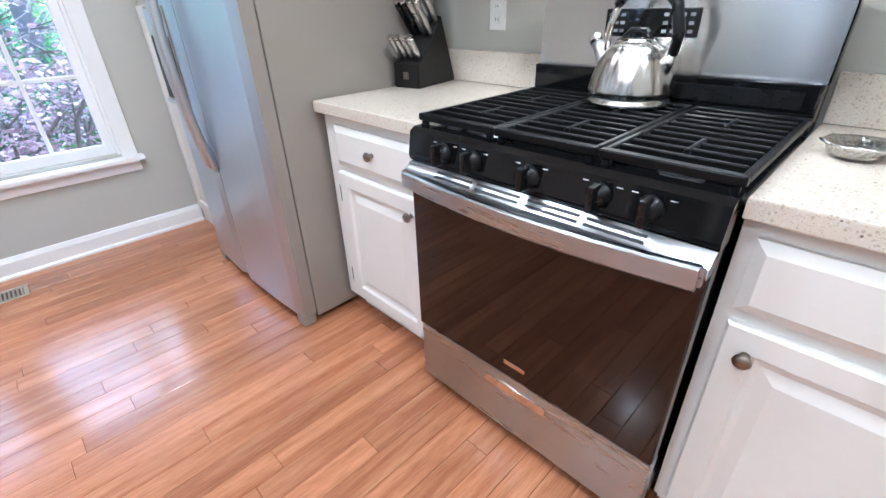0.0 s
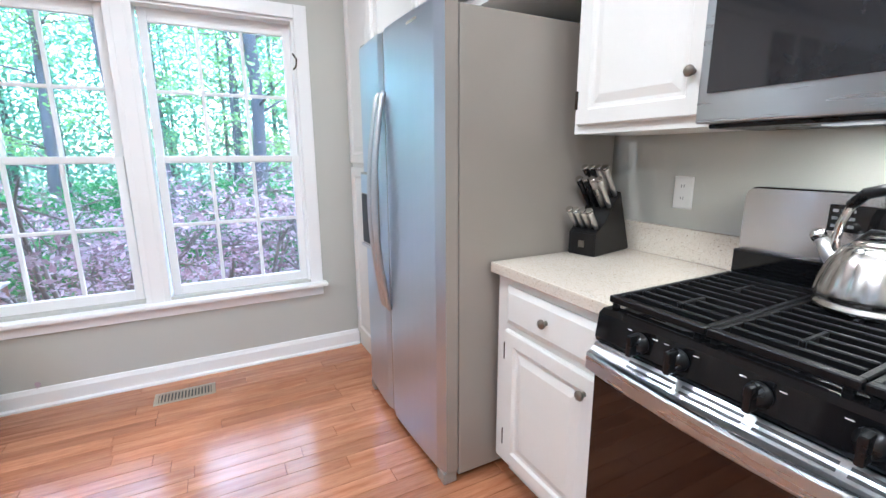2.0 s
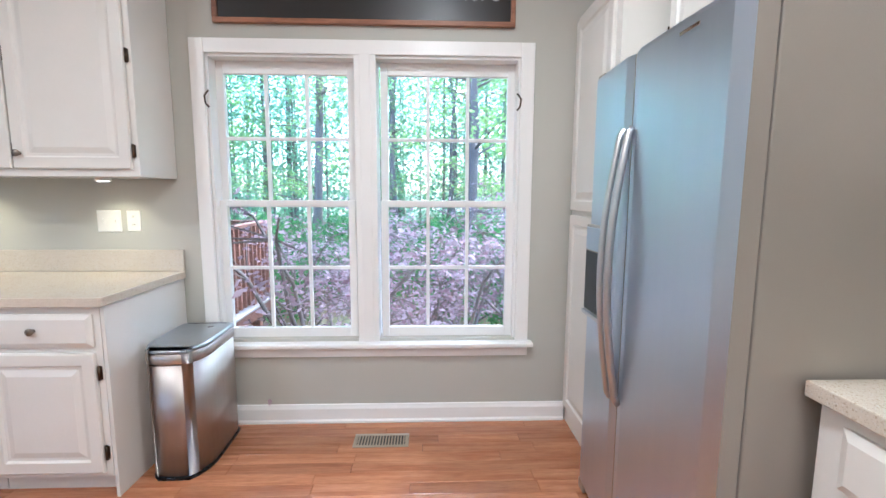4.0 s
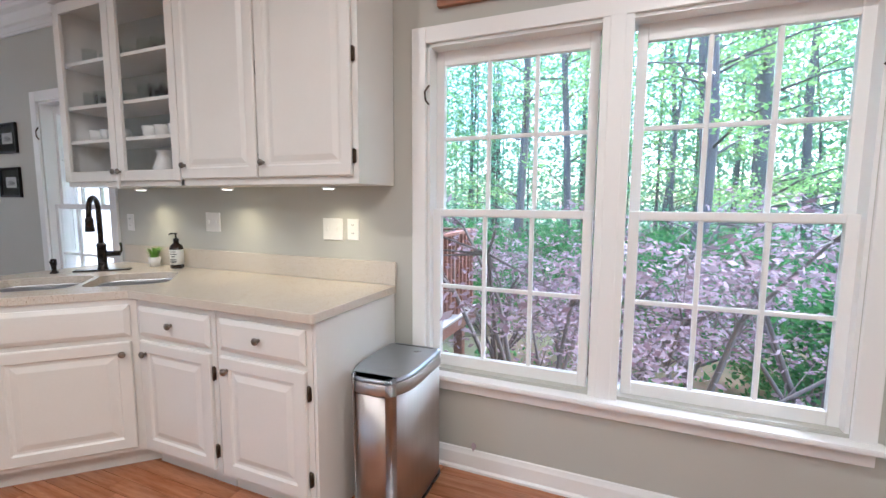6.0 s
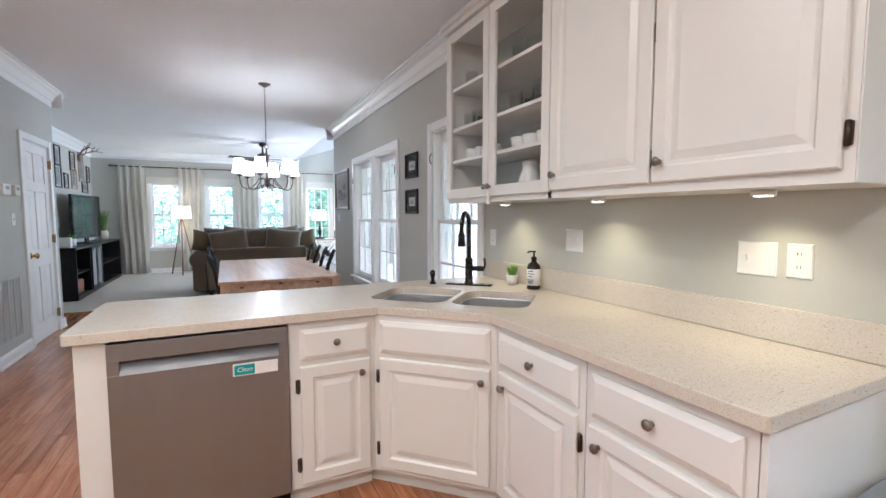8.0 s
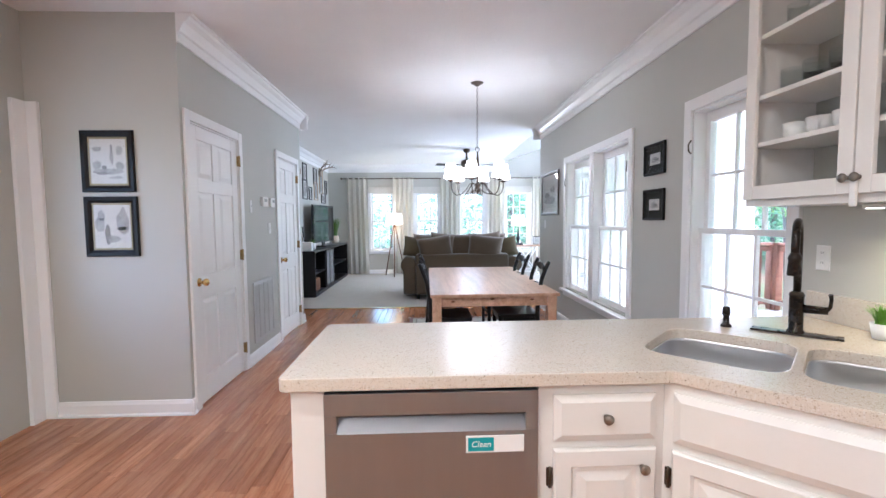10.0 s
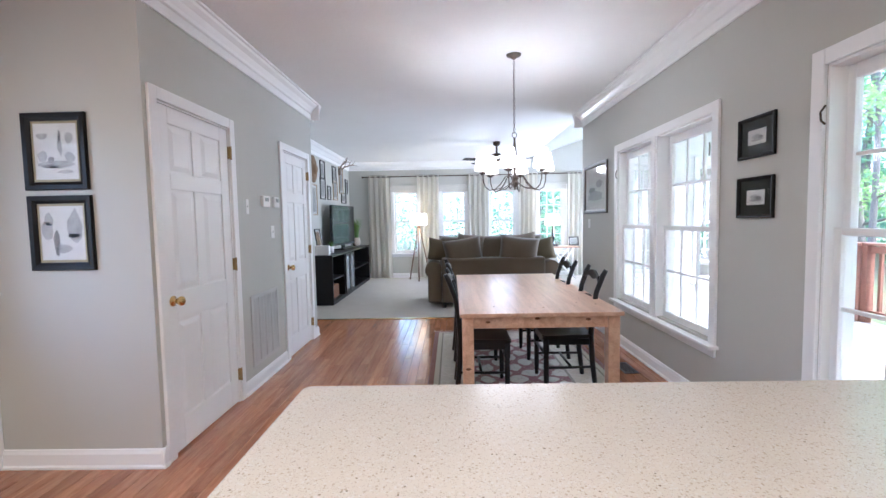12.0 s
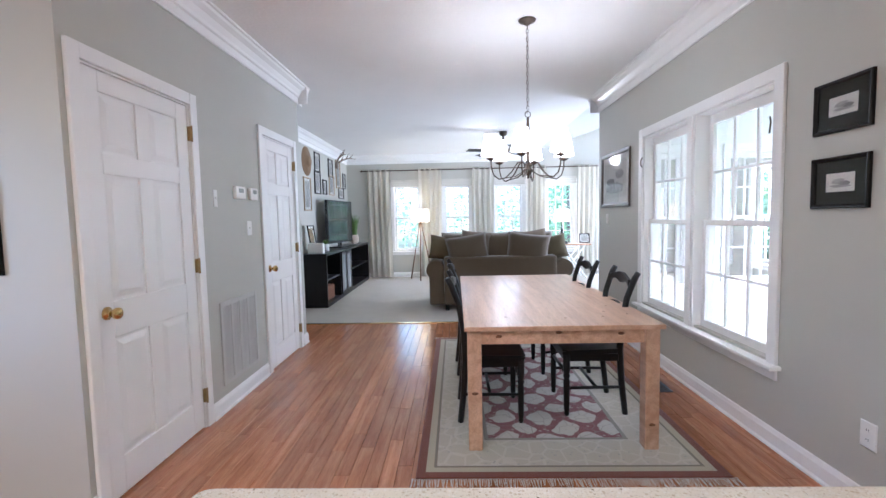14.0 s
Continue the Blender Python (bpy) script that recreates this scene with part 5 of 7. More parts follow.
# return-air grille
GRILLE = material("painted grille", (0.55, 0.545, 0.52), 0.5)
gr = thing("return_air_grille", "grey painted return-air grille between the doors", "vent", e_(-6.14, 0.185))
part("frame", boxes((-0.28, -0.25, -0.012, 0, 0, 0.60), (0.25, 0.28, -0.012, 0, 0, 0.60), (-0.25, 0.25, -0.0115, 0, 0, 0.03), (-0.25, 0.25, -0.0115, 0, 0.57, 0.60), *((-0.25 + 0.125 * k - 0.012, -0.25 + 0.125 * k + 0.012, -0.0118, 0, 0.03, 0.57) for k in (1, 2, 3)), bevel=0.002, seg=1), GRILLE, gr)
me = mesh_of("slat", boxes((-0.25, 0.25, -0.007, -0.001, 0, 0.010)), GRILLE)
for k in range(36):
    part("slat", me, None, gr, m=pose(0, 0, 0.034 + 0.015 * k))
part("backing", boxes((-0.25, 0.25, -0.0008, -0.0002, 0.03, 0.57)), SLOT, gr)


def floor_vent(m, w, d, mat, label):
    v = thing("floor_vent", label, "vent", m)
    part("frame", boxes((-w / 2, w / 2, -d / 2, -d / 2 + 0.018, 0.0005, 0.007), (-w / 2, w / 2, d / 2 - 0.018, d / 2, 0.0005, 0.007), (-w / 2, -w / 2 + 0.02, -d / 2 + 0.018, d / 2 - 0.018, 0.0005, 0.0068), (w / 2 - 0.02, w / 2, -d / 2 + 0.018, d / 2 - 0.018, 0.0005, 0.0068), bevel=0.002, seg=1), mat, v)
    n = int((w - 0.04) / 0.016)
    me = mesh_of("slat", boxes((-0.004, 0.004, -d / 2 + 0.018, d / 2 - 0.018, 0.001, 0.0055)), mat)
    for i in range(n):
        part("slat", me, None, v, m=pose(-w / 2 + 0.028 + (w - 0.056) * i / (n - 1), 0, 0))
    part("backing", boxes((-w / 2 + 0.02, w / 2 - 0.02, -d / 2 + 0.018, d / 2 - 0.018, 0.0005, 0.0009)), SLOT, v)


floor_vent(pose(-2.79, -0.235, 0, 0, 0, 90), 0.30, 0.13, material("tan metal vent", (0.42, 0.36, 0.27), 0.45, 0.2), "tan metal floor vent under the window")
floor_vent(pose(-2.77, -6.28, 0, 0, 0, 90), 0.30, 0.13, material("dark metal vent", (0.10, 0.10, 0.11), 0.4, 0.5), "dark metal floor vent beside the wall")

# ---- trash can ----
tc_ = thing("trash_can", "stainless steel trash can with a grey lid", "trash can", pose(-2.70, -1.185, 0, 0, 0, 2))
out = lambda g: rounded([(-0.24 - g, -0.14 - g), (0.15 + g, -0.14 - g), (0.225 + g, -0.07), (0.225 + g, 0.07), (0.15 + g, 0.14 + g), (-0.24 - g, 0.14 + g)], [0.05, 0.10, 0.05, 0.05, 0.10, 0.05], 5)


def ringed(levels):
    bm = bmesh.new()
    rings = [[bm.verts.new((x, y, z)) for x, y in out(g)] for g, z in levels]
    for a, b in zip(rings, rings[1:]):
        for i in range(len(a)):
            j = (i + 1) % len(a)
            bm.faces.new((a[i], a[j], b[j], b[i])).smooth = True
    bm.faces.new(rings[0][::-1])
    bm.faces.new(rings[-1])
    return bm


CAN = material("smooth stainless steel", (0.50, 0.46, 0.43), 0.42, 1.0, scale=3, rough_vary=0.03, bump_scale=120, stretch=(14, 14, 1))
part("base_ring", ringed([(0.0, 0.0005), (0.002, 0.004), (0.002, 0.018), (-0.002, 0.02)]), BLACK_PLASTIC, tc_)
part("body", ringed([(-0.003, 0.02), (-0.003, 0.565)]), CAN, tc_, "brushed stainless steel body")
part("collar", ringed([(-0.001, 0.566), (0.001, 0.57), (0.001, 0.615), (-0.004, 0.618)]), CAN, tc_)
lid = part("lid", ringed([(0.0, 0.619), (0.002, 0.622), (0.0, 0.632), (-0.012, 0.637)]), material("grey metallic lid", (0.42, 0.45, 0.49), 0.3, 0.8), tc_, "grey metallic lid")
part("lid_slot", boxes((-0.215, -0.205, -0.1, 0.1, 0.6372, 0.6378)), SLOT, lid)

# ---- sign over the window ----
sg = thing("wall_sign", "black wall sign with white script in a wooden frame", "sign", w_(-0.31, 2.24))
SIGN_WOOD = wood_material("reddish frame wood", (0.22, 0.09, 0.045), (0.36, 0.17, 0.09), 0.45, grain=(2, 20, 20))
for r in ((-0.80, 0.80, -0.03, 0, 0.0, 0.025), (-0.80, 0.80, -0.03, 0, 0.345, 0.37), (-0.80, -0.775, -0.03, 0, 0.025, 0.345), (0.775, 0.80, -0.03, 0, 0.025, 0.345)):
    part("frame_bar", boxes(r, bevel=0.003), SIGN_WOOD, sg)
part("board", boxes((-0.775, 0.775, -0.015, -0.001, 0.025, 0.345)), material("black sign board", (0.018, 0.016, 0.015), 0.35), sg)
lettering("lettering", "here", 0.13, PAPER, sg, pose(0.60, -0.016, 0.175, 90, 0, 0), 0.35)
for x0, x1 in ((0.12, 0.24), (0.28, 0.33), (0.36, 0.46)):
    part("script_stroke", boxes((x0, x1, -0.0158, -0.0148, 0.165, 0.185)), PAPER, sg)


# ---- dining: table, chairs, rug ----
TZ = 0.745
tb = thing("dining_table", "long pale pine dining table with square legs", "table", pose(-1.80, -6.325, 0))
part("tabletop", boxes((-0.556, 0.556, -1.08, 1.08, TZ - 0.028, TZ), bevel=0.004), PINE, tb)
for x0, x1, y0, y1 in ((-0.46, 0.46, 1.00, 1.025), (-0.46, 0.46, -1.025, -1.00), (-0.515, -0.49, -0.965, 0.965), (0.49, 0.515, -0.965, 0.965)):
    part("apron", boxes((x0, x1, y0, y1, TZ - 0.115, TZ - 0.029), bevel=0.002), PINE, tb)
for sx in (-1, 1):
    for sy in (-1, 1):
        part("leg", boxes((sx * 0.46, sx * 0.54, sy * 0.965, sy * 1.045, 0.0125, TZ - 0.0285), bevel=0.006), PINE, tb)
KNOT = material("dark pine knot", (0.16, 0.07, 0.03), 0.5)
rk = random.Random(11)
for x, y in ((-0.28, 0.86), (-0.05, 0.89), (0.3, 0.84), (-0.4, 0.55), (-0.45, 0.8), (-0.33, 0.72), (0.2, 0.3)):
    bm = bmesh.new()
    lathe(bm, [(0, 0.0), (rk.uniform(0.005, 0.011), 0.0), (0.004, 0.0004), (0, 0.0004)], 9, (x, y, TZ + 0.0002))
    part("knot", bm, KNOT, tb)
for x, z in ((-0.33, TZ - 0.06), (0.02, TZ - 0.05), (0.36, TZ - 0.07), (0.5, 0.35), (-0.5, 0.16)):
    bm = bmesh.new()
    lathe(bm, [(0, 0.0), (0.012, 0.0), (0.006, 0.0005), (0, 0.0005)], 9, (0, 0, 0), Euler((radians(-90), 0, 0)).to_matrix())
    bmesh.ops.transform(bm, matrix=Matrix.Translation((x, (1.0255 if abs(x) < 0.45 else 1.0455), z)) @ Matrix.Diagonal((1.6, 1, 0.8, 1)), verts=bm.verts[:])
    part("knot", bm, KNOT, tb)


def wavy_rail(z, h, drop, depth0, w=0.185):
    """A cross rail whose lower and upper edges wave, bowed to the back."""
    bm = bmesh.new()
    n = 14
    rings = []
    for i in range(n + 1):
        t = -1 + 2 * i / n
        x, y = t * w, depth0 + 0.02 * (1 - t * t)
        up = h * (0.75 + 0.35 * math.cos(t * math.pi)) + drop * abs(t) * 0.02
        lo = -h * (0.35 + 0.25 * math.cos(2 * t * math.pi))
        rings.append([bm.verts.new((x, y + dy, z + dz)) for dy, dz in ((-0.009, lo), (0.009, lo), (0.009, up), (-0.009, up))])
    for a, b in zip(rings, rings[1:]):
        for k in range(4):
            bm.faces.new((a[k], a[(k + 1) % 4], b[(k + 1) % 4], b[k]))
    bm.faces.new(rings[0])
    bm.faces.new(rings[-1][::-1])
    return bm


def dining_chair(m):
    """Black country chair; it looks to -y, the seat's middle is the origin."""
    c = thing("dining_chair", "black painted wooden dining chair with wavy ladder back", "chair", m, "chairs round the table")
    bm = prism(bmesh.new(), rounded([(-0.20, 0.19), (0.20, 0.19), (0.235, -0.21), (-0.235, -0.21)][::-1], [0.03] * 4), 0.435, 0.465)
    bmesh.ops.bevel(bm, geom=[e for e in bm.edges if abs(e.verts[0].co.z - e.verts[1].co.z) < 1e-4], offset=0.008, segments=2, affect="EDGES")
    part("seat", bm, BLACK_WOOD, c)
    part("seat_frame", boxes((-0.20, 0.20, -0.195, -0.175, 0.385, 0.434), (-0.185, 0.185, 0.16, 0.18, 0.385, 0.434), (-0.212, -0.192, -0.175, 0.16, 0.385, 0.434), (0.192, 0.212, -0.175, 0.16, 0.385, 0.434), bevel=0.003, seg=1), BLACK_WOOD, c)
    for s in (-1, 1):
        bm = bmesh.new()
        lathe(bm, [(0, 0.0125), (0.014, 0.0125), (0.018, 0.03), (0.015, 0.04), (0.019, 0.06), (0.021, 0.25), (0.017, 0.27), (0.024, 0.285), (0.018, 0.30), (0.024, 0.33), (0.024, 0.433), (0, 0.433)], 14, (s * 0.20, -0.18, 0))
        part("front_leg", bm, BLACK_WOOD, c)
        bm = bmesh.new()
        tube(bm, [(s * 0.185, 0.215, 0.0125), (s * 0.185, 0.19, 0.22), (s * 0.185, 0.175, 0.45), (s * 0.19, 0.185, 0.62), (s * 0.197, 0.215, 0.80), (s * 0.205, 0.262, 0.93), (s * 0.207, 0.285, 0.972)], [0.019, 0.021, 0.023, 0.021, 0.020, 0.021, 0.018], 10)
        part("back_post", bm, BLACK_WOOD, c)
        bm = bmesh.new()
        rod(bm, (s * 0.2, -0.175, 0.20), (s * 0.187, 0.19, 0.20), 0.011, seg=8)
        part("stretcher", bm, BLACK_WOOD, c)
    bm = bmesh.new()
    rod(bm, (-0.2, -0.18, 0.30), (0.2, -0.18, 0.30), 0.012, seg=8)
    part("stretcher", bm, BLACK_WOOD, c)
    bm = bmesh.new()
    rod(bm, (-0.192, 0.02, 0.2), (0.192, 0.02, 0.2), 0.011, seg=8)
    part("stretcher", bm, BLACK_WOOD, c)
    part("top_rail", wavy_rail(0.905, 0.045, 0, 0.235), BLACK_WOOD, c)
    part("middle_rail", wavy_rail(0.715, 0.036, 0, 0.195), BLACK_WOOD, c)
    part("lower_rail", wavy_rail(0.57, 0.03, 0, 0.175), BLACK_WOOD, c)
    return c


chair = dining_chair(pose(-1.43, -5.83, 0, 0, 0, -90))
for x, y, a in ((-1.42, -6.70, -88), (-2.11, -5.93, 90), (-2.10, -6.72, 92)):
    copy_thing(chair, pose(x, y, 0, 0, 0, a))


def rug_material():
    """Woven wool: a plain border, an ivory band with vines, and a burgundy trellis round pale medallions."""
    m = bpy.data.materials.new("floral rug")
    m.use_nodes = True
    n, l = m.node_tree.nodes, m.node_tree.links
    b = n["Principled BSDF"]
    b.inputs["Roughness"].default_value, b.inputs["Sheen Weight"].default_value = 0.95, 0.2
    tc, sep = n.new("ShaderNodeTexCoord"), n.new("ShaderNodeSeparateXYZ")
    l.new(tc.outputs["Object"], sep.inputs[0])

    def math_(op, a, c=None, d=None):
        k = n.new("ShaderNodeMath")
        k.operation = op
        for i, v in enumerate((a, c, d)):
            if v is not None:
                if isinstance(v, (int, float)):
                    k.inputs[i].default_value = v
                else:
                    l.new(v, k.inputs[i])
        return k.outputs[0]

    def mix_(f, a, c):
        k = n.new("ShaderNodeMix")
        k.data_type = "RGBA"
        l.new(f, k.inputs["Factor"])
        for s, v in (("A", a), ("B", c)):
            if isinstance(v, tuple):
                k.inputs[s].default_value = (*v, 1)
            else:
                l.new(v, k.inputs[s])
        return k.outputs["Result"]

    wob = n.new("ShaderNodeTexNoise")
    wob.inputs["Scale"].default_value, wob.inputs["Detail"].default_value = 5, 3
    l.new(tc.outputs["Object"], wob.inputs["Vector"])
    edge = math_("MINIMUM", math_("SUBTRACT", 0.812, math_("ABSOLUTE", sep.outputs[0])), math_("SUBTRACT", 1.33, math_("ABSOLUTE", sep.outputs[1])))
    # trellis of curved bands
    px = math_("MULTIPLY", math_("ADD", sep.outputs[0], math_("MULTIPLY", wob.outputs["Fac"], 0.2)), 24.0)
    py = math_("MULTIPLY", math_("ADD", sep.outputs[1], math_("MULTIPLY", wob.outputs["Color"], 0.2)), 21.0)
    net = math_("ABSOLUTE", math_("ADD", math_("COSINE", px), math_("COSINE", py)))
    vor = n.new("ShaderNodeTexVoronoi")
    vor.feature, vor.inputs["Scale"].default_value = "DISTANCE_TO_EDGE", 9
    l.new(tc.outputs["Object"], vor.inputs["Vector"])
    vor2 = n.new("ShaderNodeTexVoronoi")
    vor2.inputs["Scale"].default_value = 22
    l.new(tc.outputs["Object"], vor2.inputs["Vector"])
    field = mix_(math_("LESS_THAN", net, 0.62), (0.60, 0.57, 0.50), (0.24, 0.08, 0.09))
    field = mix_(math_("LESS_THAN", math_("ABSOLUTE", math_("SUBTRACT", net, 0.66)), 0.05), field, (0.52, 0.48, 0.40))
    field = mix_(math_("MULTIPLY", math_("LESS_THAN", vor2.outputs["Distance"], 0.22), 0.6), field, (0.50, 0.47, 0.40))
    field = mix_(math_("MULTIPLY", math_("LESS_THAN", vor.outputs["Distance"], 0.02), 0.55), field, (0.30, 0.28, 0.22))
    band = mix_(math_("LESS_THAN", vor.outputs["Distance"], 0.05), (0.57, 0.53, 0.43), (0.64, 0.60, 0.51))
    band = mix_(math_("LESS_THAN", vor2.outputs["Distance"], 0.15), band, (0.44, 0.44, 0.38))
    out = mix_(math_("LESS_THAN", edge, 0.40), field, band)
    out = mix_(math_("LESS_THAN", math_("ABSOLUTE", math_("SUBTRACT", edge, 0.395)), 0.012), out, (0.30, 0.28, 0.23))
    out = mix_(math_("LESS_THAN", edge, 0.10), out, (0.52, 0.47, 0.34))
    out = mix_(math_("LESS_THAN", math_("ABSOLUTE", math_("SUBTRACT", edge, 0.10)), 0.008), out, (0.24, 0.21, 0.16))
    out = mix_(math_("LESS_THAN", edge, 0.05), out, (0.20, 0.055, 0.03))
    fine = n.new("ShaderNodeTexNoise")
    fine.inputs["Scale"].default_value, fine.inputs["Detail"].default_value = 260, 3
    l.new(tc.outputs["Object"], fine.inputs["Vector"])
    dull = n.new("ShaderNodeMix")
    dull.data_type, dull.blend_type, dull.inputs["Factor"].default_value = "RGBA", "MULTIPLY", 0.3
    l.new(out, dull.inputs["A"])
    l.new(fine.outputs["Fac"], dull.inputs["B"])
    l.new(dull.outputs["Result"], b.inputs["Base Color"])
    bp = n.new("ShaderNodeBump")
    bp.inputs["Strength"].default_value, bp.inputs["Distance"].default_value = 0.6, 0.003
    l.new(fine.outputs["Fac"], bp.inputs["Height"])
    l.new(bp.outputs[0], b.inputs["Normal"])
    return m


rug = thing("area_rug", "ivory and burgundy floral rug under the table", "rug", pose(-1.785, -6.35, 0))
part("woven_field", boxes((-0.812, 0.812, -1.33, 1.33, 0.0008, 0.012), bevel=0.004), rug_material(), rug)
rf = random.Random(3)
FRINGE = material("cream rug fringe", (0.62, 0.58, 0.50), 0.9)
for s in (-1, 1):
    bm = bmesh.new()
    for i in range(230):
        x = -0.83 + 1.66 * i / 229
        a, dx = rf.uniform(0.05, 0.075), rf.uniform(-0.012, 0.012)
        v = [bm.verts.new(p) for p in ((x - 0.002, s * 1.328, 0.006), (x + 0.002, s * 1.328, 0.006), (x + dx + 0.0015, s * (1.33 + a), 0.002), (x + dx - 0.0015, s * (1.33 + a), 0.002))]
        bm.faces.new(v)
    tagged(part("fringe", bm, FRINGE, rug, "cream cotton fringe"), kind="stuff")

# ---- chandelier ----
CH = (-1.763, -6.21)
BR = material("weathered bronze", (0.075, 0.055, 0.04), 0.42, 0.7, second=(0.13, 0.10, 0.075), scale=25)
SHADE = material("lit white fabric shade", (1.0, 0.93, 0.82), 0.8, emit=SHADE_GLOW)
ch = thing("chandelier", "bronze six-arm chandelier with lit white shades", "chandelier", pose(*CH, 0, 0, 0, 12))
bm = bmesh.new()
lathe(bm, [(0, CZ - 0.035), (0.02, CZ - 0.035), (0.03, CZ - 0.022), (0.06, CZ - 0.012), (0.066, CZ - 0.001), (0, CZ - 0.0005)], 24)
part("canopy", bm, BR, ch)
bm = bmesh.new()
z, k = CZ - 0.03, 0
while z > 2.16:
    pts = [(0.009 * math.cos(a) * (1 if k % 2 else 0), 0.009 * math.cos(a) * (0 if k % 2 else 1), z - 0.018 + 0.019 * math.sin(a)) for a in (2 * math.pi * i / 10 for i in range(11))]
    tube(bm, pts, 0.0018, 5)
    z -= 0.031
    k += 1
rod(bm, (0.004, 0.003, CZ - 0.03), (0.004, -0.003, 2.12), 0.0015, seg=5)
part("chain", bm, BR, ch)
bm = bmesh.new()
tube(bm, [(0.022 * math.cos(a), 0, 2.115 + 0.022 * math.sin(a)) for a in (2 * math.pi * i / 16 for i in range(17))], 0.0035, 6)
lathe(bm, [(0, 1.635), (0.006, 1.64), (0.01, 1.65), (0.006, 1.66), (0.02, 1.672), (0.034, 1.69), (0.036, 1.705), (0.02, 1.72), (0.034, 1.735), (0.03, 1.748), (0.014, 1.765), (0.012, 1.80), (0.017, 1.86), (0.019, 1.93), (0.013, 2.02), (0.008, 2.07), (0.011, 2.085), (0, 2.092)], 18)
part("column", bm, BR, ch)
for i in range(6):
    a = math.pi * 2 * i / 6
    d = Vector((math.cos(a), math.sin(a), 0))
    up = Vector((0, 0, 1))
    P = lambda r, z: d * r + up * z
    bm = bmesh.new()
    tube(bm, [P(0.02, 1.74), P(0.05, 1.765), P(0.085, 1.755), P(0.13, 1.69), P(0.18, 1.645), P(0.23, 1.635), P(0.27, 1.665), P(0.288, 1.72), P(0.29, 1.775)], 0.0052, 8)
    tube(bm, [P(0.01, 1.72), P(0.06, 1.68), P(0.10, 1.655), P(0.15, 1.648), P(0.18, 1.645)], 0.004, 6)
    arm = part("arm", bm, BR, ch)
    bm = bmesh.new()
    lathe(bm, [(0, 1.77), (0.012, 1.772), (0.035, 1.785), (0.037, 1.79), (0.012, 1.79), (0.011, 1.80), (0, 1.80)], 16, d * 0.29)
    part("drip_pan", bm, BR, arm)
    bm = bmesh.new()
    rod(bm, d * 0.29 + up * 1.795, d * 0.29 + up * 1.865, 0.0105, seg=10)
    part("candle_tube", bm, PAPER, arm)
    bm = bmesh.new()
    lathe(bm, [(0.074, 1.81), (0.0725, 1.81), (0.045, 1.962), (0.0465, 1.962), (0.074, 1.81)], 22, d * 0.29)
    s = part("shade", bm, SHADE, arm, "lit white fabric shade")
    w = Matrix.Rotation(radians(12), 4, "Z") @ (d * 0.29)
    point_lamp("chandelier_bulb", (CH[0] + w.x, CH[1] + w.y, 1.90), BULB, (1, 0.93, 0.84), 0.03)


# ---- pictures ----
PIC_BLACK = material("black picture frame", (0.007, 0.006, 0.006), 0.35, second=(0.018, 0.014, 0.010), scale=30, spec=0.15)
MAT_GREEN = material("dark green mat", (0.02, 0.021, 0.014), 0.8)
MAT_TAN = material("tan mat", (0.36, 0.32, 0.20), 0.8)
PRINT = material("pale drawing paper", (0.66, 0.66, 0.63), 0.8, second=(0.58, 0.58, 0.55), scale=10)
SKETCH = material("pencil wash", (0.50, 0.50, 0.49), 0.85, second=(0.30, 0.30, 0.29), scale=18, amount=1.0)
SKETCH_D = material("dark pencil", (0.30, 0.30, 0.295), 0.85, second=(0.16, 0.16, 0.16), scale=30)
PIC_GLASS = glass_material("picture glass", (1, 1, 1), 0.2)


def picture(m, w, h, fw, mat_w, frame_mat, mat_mat, paper, label, shapes=(), group=""):
    """A framed picture on a wall: shapes are plain blocks of wash (x0, x1, z0, z1, dark) in shares of the paper."""
    p = thing("framed_picture", label, "picture", m, group)
    bm = bmesh.new()
    rim = [(0, 0.002), (0, 0.016), (0.004, 0.022), (fw * 0.6, 0.020), (fw, 0.012), (fw, 0.006)]
    rings = [[bm.verts.new((x, -f, z)) for x, z in ((-w / 2 + i, -h / 2 + i), (w / 2 - i, -h / 2 + i), (w / 2 - i, h / 2 - i), (-w / 2 + i, h / 2 - i))] for i, f in rim]
    for a, b in zip(rings, rings[1:]):
        for i in range(4):
            j = (i + 1) % 4
            bm.faces.new((a[i], a[j], b[j], b[i]))
    part("frame", bm, frame_mat, p)
    iw, ih = w - 2 * fw, h - 2 * fw
    part("mat_board", boxes((-iw / 2 - 0.002, iw / 2 + 0.002, -0.006, -0.001, -ih / 2 - 0.002, ih / 2 + 0.002)), mat_mat, p)
    pw, ph = iw - 2 * mat_w, ih - 2 * mat_w
    s = part("print", boxes((-pw / 2, pw / 2, -0.0068, -0.0061, -ph / 2, ph / 2)), paper, p)
    for x0, x1, z0, z1, dark in shapes:
        bm = bmesh.new()
        n = 9
        rr = random.Random(int(1000 * (x0 + z1)))
        c = [((x0 + x1) / 2 - 0.5) * pw, ((z0 + z1) / 2 - 0.5) * ph]
        vs = [bm.verts.new((c[0] + (x1 - x0) * pw / 2 * math.cos(a) * rr.uniform(0.75, 1.15), -0.0072, c[1] + (z1 - z0) * ph / 2 * math.sin(a) * rr.uniform(0.75, 1.15))) for a in (2 * math.pi * i / n for i in range(n))]
        bm.faces.new(vs)
        part("wash", bm, SKETCH_D if dark else SKETCH, s)
    part("glass", boxes((-iw / 2, iw / 2, -0.0105, -0.009, -ih / 2, ih / 2)), PIC_GLASS, p).visible_shadow = False
    return p


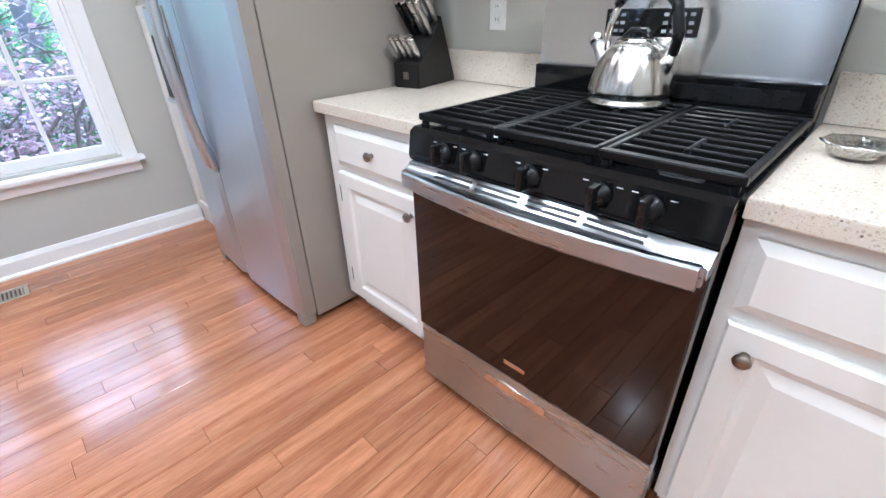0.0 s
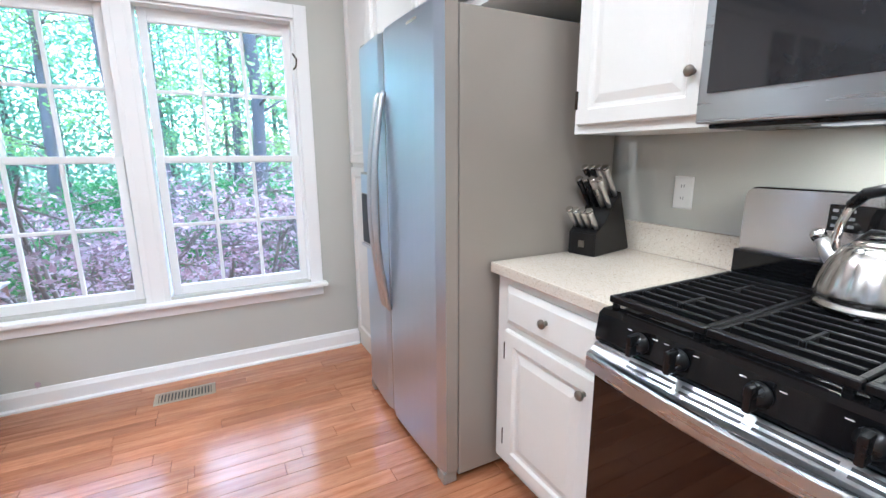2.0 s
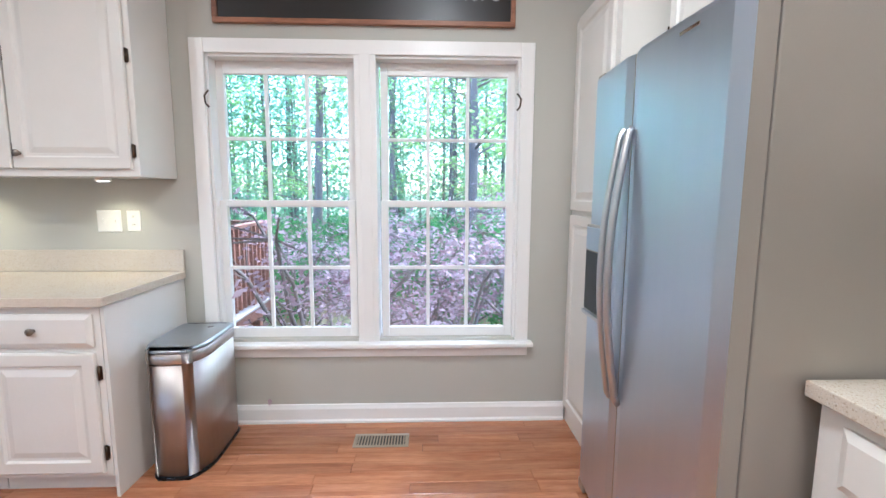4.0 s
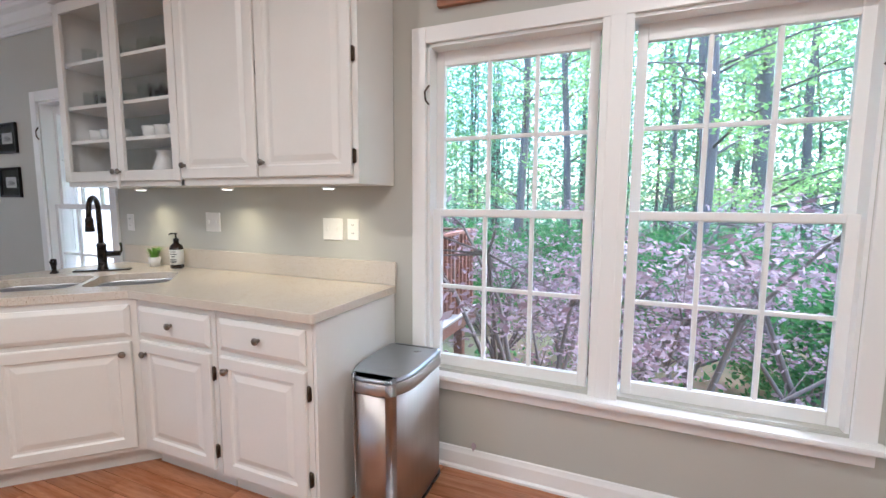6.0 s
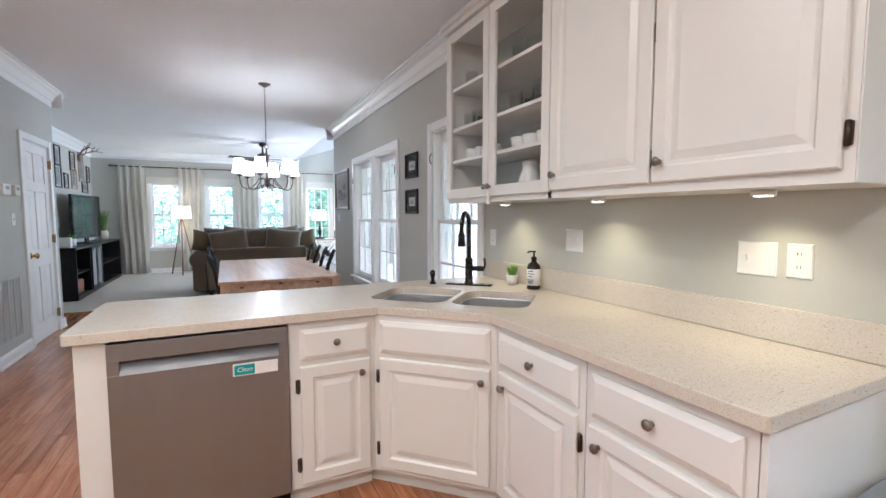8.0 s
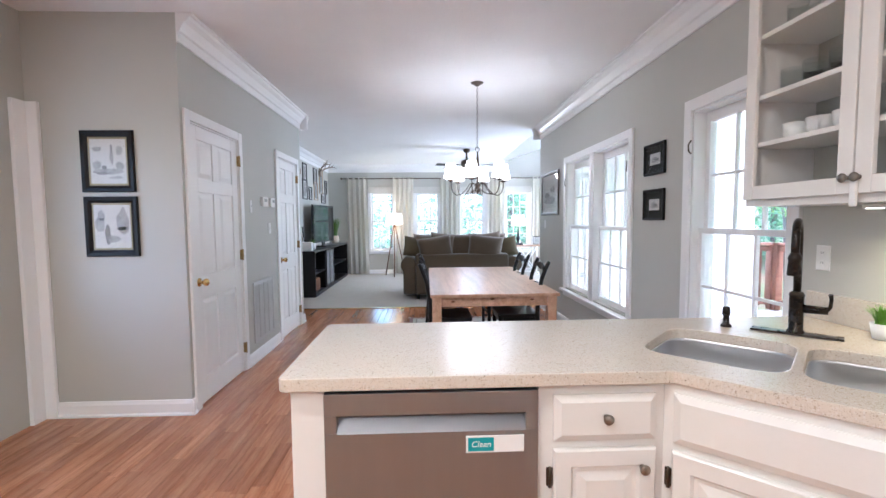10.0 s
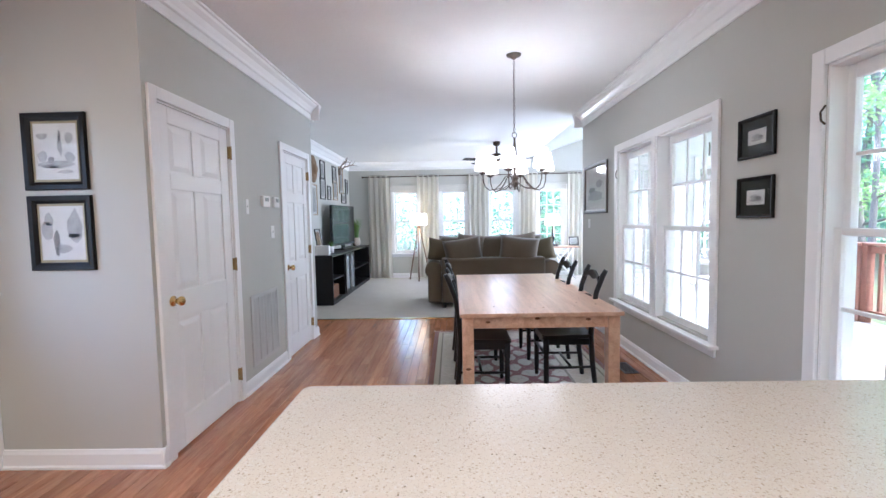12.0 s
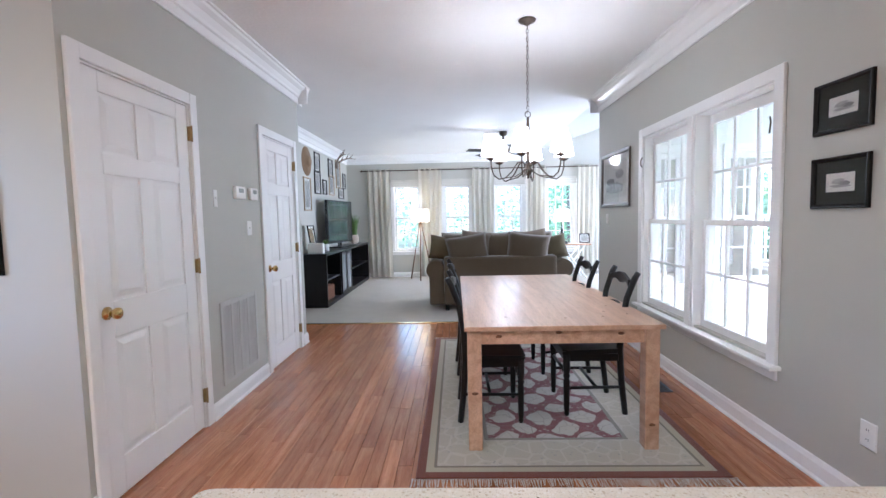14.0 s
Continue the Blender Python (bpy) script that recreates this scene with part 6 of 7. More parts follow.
n_ = lambda x, z: pose(x, PY, z, 0, 0, 180)
picture(n_(0.965, 1.80), 0.355, 0.42, 0.044, 0.014, PIC_BLACK, MAT_TAN, PRINT, "black-framed pencil drawing of a church tower",
        ((0.05, 0.95, 0.2, 0.34, 0), (0.54, 0.66, 0.42, 0.8, 0), (0.57, 0.63, 0.68, 0.9, 1), (0.06, 0.3, 0.3, 0.52, 0), (0.7, 0.94, 0.28, 0.5, 0), (0.1, 0.6, 0.2, 0.27, 1), (0.5, 0.9, 0.1, 0.17, 0), (0.05, 0.35, 0.72, 0.84, 0), (0.3, 0.45, 0.3, 0.42, 1), (0.72, 0.92, 0.62, 0.86, 0)), "drawings on the grey wall")
picture(n_(0.96, 1.352), 0.36, 0.415, 0.044, 0.014, PIC_BLACK, MAT_TAN, PRINT, "black-framed pencil drawing of a street corner",
        ((0.62, 0.97, 0.3, 0.95, 0), (0.02, 0.3, 0.35, 0.75, 0), (0.28, 0.45, 0.05, 0.55, 1), (0.3, 0.7, 0.1, 0.3, 0), (0.1, 0.3, 0.6, 0.9, 0), (0.6, 0.9, 0.4, 0.5, 1)), "drawings on the grey wall")
for z in (1.838, 1.483):
    picture(w_(-4.95, z), 0.31, 0.243, 0.02, 0.058, PIC_BLACK, MAT_GREEN, PRINT, "small black-framed print with a dark green mat",
            ((0.1, 0.9, 0.2, 0.4, 0), (0.2, 0.7, 0.35, 0.75, 0), (0.5, 0.85, 0.3, 0.6, 1)), "prints beside the window")
picture(w_(-7.865, 1.742), 0.86, 0.615, 0.045, 0.06, material("dark walnut frame", (0.045, 0.028, 0.018), 0.4, second=(0.08, 0.05, 0.03), scale=20), PAPER, PRINT, "large dark-framed landscape print with a white mat",
        ((0.05, 0.95, 0.1, 0.4, 0), (0.1, 0.5, 0.35, 0.55, 1), (0.5, 0.95, 0.5, 0.75, 0)), "")


def cloth_material(name, color, through_share):
    """Thin woven cloth that lets some daylight through."""
    m = material(name, color, 0.9, scale=4, bump=0.2, bump_scale=300)
    n, l = m.node_tree.nodes, m.node_tree.links
    tra, mx = n.new("ShaderNodeBsdfTranslucent"), n.new("ShaderNodeMixShader")
    tra.inputs["Color"].default_value = (*color, 1)
    mx.inputs[0].default_value = through_share
    l.new(n["Principled BSDF"].outputs[0], mx.inputs[1])
    l.new(tra.outputs[0], mx.inputs[2])
    l.new(mx.outputs[0], n["Material Output"].inputs["Surface"])
    return m


# ---- living room ----
def curtain(x0, x1, label, seed):
    r = random.Random(seed)
    bm = bmesh.new()
    n, levels = 44, (0.02, 0.5, 1.2, 1.9, 2.40, 2.475)
    ph = r.uniform(0, 6)
    rows = []
    for z in levels:
        row = []
        for i in range(n + 1):
            t = i / n
            amp = 0.028 if z < 2.3 else 0.018
            x = x0 + (x1 - x0) * t + 0.01 * math.sin(z * 1.3 + ph)
            row.append(bm.verts.new((x, SY + 0.10 + amp * math.sin(t * 26 + ph + 0.35 * math.sin(z * 1.7 + ph)) + 0.008 * math.sin(t * 61 + z), z)))
        rows.append(row)
    for a, b in zip(rows, rows[1:]):
        for i in range(n):
            bm.faces.new((a[i], a[i + 1], b[i + 1], b[i])).smooth = True
    bmesh.ops.solidify(bm, geom=bm.faces[:], thickness=0.003)
    return solid("curtain", bm, CURTAIN, label, "curtain", group="living room curtains")


CURTAIN = cloth_material("cream curtain cloth", (0.88, 0.86, 0.80), 0.6)
for k, (a, b) in enumerate(((0.78, 0.25), (-0.38, -0.90), (-1.60, -2.10), (-2.80, -3.25), (-3.97, -4.43))):
    curtain(a, b, "cream floor-length curtain panel on a dark rod", k)
rodt = thing("curtain_rod", "dark metal curtain rod over the windows", "curtain rod", pose(-1.79, SY + 0.10, 2.445))
bm = bmesh.new()
rod(bm, (-2.68, 0, 0), (2.68, 0, 0), 0.012, seg=10)
part("rod", bm, BRONZE, rodt)
for x in (-2.70, 2.70):
    bm = bmesh.new()
    bmesh.ops.create_uvsphere(bm, u_segments=12, v_segments=8, radius=0.025, matrix=pose(x, 0, 0))
    part("finial", bm, BRONZE, rodt)
for x in (-2.6, -0.9, 0.9, 2.6):
    part("bracket", boxes((x - 0.008, x + 0.008, -0.098, 0.0, -0.012, -0.002)), BRONZE, rodt)
SHADE_CLOTH = material("ivory window shade", (0.62, 0.60, 0.55), 0.85)
for a, b in LIVING:
    sh = thing("window_shade", "ivory roman shade drawn up at the window head", "blind", pose((a + b) / 2, SY, 0, 0, 0, 180), "living room shades")
    for k in range(3):
        part("fold", boxes((-(a - b) / 2 + 0.02, (a - b) / 2 - 0.02, -0.045 + 0.006 * k, -0.022, 2.08 + 0.05 * k, 2.135 + 0.05 * k), bevel=0.008), SHADE_CLOTH, sh)

SOFA = material("olive brown upholstery", (0.105, 0.078, 0.048), 0.92, second=(0.085, 0.062, 0.038), scale=5, bump=0.4, bump_scale=260, sheen=0.3)
sofa = thing("sofa", "olive brown upholstered sofa with loose cushions", "sofa", pose(-1.83, -9.13, 0, 0, 0, 180))


def pillow_mesh(w, h, t, n=10):
    bm = bmesh.new()
    grid = {}
    for s in (-1, 1):
        for i in range(n + 1):
            for j in range(n + 1):
                u, v = -1 + 2 * i / n, -1 + 2 * j / n
                rim = max(abs(u), abs(v)) > 0.999
                if s == 1 and rim:
                    grid[s, i, j] = grid[-1, i, j]
                    continue
                puff = t / 2 * (max(0, 1 - u * u) * max(0, 1 - v * v)) ** 0.42
                pinch = 1 - 0.07 * (1 - v * v) * abs(u) - 0.07 * (1 - u * u) * abs(v)
                grid[s, i, j] = bm.verts.new((u * w / 2 * pinch, s * puff, v * h / 2 * pinch))
    for s in (-1, 1):
        for i in range(n):
            for j in range(n):
                q = (grid[s, i, j], grid[s, i + 1, j], grid[s, i + 1, j + 1], grid[s, i, j + 1])
                bm.faces.new(q if s < 0 else q[::-1]).smooth = True
    return bm


# local x to the west, local y to the south: the back stands at y 0
part("base", boxes((-0.80, 0.80, 0.03, 0.92, 0.09, 0.40), bevel=0.03, seg=3), SOFA, sofa)
part("back", boxes((-0.80, 0.82, 0.0, 0.24, 0.085, 0.79), bevel=0.04, seg=3), SOFA, sofa)
for s in (-1, 1):
    bm = boxes((s * 0.80, s * 1.02, 0.05, 0.98, 0.085, 0.56), bevel=0.04, seg=3)
    rod(bm, (s * 0.93, 0.04, 0.60), (s * 0.93, 0.99, 0.60), 0.13, seg=20)
    part("arm", bm, SOFA, sofa)
for x in (-0.54, 0.0, 0.54):
    part("seat_cushion", boxes((x - 0.265, x + 0.265, 0.25, 0.96, 0.401, 0.55), bevel=0.04, seg=3), SOFA, sofa)
    part("back_cushion", pillow_mesh(0.60, 0.56, 0.24), SOFA, sofa, m=pose(x, 0.33, 0.86, -12, 0, 2))
for x in (-0.76, 0.78):
    for y in (0.06, 0.85):
        part("foot", boxes((x - 0.03, x + 0.03, y - 0.03, y + 0.03, 0.0085, 0.088), bevel=0.005), BLACK_WOOD, sofa)
PIL = material("olive pillow cloth", (0.12, 0.095, 0.052), 0.92, second=(0.095, 0.072, 0.04), bump=0.4, bump_scale=240)
PIL2 = material("taupe pillow cloth", (0.20, 0.16, 0.12), 0.92, second=(0.16, 0.125, 0.09), bump=0.4, bump_scale=240)
for x, y, z, rx, ry, rz, w, mat in ((-0.45, 0.13, 0.86, -8, -8, 8, 0.62, SOFA), (0.42, 0.12, 0.87, -8, 7, -6, 0.62, SOFA), (-0.80, 0.30, 0.90, -10, 10, 20, 0.46, PIL), (0.80, 0.32, 0.88, -12, -12, -15, 0.46, PIL), (-0.33, 0.24, 0.98, -15, 8, 4, 0.44, PIL2), (0.52, 0.26, 0.98, -15, -8, 4, 0.44, PIL2)):
    tagged(new("throw_pillow", mesh_of("throw_pillow", pillow_mesh(w, w * 0.78, 0.2), mat)), "soft brown throw pillow on the sofa", "pillow", "pillows on the sofa").matrix_basis = pose(-1.83, -9.13, 0, 0, 0, 180) @ pose(x, y, z, rx, ry, rz)
bm = bmesh.new()
rows = []
for i in range(9):
    row = []
    for j in range(13):
        a = radians(-75 + 205 * j / 12)
        row.append(bm.verts.new((-0.93 - 0.146 * math.sin(a), 0.42 + 0.06 * i + 0.01 * math.sin(j), 0.60 + 0.146 * math.cos(a) - (0.12 if j in (12,) else 0) + 0.004 * math.sin(i * 2.1 + j))))
    rows.append(row)
for a, b in zip(rows, rows[1:]):
    for j in range(12):
        bm.faces.new((a[j], a[j + 1], b[j + 1], b[j])).smooth = True
bmesh.ops.solidify(bm, geom=bm.faces[:], thickness=-0.008)
solid("throw_blanket", bm, material("cream knitted throw", (0.60, 0.56, 0.48), 0.95, bump=0.6, bump_scale=150), "cream throw blanket over the sofa's arm", "blanket", pose(-1.83, -9.13, 0, 0, 0, 180))

# console with television
cn = thing("media_console", "long black media console with open shelves and glass doors", "console", pose(0.77, -9.48, 0, 0, 0, -90))
CW, CH_ = 3.25, 0.84
part("tabletop", boxes((0, CW, 0, 0.40, CH_ - 0.035, CH_), bevel=0.003, seg=1), BLACK_WOOD, cn)
part("plinth", boxes((0, CW, 0.002, 0.399, 0.009, 0.07), bevel=0.003, seg=1), BLACK_WOOD, cn)
for x in (0.0, 0.80, 1.55, CW - 0.03):
    part("upright", boxes((x, x + 0.03, 0.001, 0.399, 0.07, CH_ - 0.035), bevel=0.003, seg=1), BLACK_WOOD, cn)
for x0, x1 in ((0.03, 0.80), (1.58, CW - 0.03)):
    part("shelf", boxes((x0, x1, 0.02, 0.39, 0.41, 0.435), bevel=0.003, seg=1), BLACK_WOOD, cn)
part("back_panel", boxes((0.03, CW - 0.03, 0.385, 0.398, 0.071, CH_ - 0.036)), BLACK_WOOD, cn)
for x0, x1 in ((0.835, 1.185), (1.195, 1.545)):
    d = part("door", boxes((x0, x0 + 0.05, -0.018, 0, 0.075, CH_ - 0.04), (x1 - 0.05, x1, -0.018, 0, 0.075, CH_ - 0.04), (x0 + 0.05, x1 - 0.05, -0.0175, 0, 0.075, 0.13), (x0 + 0.05, x1 - 0.05, -0.0175, 0, CH_ - 0.095, CH_ - 0.04), bevel=0.002, seg=1), BLACK_WOOD, cn)
    part("pane", boxes((x0 + 0.045, x1 - 0.045, -0.01, -0.006, 0.125, CH_ - 0.09)), material("grey glass", (0.25, 0.26, 0.27), 0.1), d)
cm = pose(0.77, -9.48, 0, 0, 0, -90)
WICKER = material("brown wicker", (0.22, 0.10, 0.05), 0.8, second=(0.12, 0.05, 0.025), scale=40, bump=0.8, bump_scale=90)
solid("wicker_basket", boxes((0.12, 0.62, 0.06, 0.34, 0.0705, 0.30), bevel=0.03), WICKER, "brown wicker basket in the console", "basket", cm)
solid("books", boxes((1.65, 1.70, 0.06, 0.3, 0.0705, 0.30), (1.71, 1.75, 0.06, 0.28, 0.0705, 0.28), (1.76, 1.82, 0.06, 0.29, 0.0705, 0.31), bevel=0.003), material("dark red book cloth", (0.10, 0.03, 0.03), 0.8), "row of dark books in the console", "books", cm)
solid("white_bowl", boxes((1.80, 1.98, 0.10, 0.26, 0.4355, 0.50), bevel=0.03), CHINA, "white bowl on a console shelf", "bowl", cm)
tv = thing("television", "black flat-screen television, switched off", "television", pose(1.06, -10.62, CH_, 0, 0, -97))
part("screen_body", boxes((0, 1.22, 0, 0.05, 0.09, 0.88), bevel=0.008), BLACK_PLASTIC, tv)
part("screen", boxes((0.03, 1.19, -0.003, -0.0005, 0.13, 0.85)), material("dark glossy screen", (0.01, 0.011, 0.013), 0.08), tv)
part("neck", boxes((0.54, 0.68, 0.02, 0.045, 0.015, 0.095)), BLACK_PLASTIC, tv)
part("foot", boxes((0.35, 0.87, -0.10, 0.14, 0.0005, 0.016), bevel=0.006), BLACK_PLASTIC, tv)
GRASS = material("dark green grass leaves", (0.07, 0.14, 0.02), 0.55, second=(0.13, 0.22, 0.04), scale=20, amount=0.8)
grass_plant("potted_grass", "tall green grass plant in a pale pot", pose(0.98, -12.3, CH_), [(0, 0.0005), (0.07, 0.0005), (0.10, 0.09), (0.08, 0.19), (0.07, 0.19), (0.06, 0.17), (0, 0.17)], 0.55, 0.16, 260, GRASS, material("pale stoneware", (0.50, 0.42, 0.33), 0.6), 0.006)
grass_plant("small_succulent", "small green succulent in a white pot", pose(0.96, -10.12, CH_), [(0, 0.0005), (0.05, 0.0005), (0.055, 0.12), (0.05, 0.12), (0.045, 0.105), (0, 0.105)], 0.12, 0.06, 50, GRASS, POT, 0.008)
solid("photo_box", boxes((0.10, 0.20, 0.08, 0.32, CH_ + 0.0005, CH_ + 0.16), bevel=0.01), POT, "white box planter on the console", "planter", cm)
picture(pose(1.12, -9.9, CH_ + 0.22, -8, 0, -90), 0.30, 0.44, 0.02, 0.03, PIC_BLACK, PAPER, material("amber photograph", (0.35, 0.20, 0.08), 0.6, second=(0.10, 0.07, 0.05), scale=6, amount=1), "standing photograph on the console")

# gallery wall
g_ = lambda y, z: pose(LE, y, z, 0, 0, -90)
OAKF = material("pale wood frame", (0.40, 0.30, 0.19), 0.5, second=(0.30, 0.21, 0.12), scale=20)
ART = material("muted print", (0.52, 0.51, 0.47), 0.8, second=(0.30, 0.30, 0.28), scale=9, amount=0.9)
for y, z, w, h, fm_ in ((-10.78, 2.39, 0.30, 0.36, PIC_BLACK), (-10.77, 2.04, 0.34, 0.42, PIC_BLACK), (-11.20, 1.98, 0.24, 0.28, PIC_BLACK), (-11.63, 2.38, 0.30, 0.36, PIC_BLACK), (-11.68, 2.05, 0.34, 0.40, OAKF), (-12.2, 2.32, 0.34, 0.60, OAKF), (-12.68, 2.21, 0.22, 0.34, PIC_BLACK), (-12.4, 1.93, 0.42, 0.24, PIC_BLACK), (-10.2, 1.80, 0.36, 0.56, OAKF)):
    picture(g_(y, z), w, h, 0.022, 0.04, fm_, PAPER, ART, "framed print on the gallery wall", ((0.2, 0.8, 0.3, 0.7, 0),), "frames on the gallery wall")
bm = bmesh.new()
lathe(bm, [(0, 0.07), (0.06, 0.07), (0.09, 0.05), (0.10, 0.015), (0.24, 0.005), (0.245, 0.0), (0, 0.0)], 30, (0, 0, 0), FRONT)
solid("straw_hat", bm, material("brown straw", (0.22, 0.14, 0.075), 0.85, second=(0.13, 0.08, 0.04), scale=30, bump=0.7, bump_scale=120), "brown woven straw hat hung on the wall", "hat", g_(-10.24, 2.35))
an = thing("antlers", "mounted grey-brown antlers on the wall", "antlers", g_(-12.05, 2.50))
BONE = material("antler", (0.24, 0.19, 0.14), 0.6, second=(0.14, 0.10, 0.07), scale=20)
part("skull_plate", boxes((-0.06, 0.06, -0.06, 0, -0.08, 0.06), bevel=0.02), BONE, an)
for s in (-1, 1):
    bm = bmesh.new()
    tube(bm, [(s * 0.04, -0.04, 0.04), (s * 0.16, -0.12, 0.12), (s * 0.28, -0.24, 0.17), (s * 0.34, -0.36, 0.15)], [0.018, 0.016, 0.012, 0.004], 8)
    for a, b in (((s * 0.12, -0.1, 0.10), (s * 0.12, -0.16, 0.24)), ((s * 0.22, -0.18, 0.155), (s * 0.23, -0.25, 0.27)), ((s * 0.28, -0.24, 0.17), (s * 0.36, -0.3, 0.26))):
        rod(bm, a, b, 0.011, 0.003, 7)
    part("antler", bm, BONE, an)

# lamps
LAMPSHADE = material("lit cream lampshade", (1.0, 0.80, 0.52), 0.8, emit=LAMP_GLOWS)
fl = thing("floor_lamp", "wooden tripod floor lamp with a lit cream shade", "lamp", pose(-0.44, -12.5, 0))
for k in range(3):
    a = radians(90 + 120 * k)
    bm = bmesh.new()
    rod(bm, (0.28 * math.cos(a), 0.28 * math.sin(a), 0.0085), (0.02 * math.cos(a), 0.02 * math.sin(a), 1.25), 0.014, 0.012, 8)
    part("leg", bm, wood_material("tripod wood", (0.12, 0.06, 0.03), (0.22, 0.12, 0.07), 0.5) if k == 0 else fl.children[0].data.materials[0], fl)
bm = bmesh.new()
lathe(bm, [(0, 1.23), (0.035, 1.23), (0.035, 1.26), (0.012, 1.265), (0.012, 1.36), (0, 1.36)], 12)
part("stem", bm, BRONZE, fl)
bm = bmesh.new()
lathe(bm, [(0.20, 1.28), (0.198, 1.28), (0.18, 1.55), (0.182, 1.55), (0.20, 1.28)], 28)
part("shade", bm, LAMPSHADE, fl)
point_lamp("floor_lamp_bulb", (-0.44, -12.5, 1.42), LAMP_W, (1, 0.85, 0.65), 0.05)
st = thing("side_table", "small table with white crossed legs and a wooden top", "table", pose(-3.72, -12.5, 0))
part("tabletop", boxes((-0.36, 0.36, -0.25, 0.25, 0.715, 0.745), bevel=0.004), PINE, st)
for sy in (-0.2, 0.2):
    for s in (-1, 1):
        bm = bmesh.new()
        rod(bm, (s * 0.27, sy, 0.009), (-s * 0.24, sy, 0.714), 0.016, seg=8)
        part("leg", bm, WHITE, st)
tl = thing("table_lamp", "dark turned table lamp with a lit cream shade", "lamp", pose(-3.52, -12.5, 0.7455))
bm = bmesh.new()
lathe(bm, [(0, 0.0005), (0.08, 0.0005), (0.08, 0.02), (0.03, 0.035), (0.02, 0.09), (0.045, 0.14), (0.05, 0.19), (0.02, 0.25), (0.03, 0.28), (0.015, 0.32), (0.01, 0.48), (0, 0.48)], 18)
part("base", bm, BLACK_WOOD, tl)
bm = bmesh.new()
lathe(bm, [(0.175, 0.48), (0.173, 0.48), (0.145, 0.74), (0.147, 0.74), (0.175, 0.48)], 28)
part("shade", bm, LAMPSHADE, tl)
point_lamp("table_lamp_bulb", (-3.52, -12.5, 1.36), LAMP_W, (1, 0.85, 0.65), 0.05)
solid("books", boxes((-0.1, 0.12, -0.16, 0.0, 0.0005, 0.03), (-0.09, 0.10, -0.15, -0.01, 0.0305, 0.055), bevel=0.003), material("dark book covers", (0.06, 0.05, 0.05), 0.7), "two dark books stacked on the side table", "books", pose(-3.5, -12.3, 0.7455))
picture(pose(-3.98, -12.42, 0.855, -10, 0, 180), 0.22, 0.20, 0.02, 0.015, PIC_BLACK, PAPER, ART, "small framed photograph on the side table")
# ceiling fan
fan = thing("ceiling_fan", "dark bronze ceiling fan with five blades, still", "ceiling fan", pose(-2.05, -10.5, 0, 0, 0, 20))
bm = bmesh.new()
lathe(bm, [(0, 2.42), (0.05, 2.42), (0.10, 2.45), (0.12, 2.50), (0.11, 2.56), (0.05, 2.59), (0.018, 2.60), (0.018, 2.72), (0.06, 2.74), (0.07, 2.799), (0, 2.7995)], 24)
part("motor", bm, BR, fan)
bm = bmesh.new()
lathe(bm, [(0, 2.33), (0.06, 2.34), (0.10, 2.38), (0.10, 2.415), (0, 2.418)], 24)
part("light_bowl", bm, material("lit frosted bowl", (1.0, 0.88, 0.7), 0.6, emit=0.6), fan)
for k in range(5):
    bm = boxes((0.18, 0.66, -0.065, 0.065, -0.004, 0.004), (0.08, 0.20, -0.015, 0.015, -0.0045, 0.0045), bevel=0.003)
    part("blade", bm, BLACK_WOOD, fan, m=pose(0, 0, 2.47, 0, 0, 72 * k) @ pose(0, 0, 0, 10, 0, 0))
point_lamp("fan_lamp", (-2.05, -10.5, 2.27), FAN_W, (1, 0.93, 0.84), 0.08)

# kitchen recessed lights
for k, (x, y) in enumerate(CANS):
    rl = thing("recessed_light", "round recessed ceiling light, lit", "light", pose(x, y, CZ), "recessed ceiling lights")
    bm = bmesh.new()
    lathe(bm, [(0.068, -0.001), (0.085, -0.001), (0.085, -0.006), (0.070, -0.008), (0.068, -0.001)], 24)
    part("ring", bm, WHITE, rl)
    bm = bmesh.new()
    lathe(bm, [(0, -0.0025), (0.068, -0.0025), (0.068, -0.001), (0, -0.001)], 24)
    part("lens", bm, material("lit lens", (1.0, 0.92, 0.8), 0.5, emit=2.0) if k == 0 else rl_mat, rl)
    rl_mat = bpy.data.materials["lit lens"]
    lamp = area_lamp("can_lamp", (x, y, CZ - 0.012), (x, y, 0), 0.13, 0.13, CAN_W, (1, 0.85, 0.64))
    lamp.data.shape = "DISK"


# ---- outside ----
SOIL = material("leaf-strewn soil", (0.17, 0.085, 0.06), 0.95, second=(0.07, 0.13, 0.04), scale=0.55, amount=1.0, bump=0.6, bump_scale=14)
structure("ground", boxes((-900, 900, -900, 900, -1.5, -1.3)), SOIL, "red-brown leaf litter with patches of grass", "ground")
structure("foundation", boxes((WX - 0.15, EK + 0.15, SY - 0.15, NY + 0.15, -1.3, -0.13), (LW - 0.15, WX - 0.16, SY - 0.15, WE + 0.15, -1.3, -0.13)), SIDING, "pale foundation wall of the house", "foundation")
structure("roof", boxes((LW - 0.4, EK + 0.5, SY - 0.4, NY + 0.5, 4.1, 4.3), (WX - 0.16, EK + 0.3, WE, NY + 0.3, CZ + 0.13, CZ + 0.2)), SIDING, "plain roof of the house", "roof")
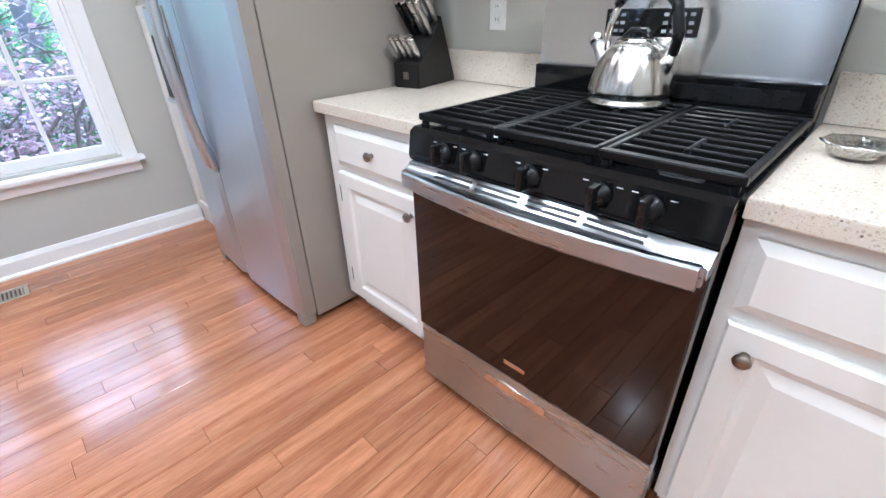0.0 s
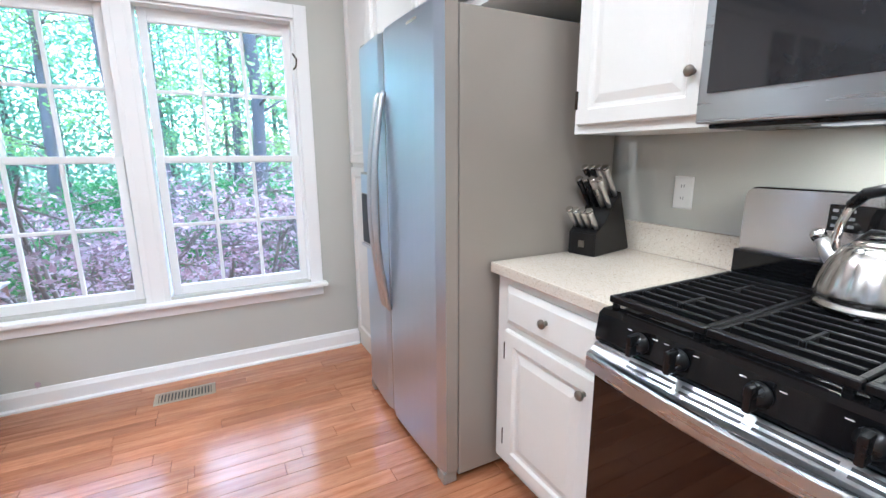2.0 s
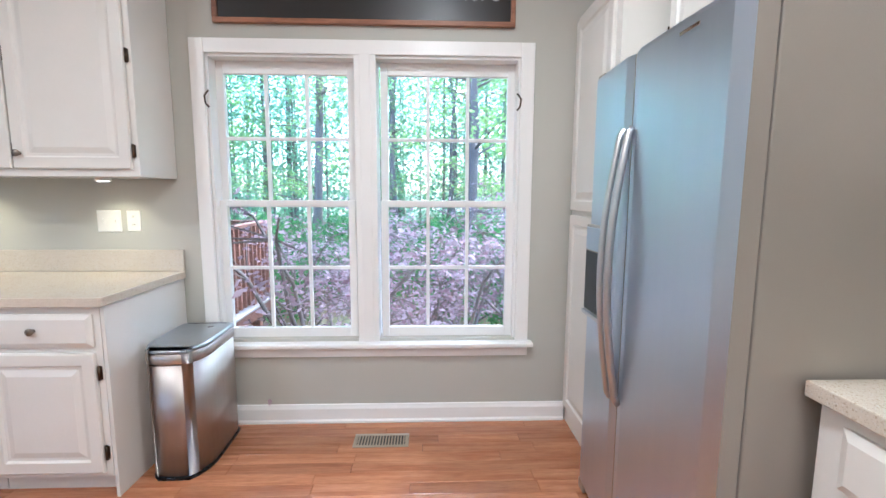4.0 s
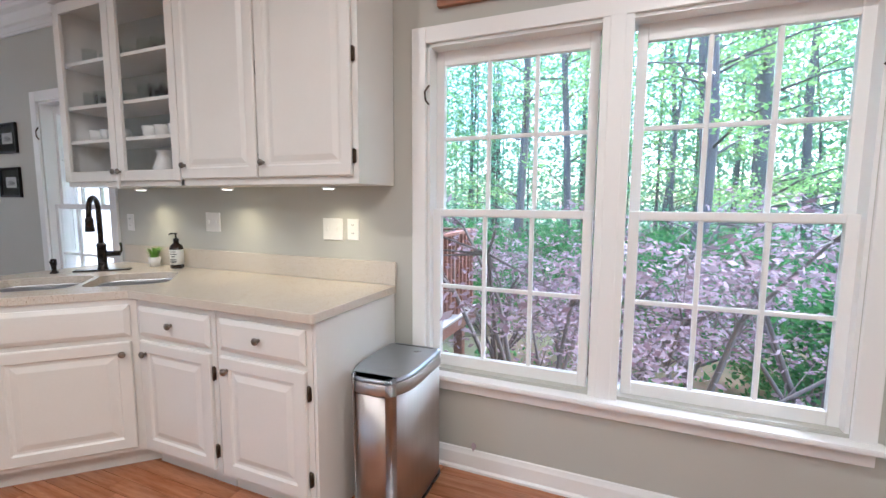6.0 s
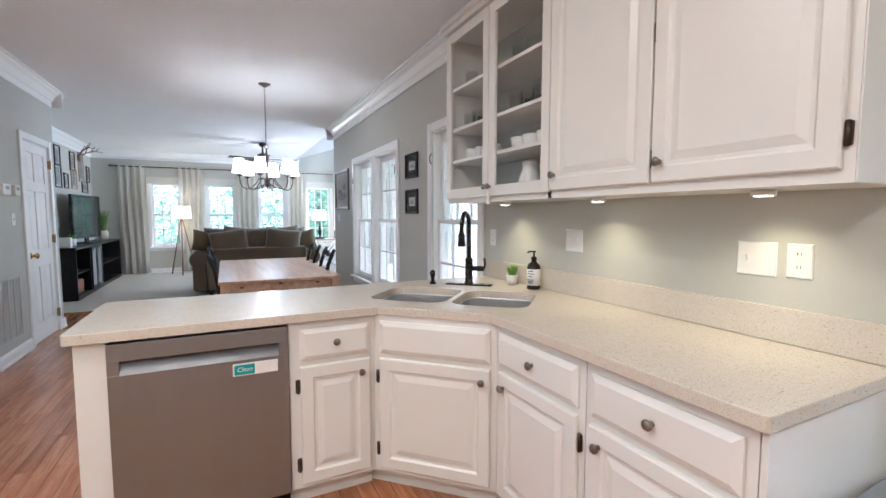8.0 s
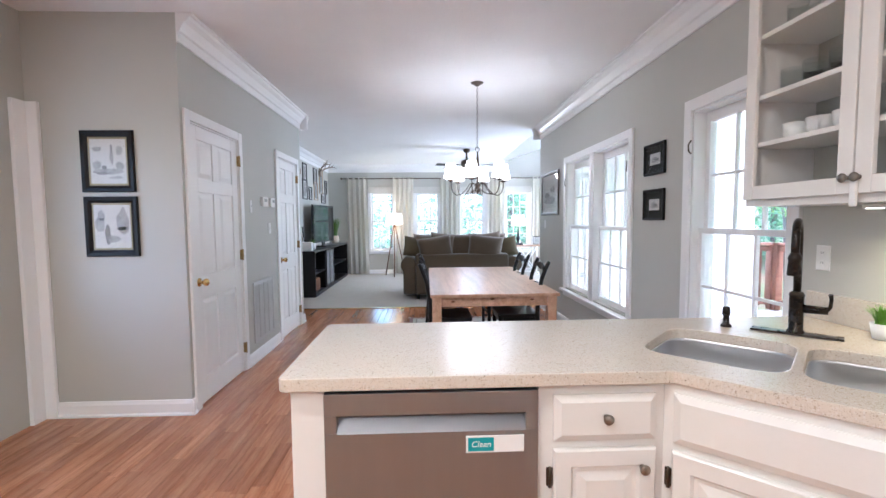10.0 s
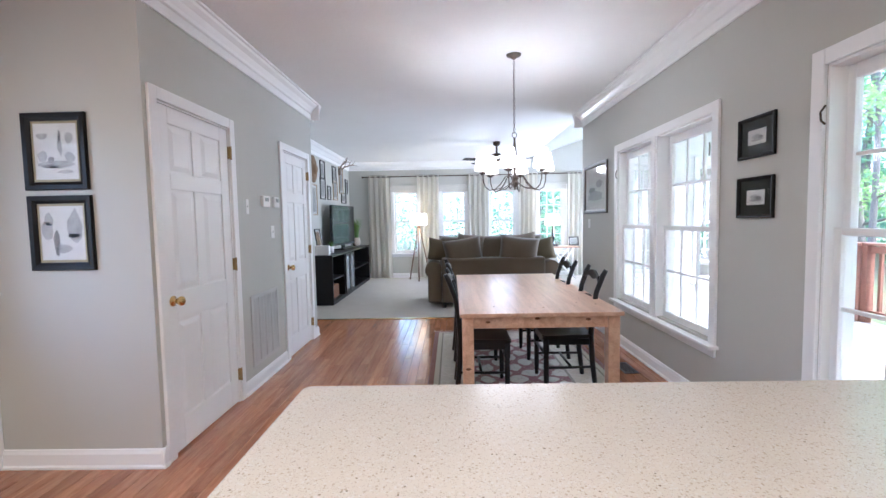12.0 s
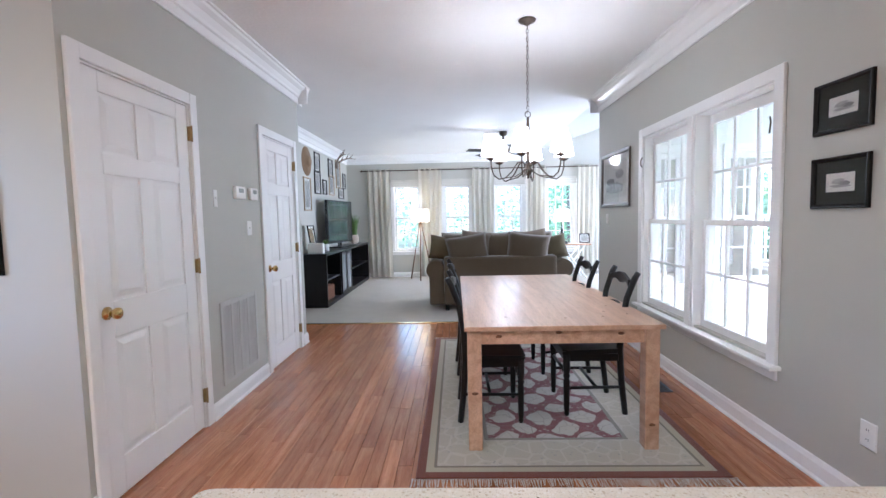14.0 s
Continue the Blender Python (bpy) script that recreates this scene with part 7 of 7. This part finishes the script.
# deck
DECK_W = wood_material("weathered deck boards", (0.42, 0.38, 0.34), (0.60, 0.56, 0.52), 0.7, grain=(1.2, 18, 18))
RAIL_W = wood_material("red-brown stained rail", (0.20, 0.085, 0.055), (0.32, 0.15, 0.10), 0.6)
deck = thing("deck", "weathered wooden deck outside the dining windows", "deck", pose(0, 0, 0), kind="structure")
me = mesh_of("deck_board", boxes((-6.85, -3.19, 0, 0.135, -0.13, -0.10), bevel=0.003, seg=1), DECK_W)
for k in range(44):
    part("deck_board", me, None, deck, m=pose(0, -8.33 + 0.14 * k, 0))
part("deck_skirt", boxes((-6.83, -3.2, -8.3, -2.2, -0.28, -0.135)), RAIL_W, deck)
for x, y in ((-6.7, -2.4), (-6.7, -5.3), (-6.7, -8.2), (-3.5, -2.4), (-5.0, -2.4)):
    part("deck_post", boxes((x - 0.06, x + 0.06, y - 0.06, y + 0.06, -1.3, -0.28)), RAIL_W, deck)


def railing(a, b, label):
    a, b = Vector(a), Vector(b)
    n = (b - a).length
    m = pose(a.x, a.y, -0.10, 0, 0, math.degrees(math.atan2((b - a).y, (b - a).x)))
    r = thing("deck_railing", label, "railing", m)
    part("cap", boxes((0, n, -0.07, 0.07, 1.04, 1.075), bevel=0.004), RAIL_W, r)
    for z in (0.94, 0.08):
        part("rail", boxes((0, n, -0.02, 0.02, z, z + 0.085), bevel=0.003), RAIL_W, r)
    me = mesh_of("baluster", boxes((-0.019, 0.019, -0.058, -0.021, 0.06, 1.035)), RAIL_W)
    for k in range(int(n / 0.13)):
        part("baluster", me, None, r, m=pose(0.07 + 0.13 * k, 0, 0))
    me = mesh_of("post", boxes((-0.045, 0.045, -0.02, 0.07, 0, 1.039), bevel=0.003), RAIL_W)
    for k in range(int(n / 1.5) + 1):
        part("post", me, None, r, m=pose(min(0.05 + 1.5 * k, n - 0.05), 0, 0))


railing((-3.2, -2.25), (-6.8, -2.25), "red-brown wooden deck railing")
railing((-6.8, -2.25), (-6.8, -8.4), "red-brown wooden deck railing")
railing((-6.8, -8.4), (-6.37, -8.4), "short red-brown wooden deck railing")


def leaf_material(name, a, b):
    """Thin leaves: part of the light passes through; tone differs from leaf to leaf."""
    m = bpy.data.materials.new(name)
    m.use_nodes = True
    n, l = m.node_tree.nodes, m.node_tree.links
    n.remove(n["Principled BSDF"])
    geo, mix, dif, tra, mx = (n.new("ShaderNode" + k) for k in ("NewGeometry", "Mix", "BsdfDiffuse", "BsdfTranslucent", "MixShader"))
    mix.data_type = "RGBA"
    mix.inputs["A"].default_value, mix.inputs["B"].default_value = (*a, 1), (*b, 1)
    l.new(geo.outputs["Random Per Island"], mix.inputs["Factor"])
    l.new(mix.outputs["Result"], dif.inputs["Color"])
    l.new(mix.outputs["Result"], tra.inputs["Color"])
    mx.inputs[0].default_value = 0.5
    l.new(dif.outputs[0], mx.inputs[1])
    l.new(tra.outputs[0], mx.inputs[2])
    l.new(mx.outputs[0], n["Material Output"].inputs["Surface"])
    return m


def leaf_mesh(name, centres, size, mat, rng, flat=0.5):
    """Many small pointed leaves round the given centres."""
    n = len(centres)
    d = rng.normal(size=(n, 3))
    d[:, 2] *= flat
    d /= np.linalg.norm(d, axis=1, keepdims=True)
    up = rng.normal(size=(n, 3)) * np.array([1, 1, 1.0])
    s = np.cross(d, up)
    s /= np.linalg.norm(s, axis=1, keepdims=True) + 1e-9
    k = size * rng.uniform(0.6, 1.3, (n, 1))
    v = np.stack([centres - d * k, centres + s * k * 0.45, centres + d * k, centres - s * k * 0.45], 1).reshape(-1, 3)
    me = bpy.data.meshes.new(name)
    me.vertices.add(4 * n)
    me.vertices.foreach_set("co", v.ravel())
    me.loops.add(4 * n)
    me.loops.foreach_set("vertex_index", np.arange(4 * n, dtype=np.int32))
    me.polygons.add(n)
    me.polygons.foreach_set("loop_start", np.arange(0, 4 * n, 4, dtype=np.int32))
    me.update(calc_edges=True)
    me.materials.append(mat)
    return me


GREEN = leaf_material("spring green leaves", (0.22, 0.38, 0.12), (0.40, 0.56, 0.20))
# paler, bluer than the near green: distance haze put into the leaf colour
HAZE_GREEN = leaf_material("pale far foliage", (0.20, 0.38, 0.22), (0.34, 0.52, 0.33))
DEEP = leaf_material("deep green leaves", (0.05, 0.16, 0.06), (0.16, 0.34, 0.11))
PURPLE = leaf_material("purple maple leaves", (0.28, 0.18, 0.20), (0.54, 0.44, 0.49))
BARK = material("grey-brown bark", (0.20, 0.17, 0.15), 0.9, second=(0.11, 0.093, 0.08), scale=5, bump=0.8, bump_scale=30, stretch=(1, 1, 0.2))
rng = np.random.default_rng(5)


def sprays(tips, per, spread, thin):
    pts = []
    for t in tips:
        pts.append(np.array(t) + rng.normal(size=(per, 3)) * np.array([spread, spread, spread * thin]))
    return np.concatenate(pts)


def maple(k):
    """Low spreading shrub: a forked trunk, arching limbs and flat layers of leaves."""
    r = random.Random(k)
    bm = bmesh.new()
    tips = []
    for i in range(9):
        a = 2 * math.pi * i / 9 + r.uniform(-0.3, 0.3)
        reach, h = r.uniform(0.7, 1.5), r.uniform(0.9, 2.1)
        pts = [(0, 0, 0.0), (0.1 * math.cos(a), 0.1 * math.sin(a), 0.35), (0.4 * reach * math.cos(a), 0.4 * reach * math.sin(a), 0.65 * h), (0.75 * reach * math.cos(a + 0.2), 0.75 * reach * math.sin(a + 0.2), 0.93 * h), (reach * math.cos(a + 0.3), reach * math.sin(a + 0.3), h)]
        tube(bm, pts, [0.026, 0.021, 0.014, 0.008, 0.004], 6)
        for j in range(9):
            t = r.uniform(0.45, 1.05)
            b = a + r.uniform(-0.55, 0.55)
            tip = (reach * t * math.cos(b), reach * t * math.sin(b), h * (0.45 + 0.55 * t) + r.uniform(-0.2, 0.2))
            rod(bm, pts[2 if t < 0.75 else 3], tip, 0.006, 0.002, 5)
            tips.append(tip)
    return mesh_of("trunk", bm, BARK), leaf_mesh("crown", sprays(tips, 24, 0.14, 0.18), 0.027, PURPLE, rng, 0.35)


kinds = [maple(k) for k in (1, 2)]
spots = [(-5.0, -1.0, 0), (-5.7, 0.3, 1), (-6.7, -0.2, 1), (-6.1, 1.5, 0), (-7.9, 0.6, 1), (-6.4, 3.0, 1), (-7.3, -2.0, 0), (-8.2, -1.2, 0)]
for i, (x, y, k) in enumerate(spots):
    s = thing("maple_shrub", "low spreading maple with purple-red leaves", "shrub", pose(x, y, -1.3, 0, 0, 77 * i) @ Matrix.Scale(1.38 if x > -7 else 1.1, 4), "maples outside the window")
    part("trunk", kinds[k][0], None, s)
    part("crown", kinds[k][1], None, s)


def bush_mesh(k):
    c = rng.normal(size=(70, 3)) * np.array([0.6, 0.6, 0.55]) + np.array([0, 0, 0.95])
    return leaf_mesh("foliage", sprays(c, 60, 0.16, 0.8), 0.055, DEEP, rng, 0.8)


bushes = [bush_mesh(k) for k in range(2)]
for i, (x, y) in enumerate(((-8.5, 3.3), (-9.8, 3.2), (-7.6, 5.4), (-11.2, 1.6), (-11.5, 4.8), (-12.5, -1.0), (-9.5, 6.5), (-12.0, -6.0), (-10.5, -8.5), (-10.2, 0.2), (-11.8, -3.2), (-9.6, -3.4), (-13.5, 2.8), (-13.2, -4.6), (-7.9, 2.0), (-14.0, 0.6), (-10.8, -5.0), (-15.0, -2.4), (-14.6, 5.2))):
    b = thing("green_bush", "dense dark green bush", "bush", pose(x, y, -1.3, 0, 0, 50 * i), "bushes under the trees")
    part("foliage", bushes[i % 2], None, b)
    bm = bmesh.new()
    for k in range(4):
        rod(bm, (0, 0, 0), (0.4 * math.cos(k * 1.7), 0.4 * math.sin(k * 1.7), 1.0), 0.025, 0.01, 6)
    part("stem", bm, BARK, b)


def tree_meshes(k, h, thick):
    r = random.Random(30 + k)
    bm = bmesh.new()
    lean = r.uniform(-0.5, 0.5)
    path = [(lean * (z / h) ** 1.5, 0.3 * math.sin(z * 0.4 + k), z) for z in np.linspace(0, h, 9)]
    tube(bm, path, [thick * (1.25 if i == 0 else 1 - 0.085 * i) for i in range(9)], 10)
    tips = []
    for i in range(26):
        z = r.uniform(0.12, 1.0) * h
        a, ln = r.uniform(0, 6.283), r.uniform(1.0, 3.2)
        root = Vector((lean * (z / h) ** 1.5, 0.3 * math.sin(z * 0.4 + k), z))
        end = root + Vector((ln * math.cos(a), ln * math.sin(a), r.uniform(0.1, 0.9)))
        tube(bm, [root, root.lerp(end, 0.5) + Vector((0, 0, 0.15)), end], [thick * 0.22, thick * 0.14, 0.01], 5)
        for t in (0.4, 0.6, 0.8, 1.0):
            tips.append(tuple(root.lerp(end, t) + Vector((r.uniform(-0.4, 0.4), r.uniform(-0.4, 0.4), r.uniform(-0.2, 0.4)))))
    return mesh_of("trunk", bm, BARK), leaf_mesh("crown", sprays(tips, 46, 0.36, 0.45), 0.062, GREEN, rng, 0.5)


trees = [tree_meshes(k, h, t) for k, (h, t) in enumerate(((17, 0.16), (15, 0.11), (19, 0.21), (14, 0.09), (16, 0.13)))]
rt = random.Random(9)
placed = [(-11.3, 0.85), (-14.5, 1.4), (-10.8, 6.2)]
while len(placed) < 50:
    d, a = rt.uniform(15, 44), rt.uniform(95, 268)
    x, y = d * math.cos(radians(a)) - 2, d * math.sin(radians(a)) - 2
    if x < -12 and all((x - p) ** 2 + (y - q) ** 2 > 2.2 for p, q in placed):
        placed.append((x, y))
while len(placed) < 52:
    x, y = rt.uniform(-12, 8), rt.uniform(-46, -30)
    placed.append((x, y))
for i, (x, y) in enumerate(placed):
    k = 0 if i == 0 else i % 5
    t = thing("tree", "tall slender tree with fresh green leaves", "tree", pose(x, y, -1.35, 0, 0, 61 * i) @ Matrix.Scale(rt.uniform(0.85, 1.15), 4), "trees behind the house")
    part("trunk", trees[k][0], None, t)
    part("crown", trees[k][1], None, t)
# far woods; the leaves carry haze as a pale bluish tint
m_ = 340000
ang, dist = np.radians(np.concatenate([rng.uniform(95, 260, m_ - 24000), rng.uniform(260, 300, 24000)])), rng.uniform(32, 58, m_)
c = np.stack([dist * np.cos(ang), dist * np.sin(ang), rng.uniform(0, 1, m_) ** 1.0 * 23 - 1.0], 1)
solid("far_woods", bmesh.new(), None, "distant green woods in a hazy pale tint", "woods", kind="stuff").data = leaf_mesh("far_woods", c, 0.2, HAZE_GREEN, rng, 0.6)
bm = bmesh.new()
for k in range(170):
    a, d = radians(rt.uniform(95, 262)), rt.uniform(34, 58)
    rod(bm, (d * math.cos(a), d * math.sin(a), -1.4), (d * math.cos(a) + rt.uniform(-0.6, 0.6), d * math.sin(a), rt.uniform(11, 17)), rt.uniform(0.08, 0.2), 0.05, 6, caps=False)
solid("far_trunks", bm, BARK, "distant slender tree trunks", "woods", kind="stuff")
gl = 9000
gx = np.stack([rng.uniform(-16, -4, gl), rng.uniform(-10, 9, gl), np.full(gl, -1.28)], 1)
keep = np.sin(gx[:, 0] * 0.9 + 1) + np.sin(gx[:, 1] * 0.7 + 2) > 0.1
solid("grass_patches", bmesh.new(), None, "patches of short green grass", "grass", kind="stuff").data = leaf_mesh("grass_patches", gx[keep], 0.09, DEEP, rng, 1.5)


# ---- floors ----
structure_floor = structure("floor", boxes((WX - 0.1, EK + 0.1, -8.45, NY + 0.1, -0.12, -0.0095)), GAP, "orange-brown oak strip floor", "floor")
CARPET = material("beige carpet", (0.50, 0.46, 0.40), 0.95, second=(0.42, 0.385, 0.33), scale=5, bump=0.8, bump_scale=320)
structure("carpet", boxes((LW - 0.1, LE + 0.1, SY - 0.1, -8.45, -0.12, 0.008)), CARPET, "beige wall-to-wall carpet", "carpet")
structure("threshold", boxes((WX + 0.01, LE, -8.48, -8.44, -0.009, 0.010), bevel=0.003), BRASS, "thin metal strip at the carpet's edge", "threshold")
PW = 0.0825
rp = random.Random(21)
singles, rest = [], []
x, k = WX, 0
while x < EK:
    y = -8.43 - rp.uniform(0, 0.8)
    while y < NY:
        ln = rp.choice((0.45, 0.6, 0.75, 0.9, 1.05, 1.2))
        y0, y1 = max(y, -8.43), min(y + ln, NY)
        if y1 - y0 > 0.05:
            near = (-1.75 < y1 and y0 < 1.05 and x < 0.4) or (x > -1.1 and x < 0.45 and -7.9 < y0 < -3.6)
            (singles if near and len(singles) < 300 else rest).append((x, y0, y1))
        y += ln
    x += PW
shapes = {}
for x, y0, y1 in singles:
    ln = round(y1 - y0, 2)
    if ln not in shapes:
        bm = boxes((0.0007, PW - 0.0007, 0.0007, ln - 0.0007, -0.009, 0.0))
        tops = [e for e in bm.edges if min(v.co.z for v in e.verts) > -0.001]
        bmesh.ops.bevel(bm, geom=tops, offset=0.0011, segments=1, affect="EDGES")
        shapes[ln] = mesh_of("plank", bm, OAK)
    part("plank", shapes[ln], None, structure_floor, m=pose(x, y0, 0))
verts, faces = [], []
for x, y0, y1 in rest:
    b = len(verts)
    e, c = 0.0007, 0.0018
    verts += [(x + e, y0 + e, -0.009), (x + PW - e, y0 + e, -0.009), (x + PW - e, y1 - e, -0.009), (x + e, y1 - e, -0.009), (x + c, y0 + c, 0), (x + PW - c, y0 + c, 0), (x + PW - c, y1 - c, 0), (x + c, y1 - c, 0)]
    faces += [(b + 4, b + 5, b + 6, b + 7), (b, b + 1, b + 5, b + 4), (b + 1, b + 2, b + 6, b + 5), (b + 2, b + 3, b + 7, b + 6), (b + 3, b, b + 4, b + 7)]
me = bpy.data.meshes.new("planks")
me.from_pydata(verts, [], faces)
me.materials.append(OAK)
tagged(part("planks", me, None, structure_floor), kind="stuff")
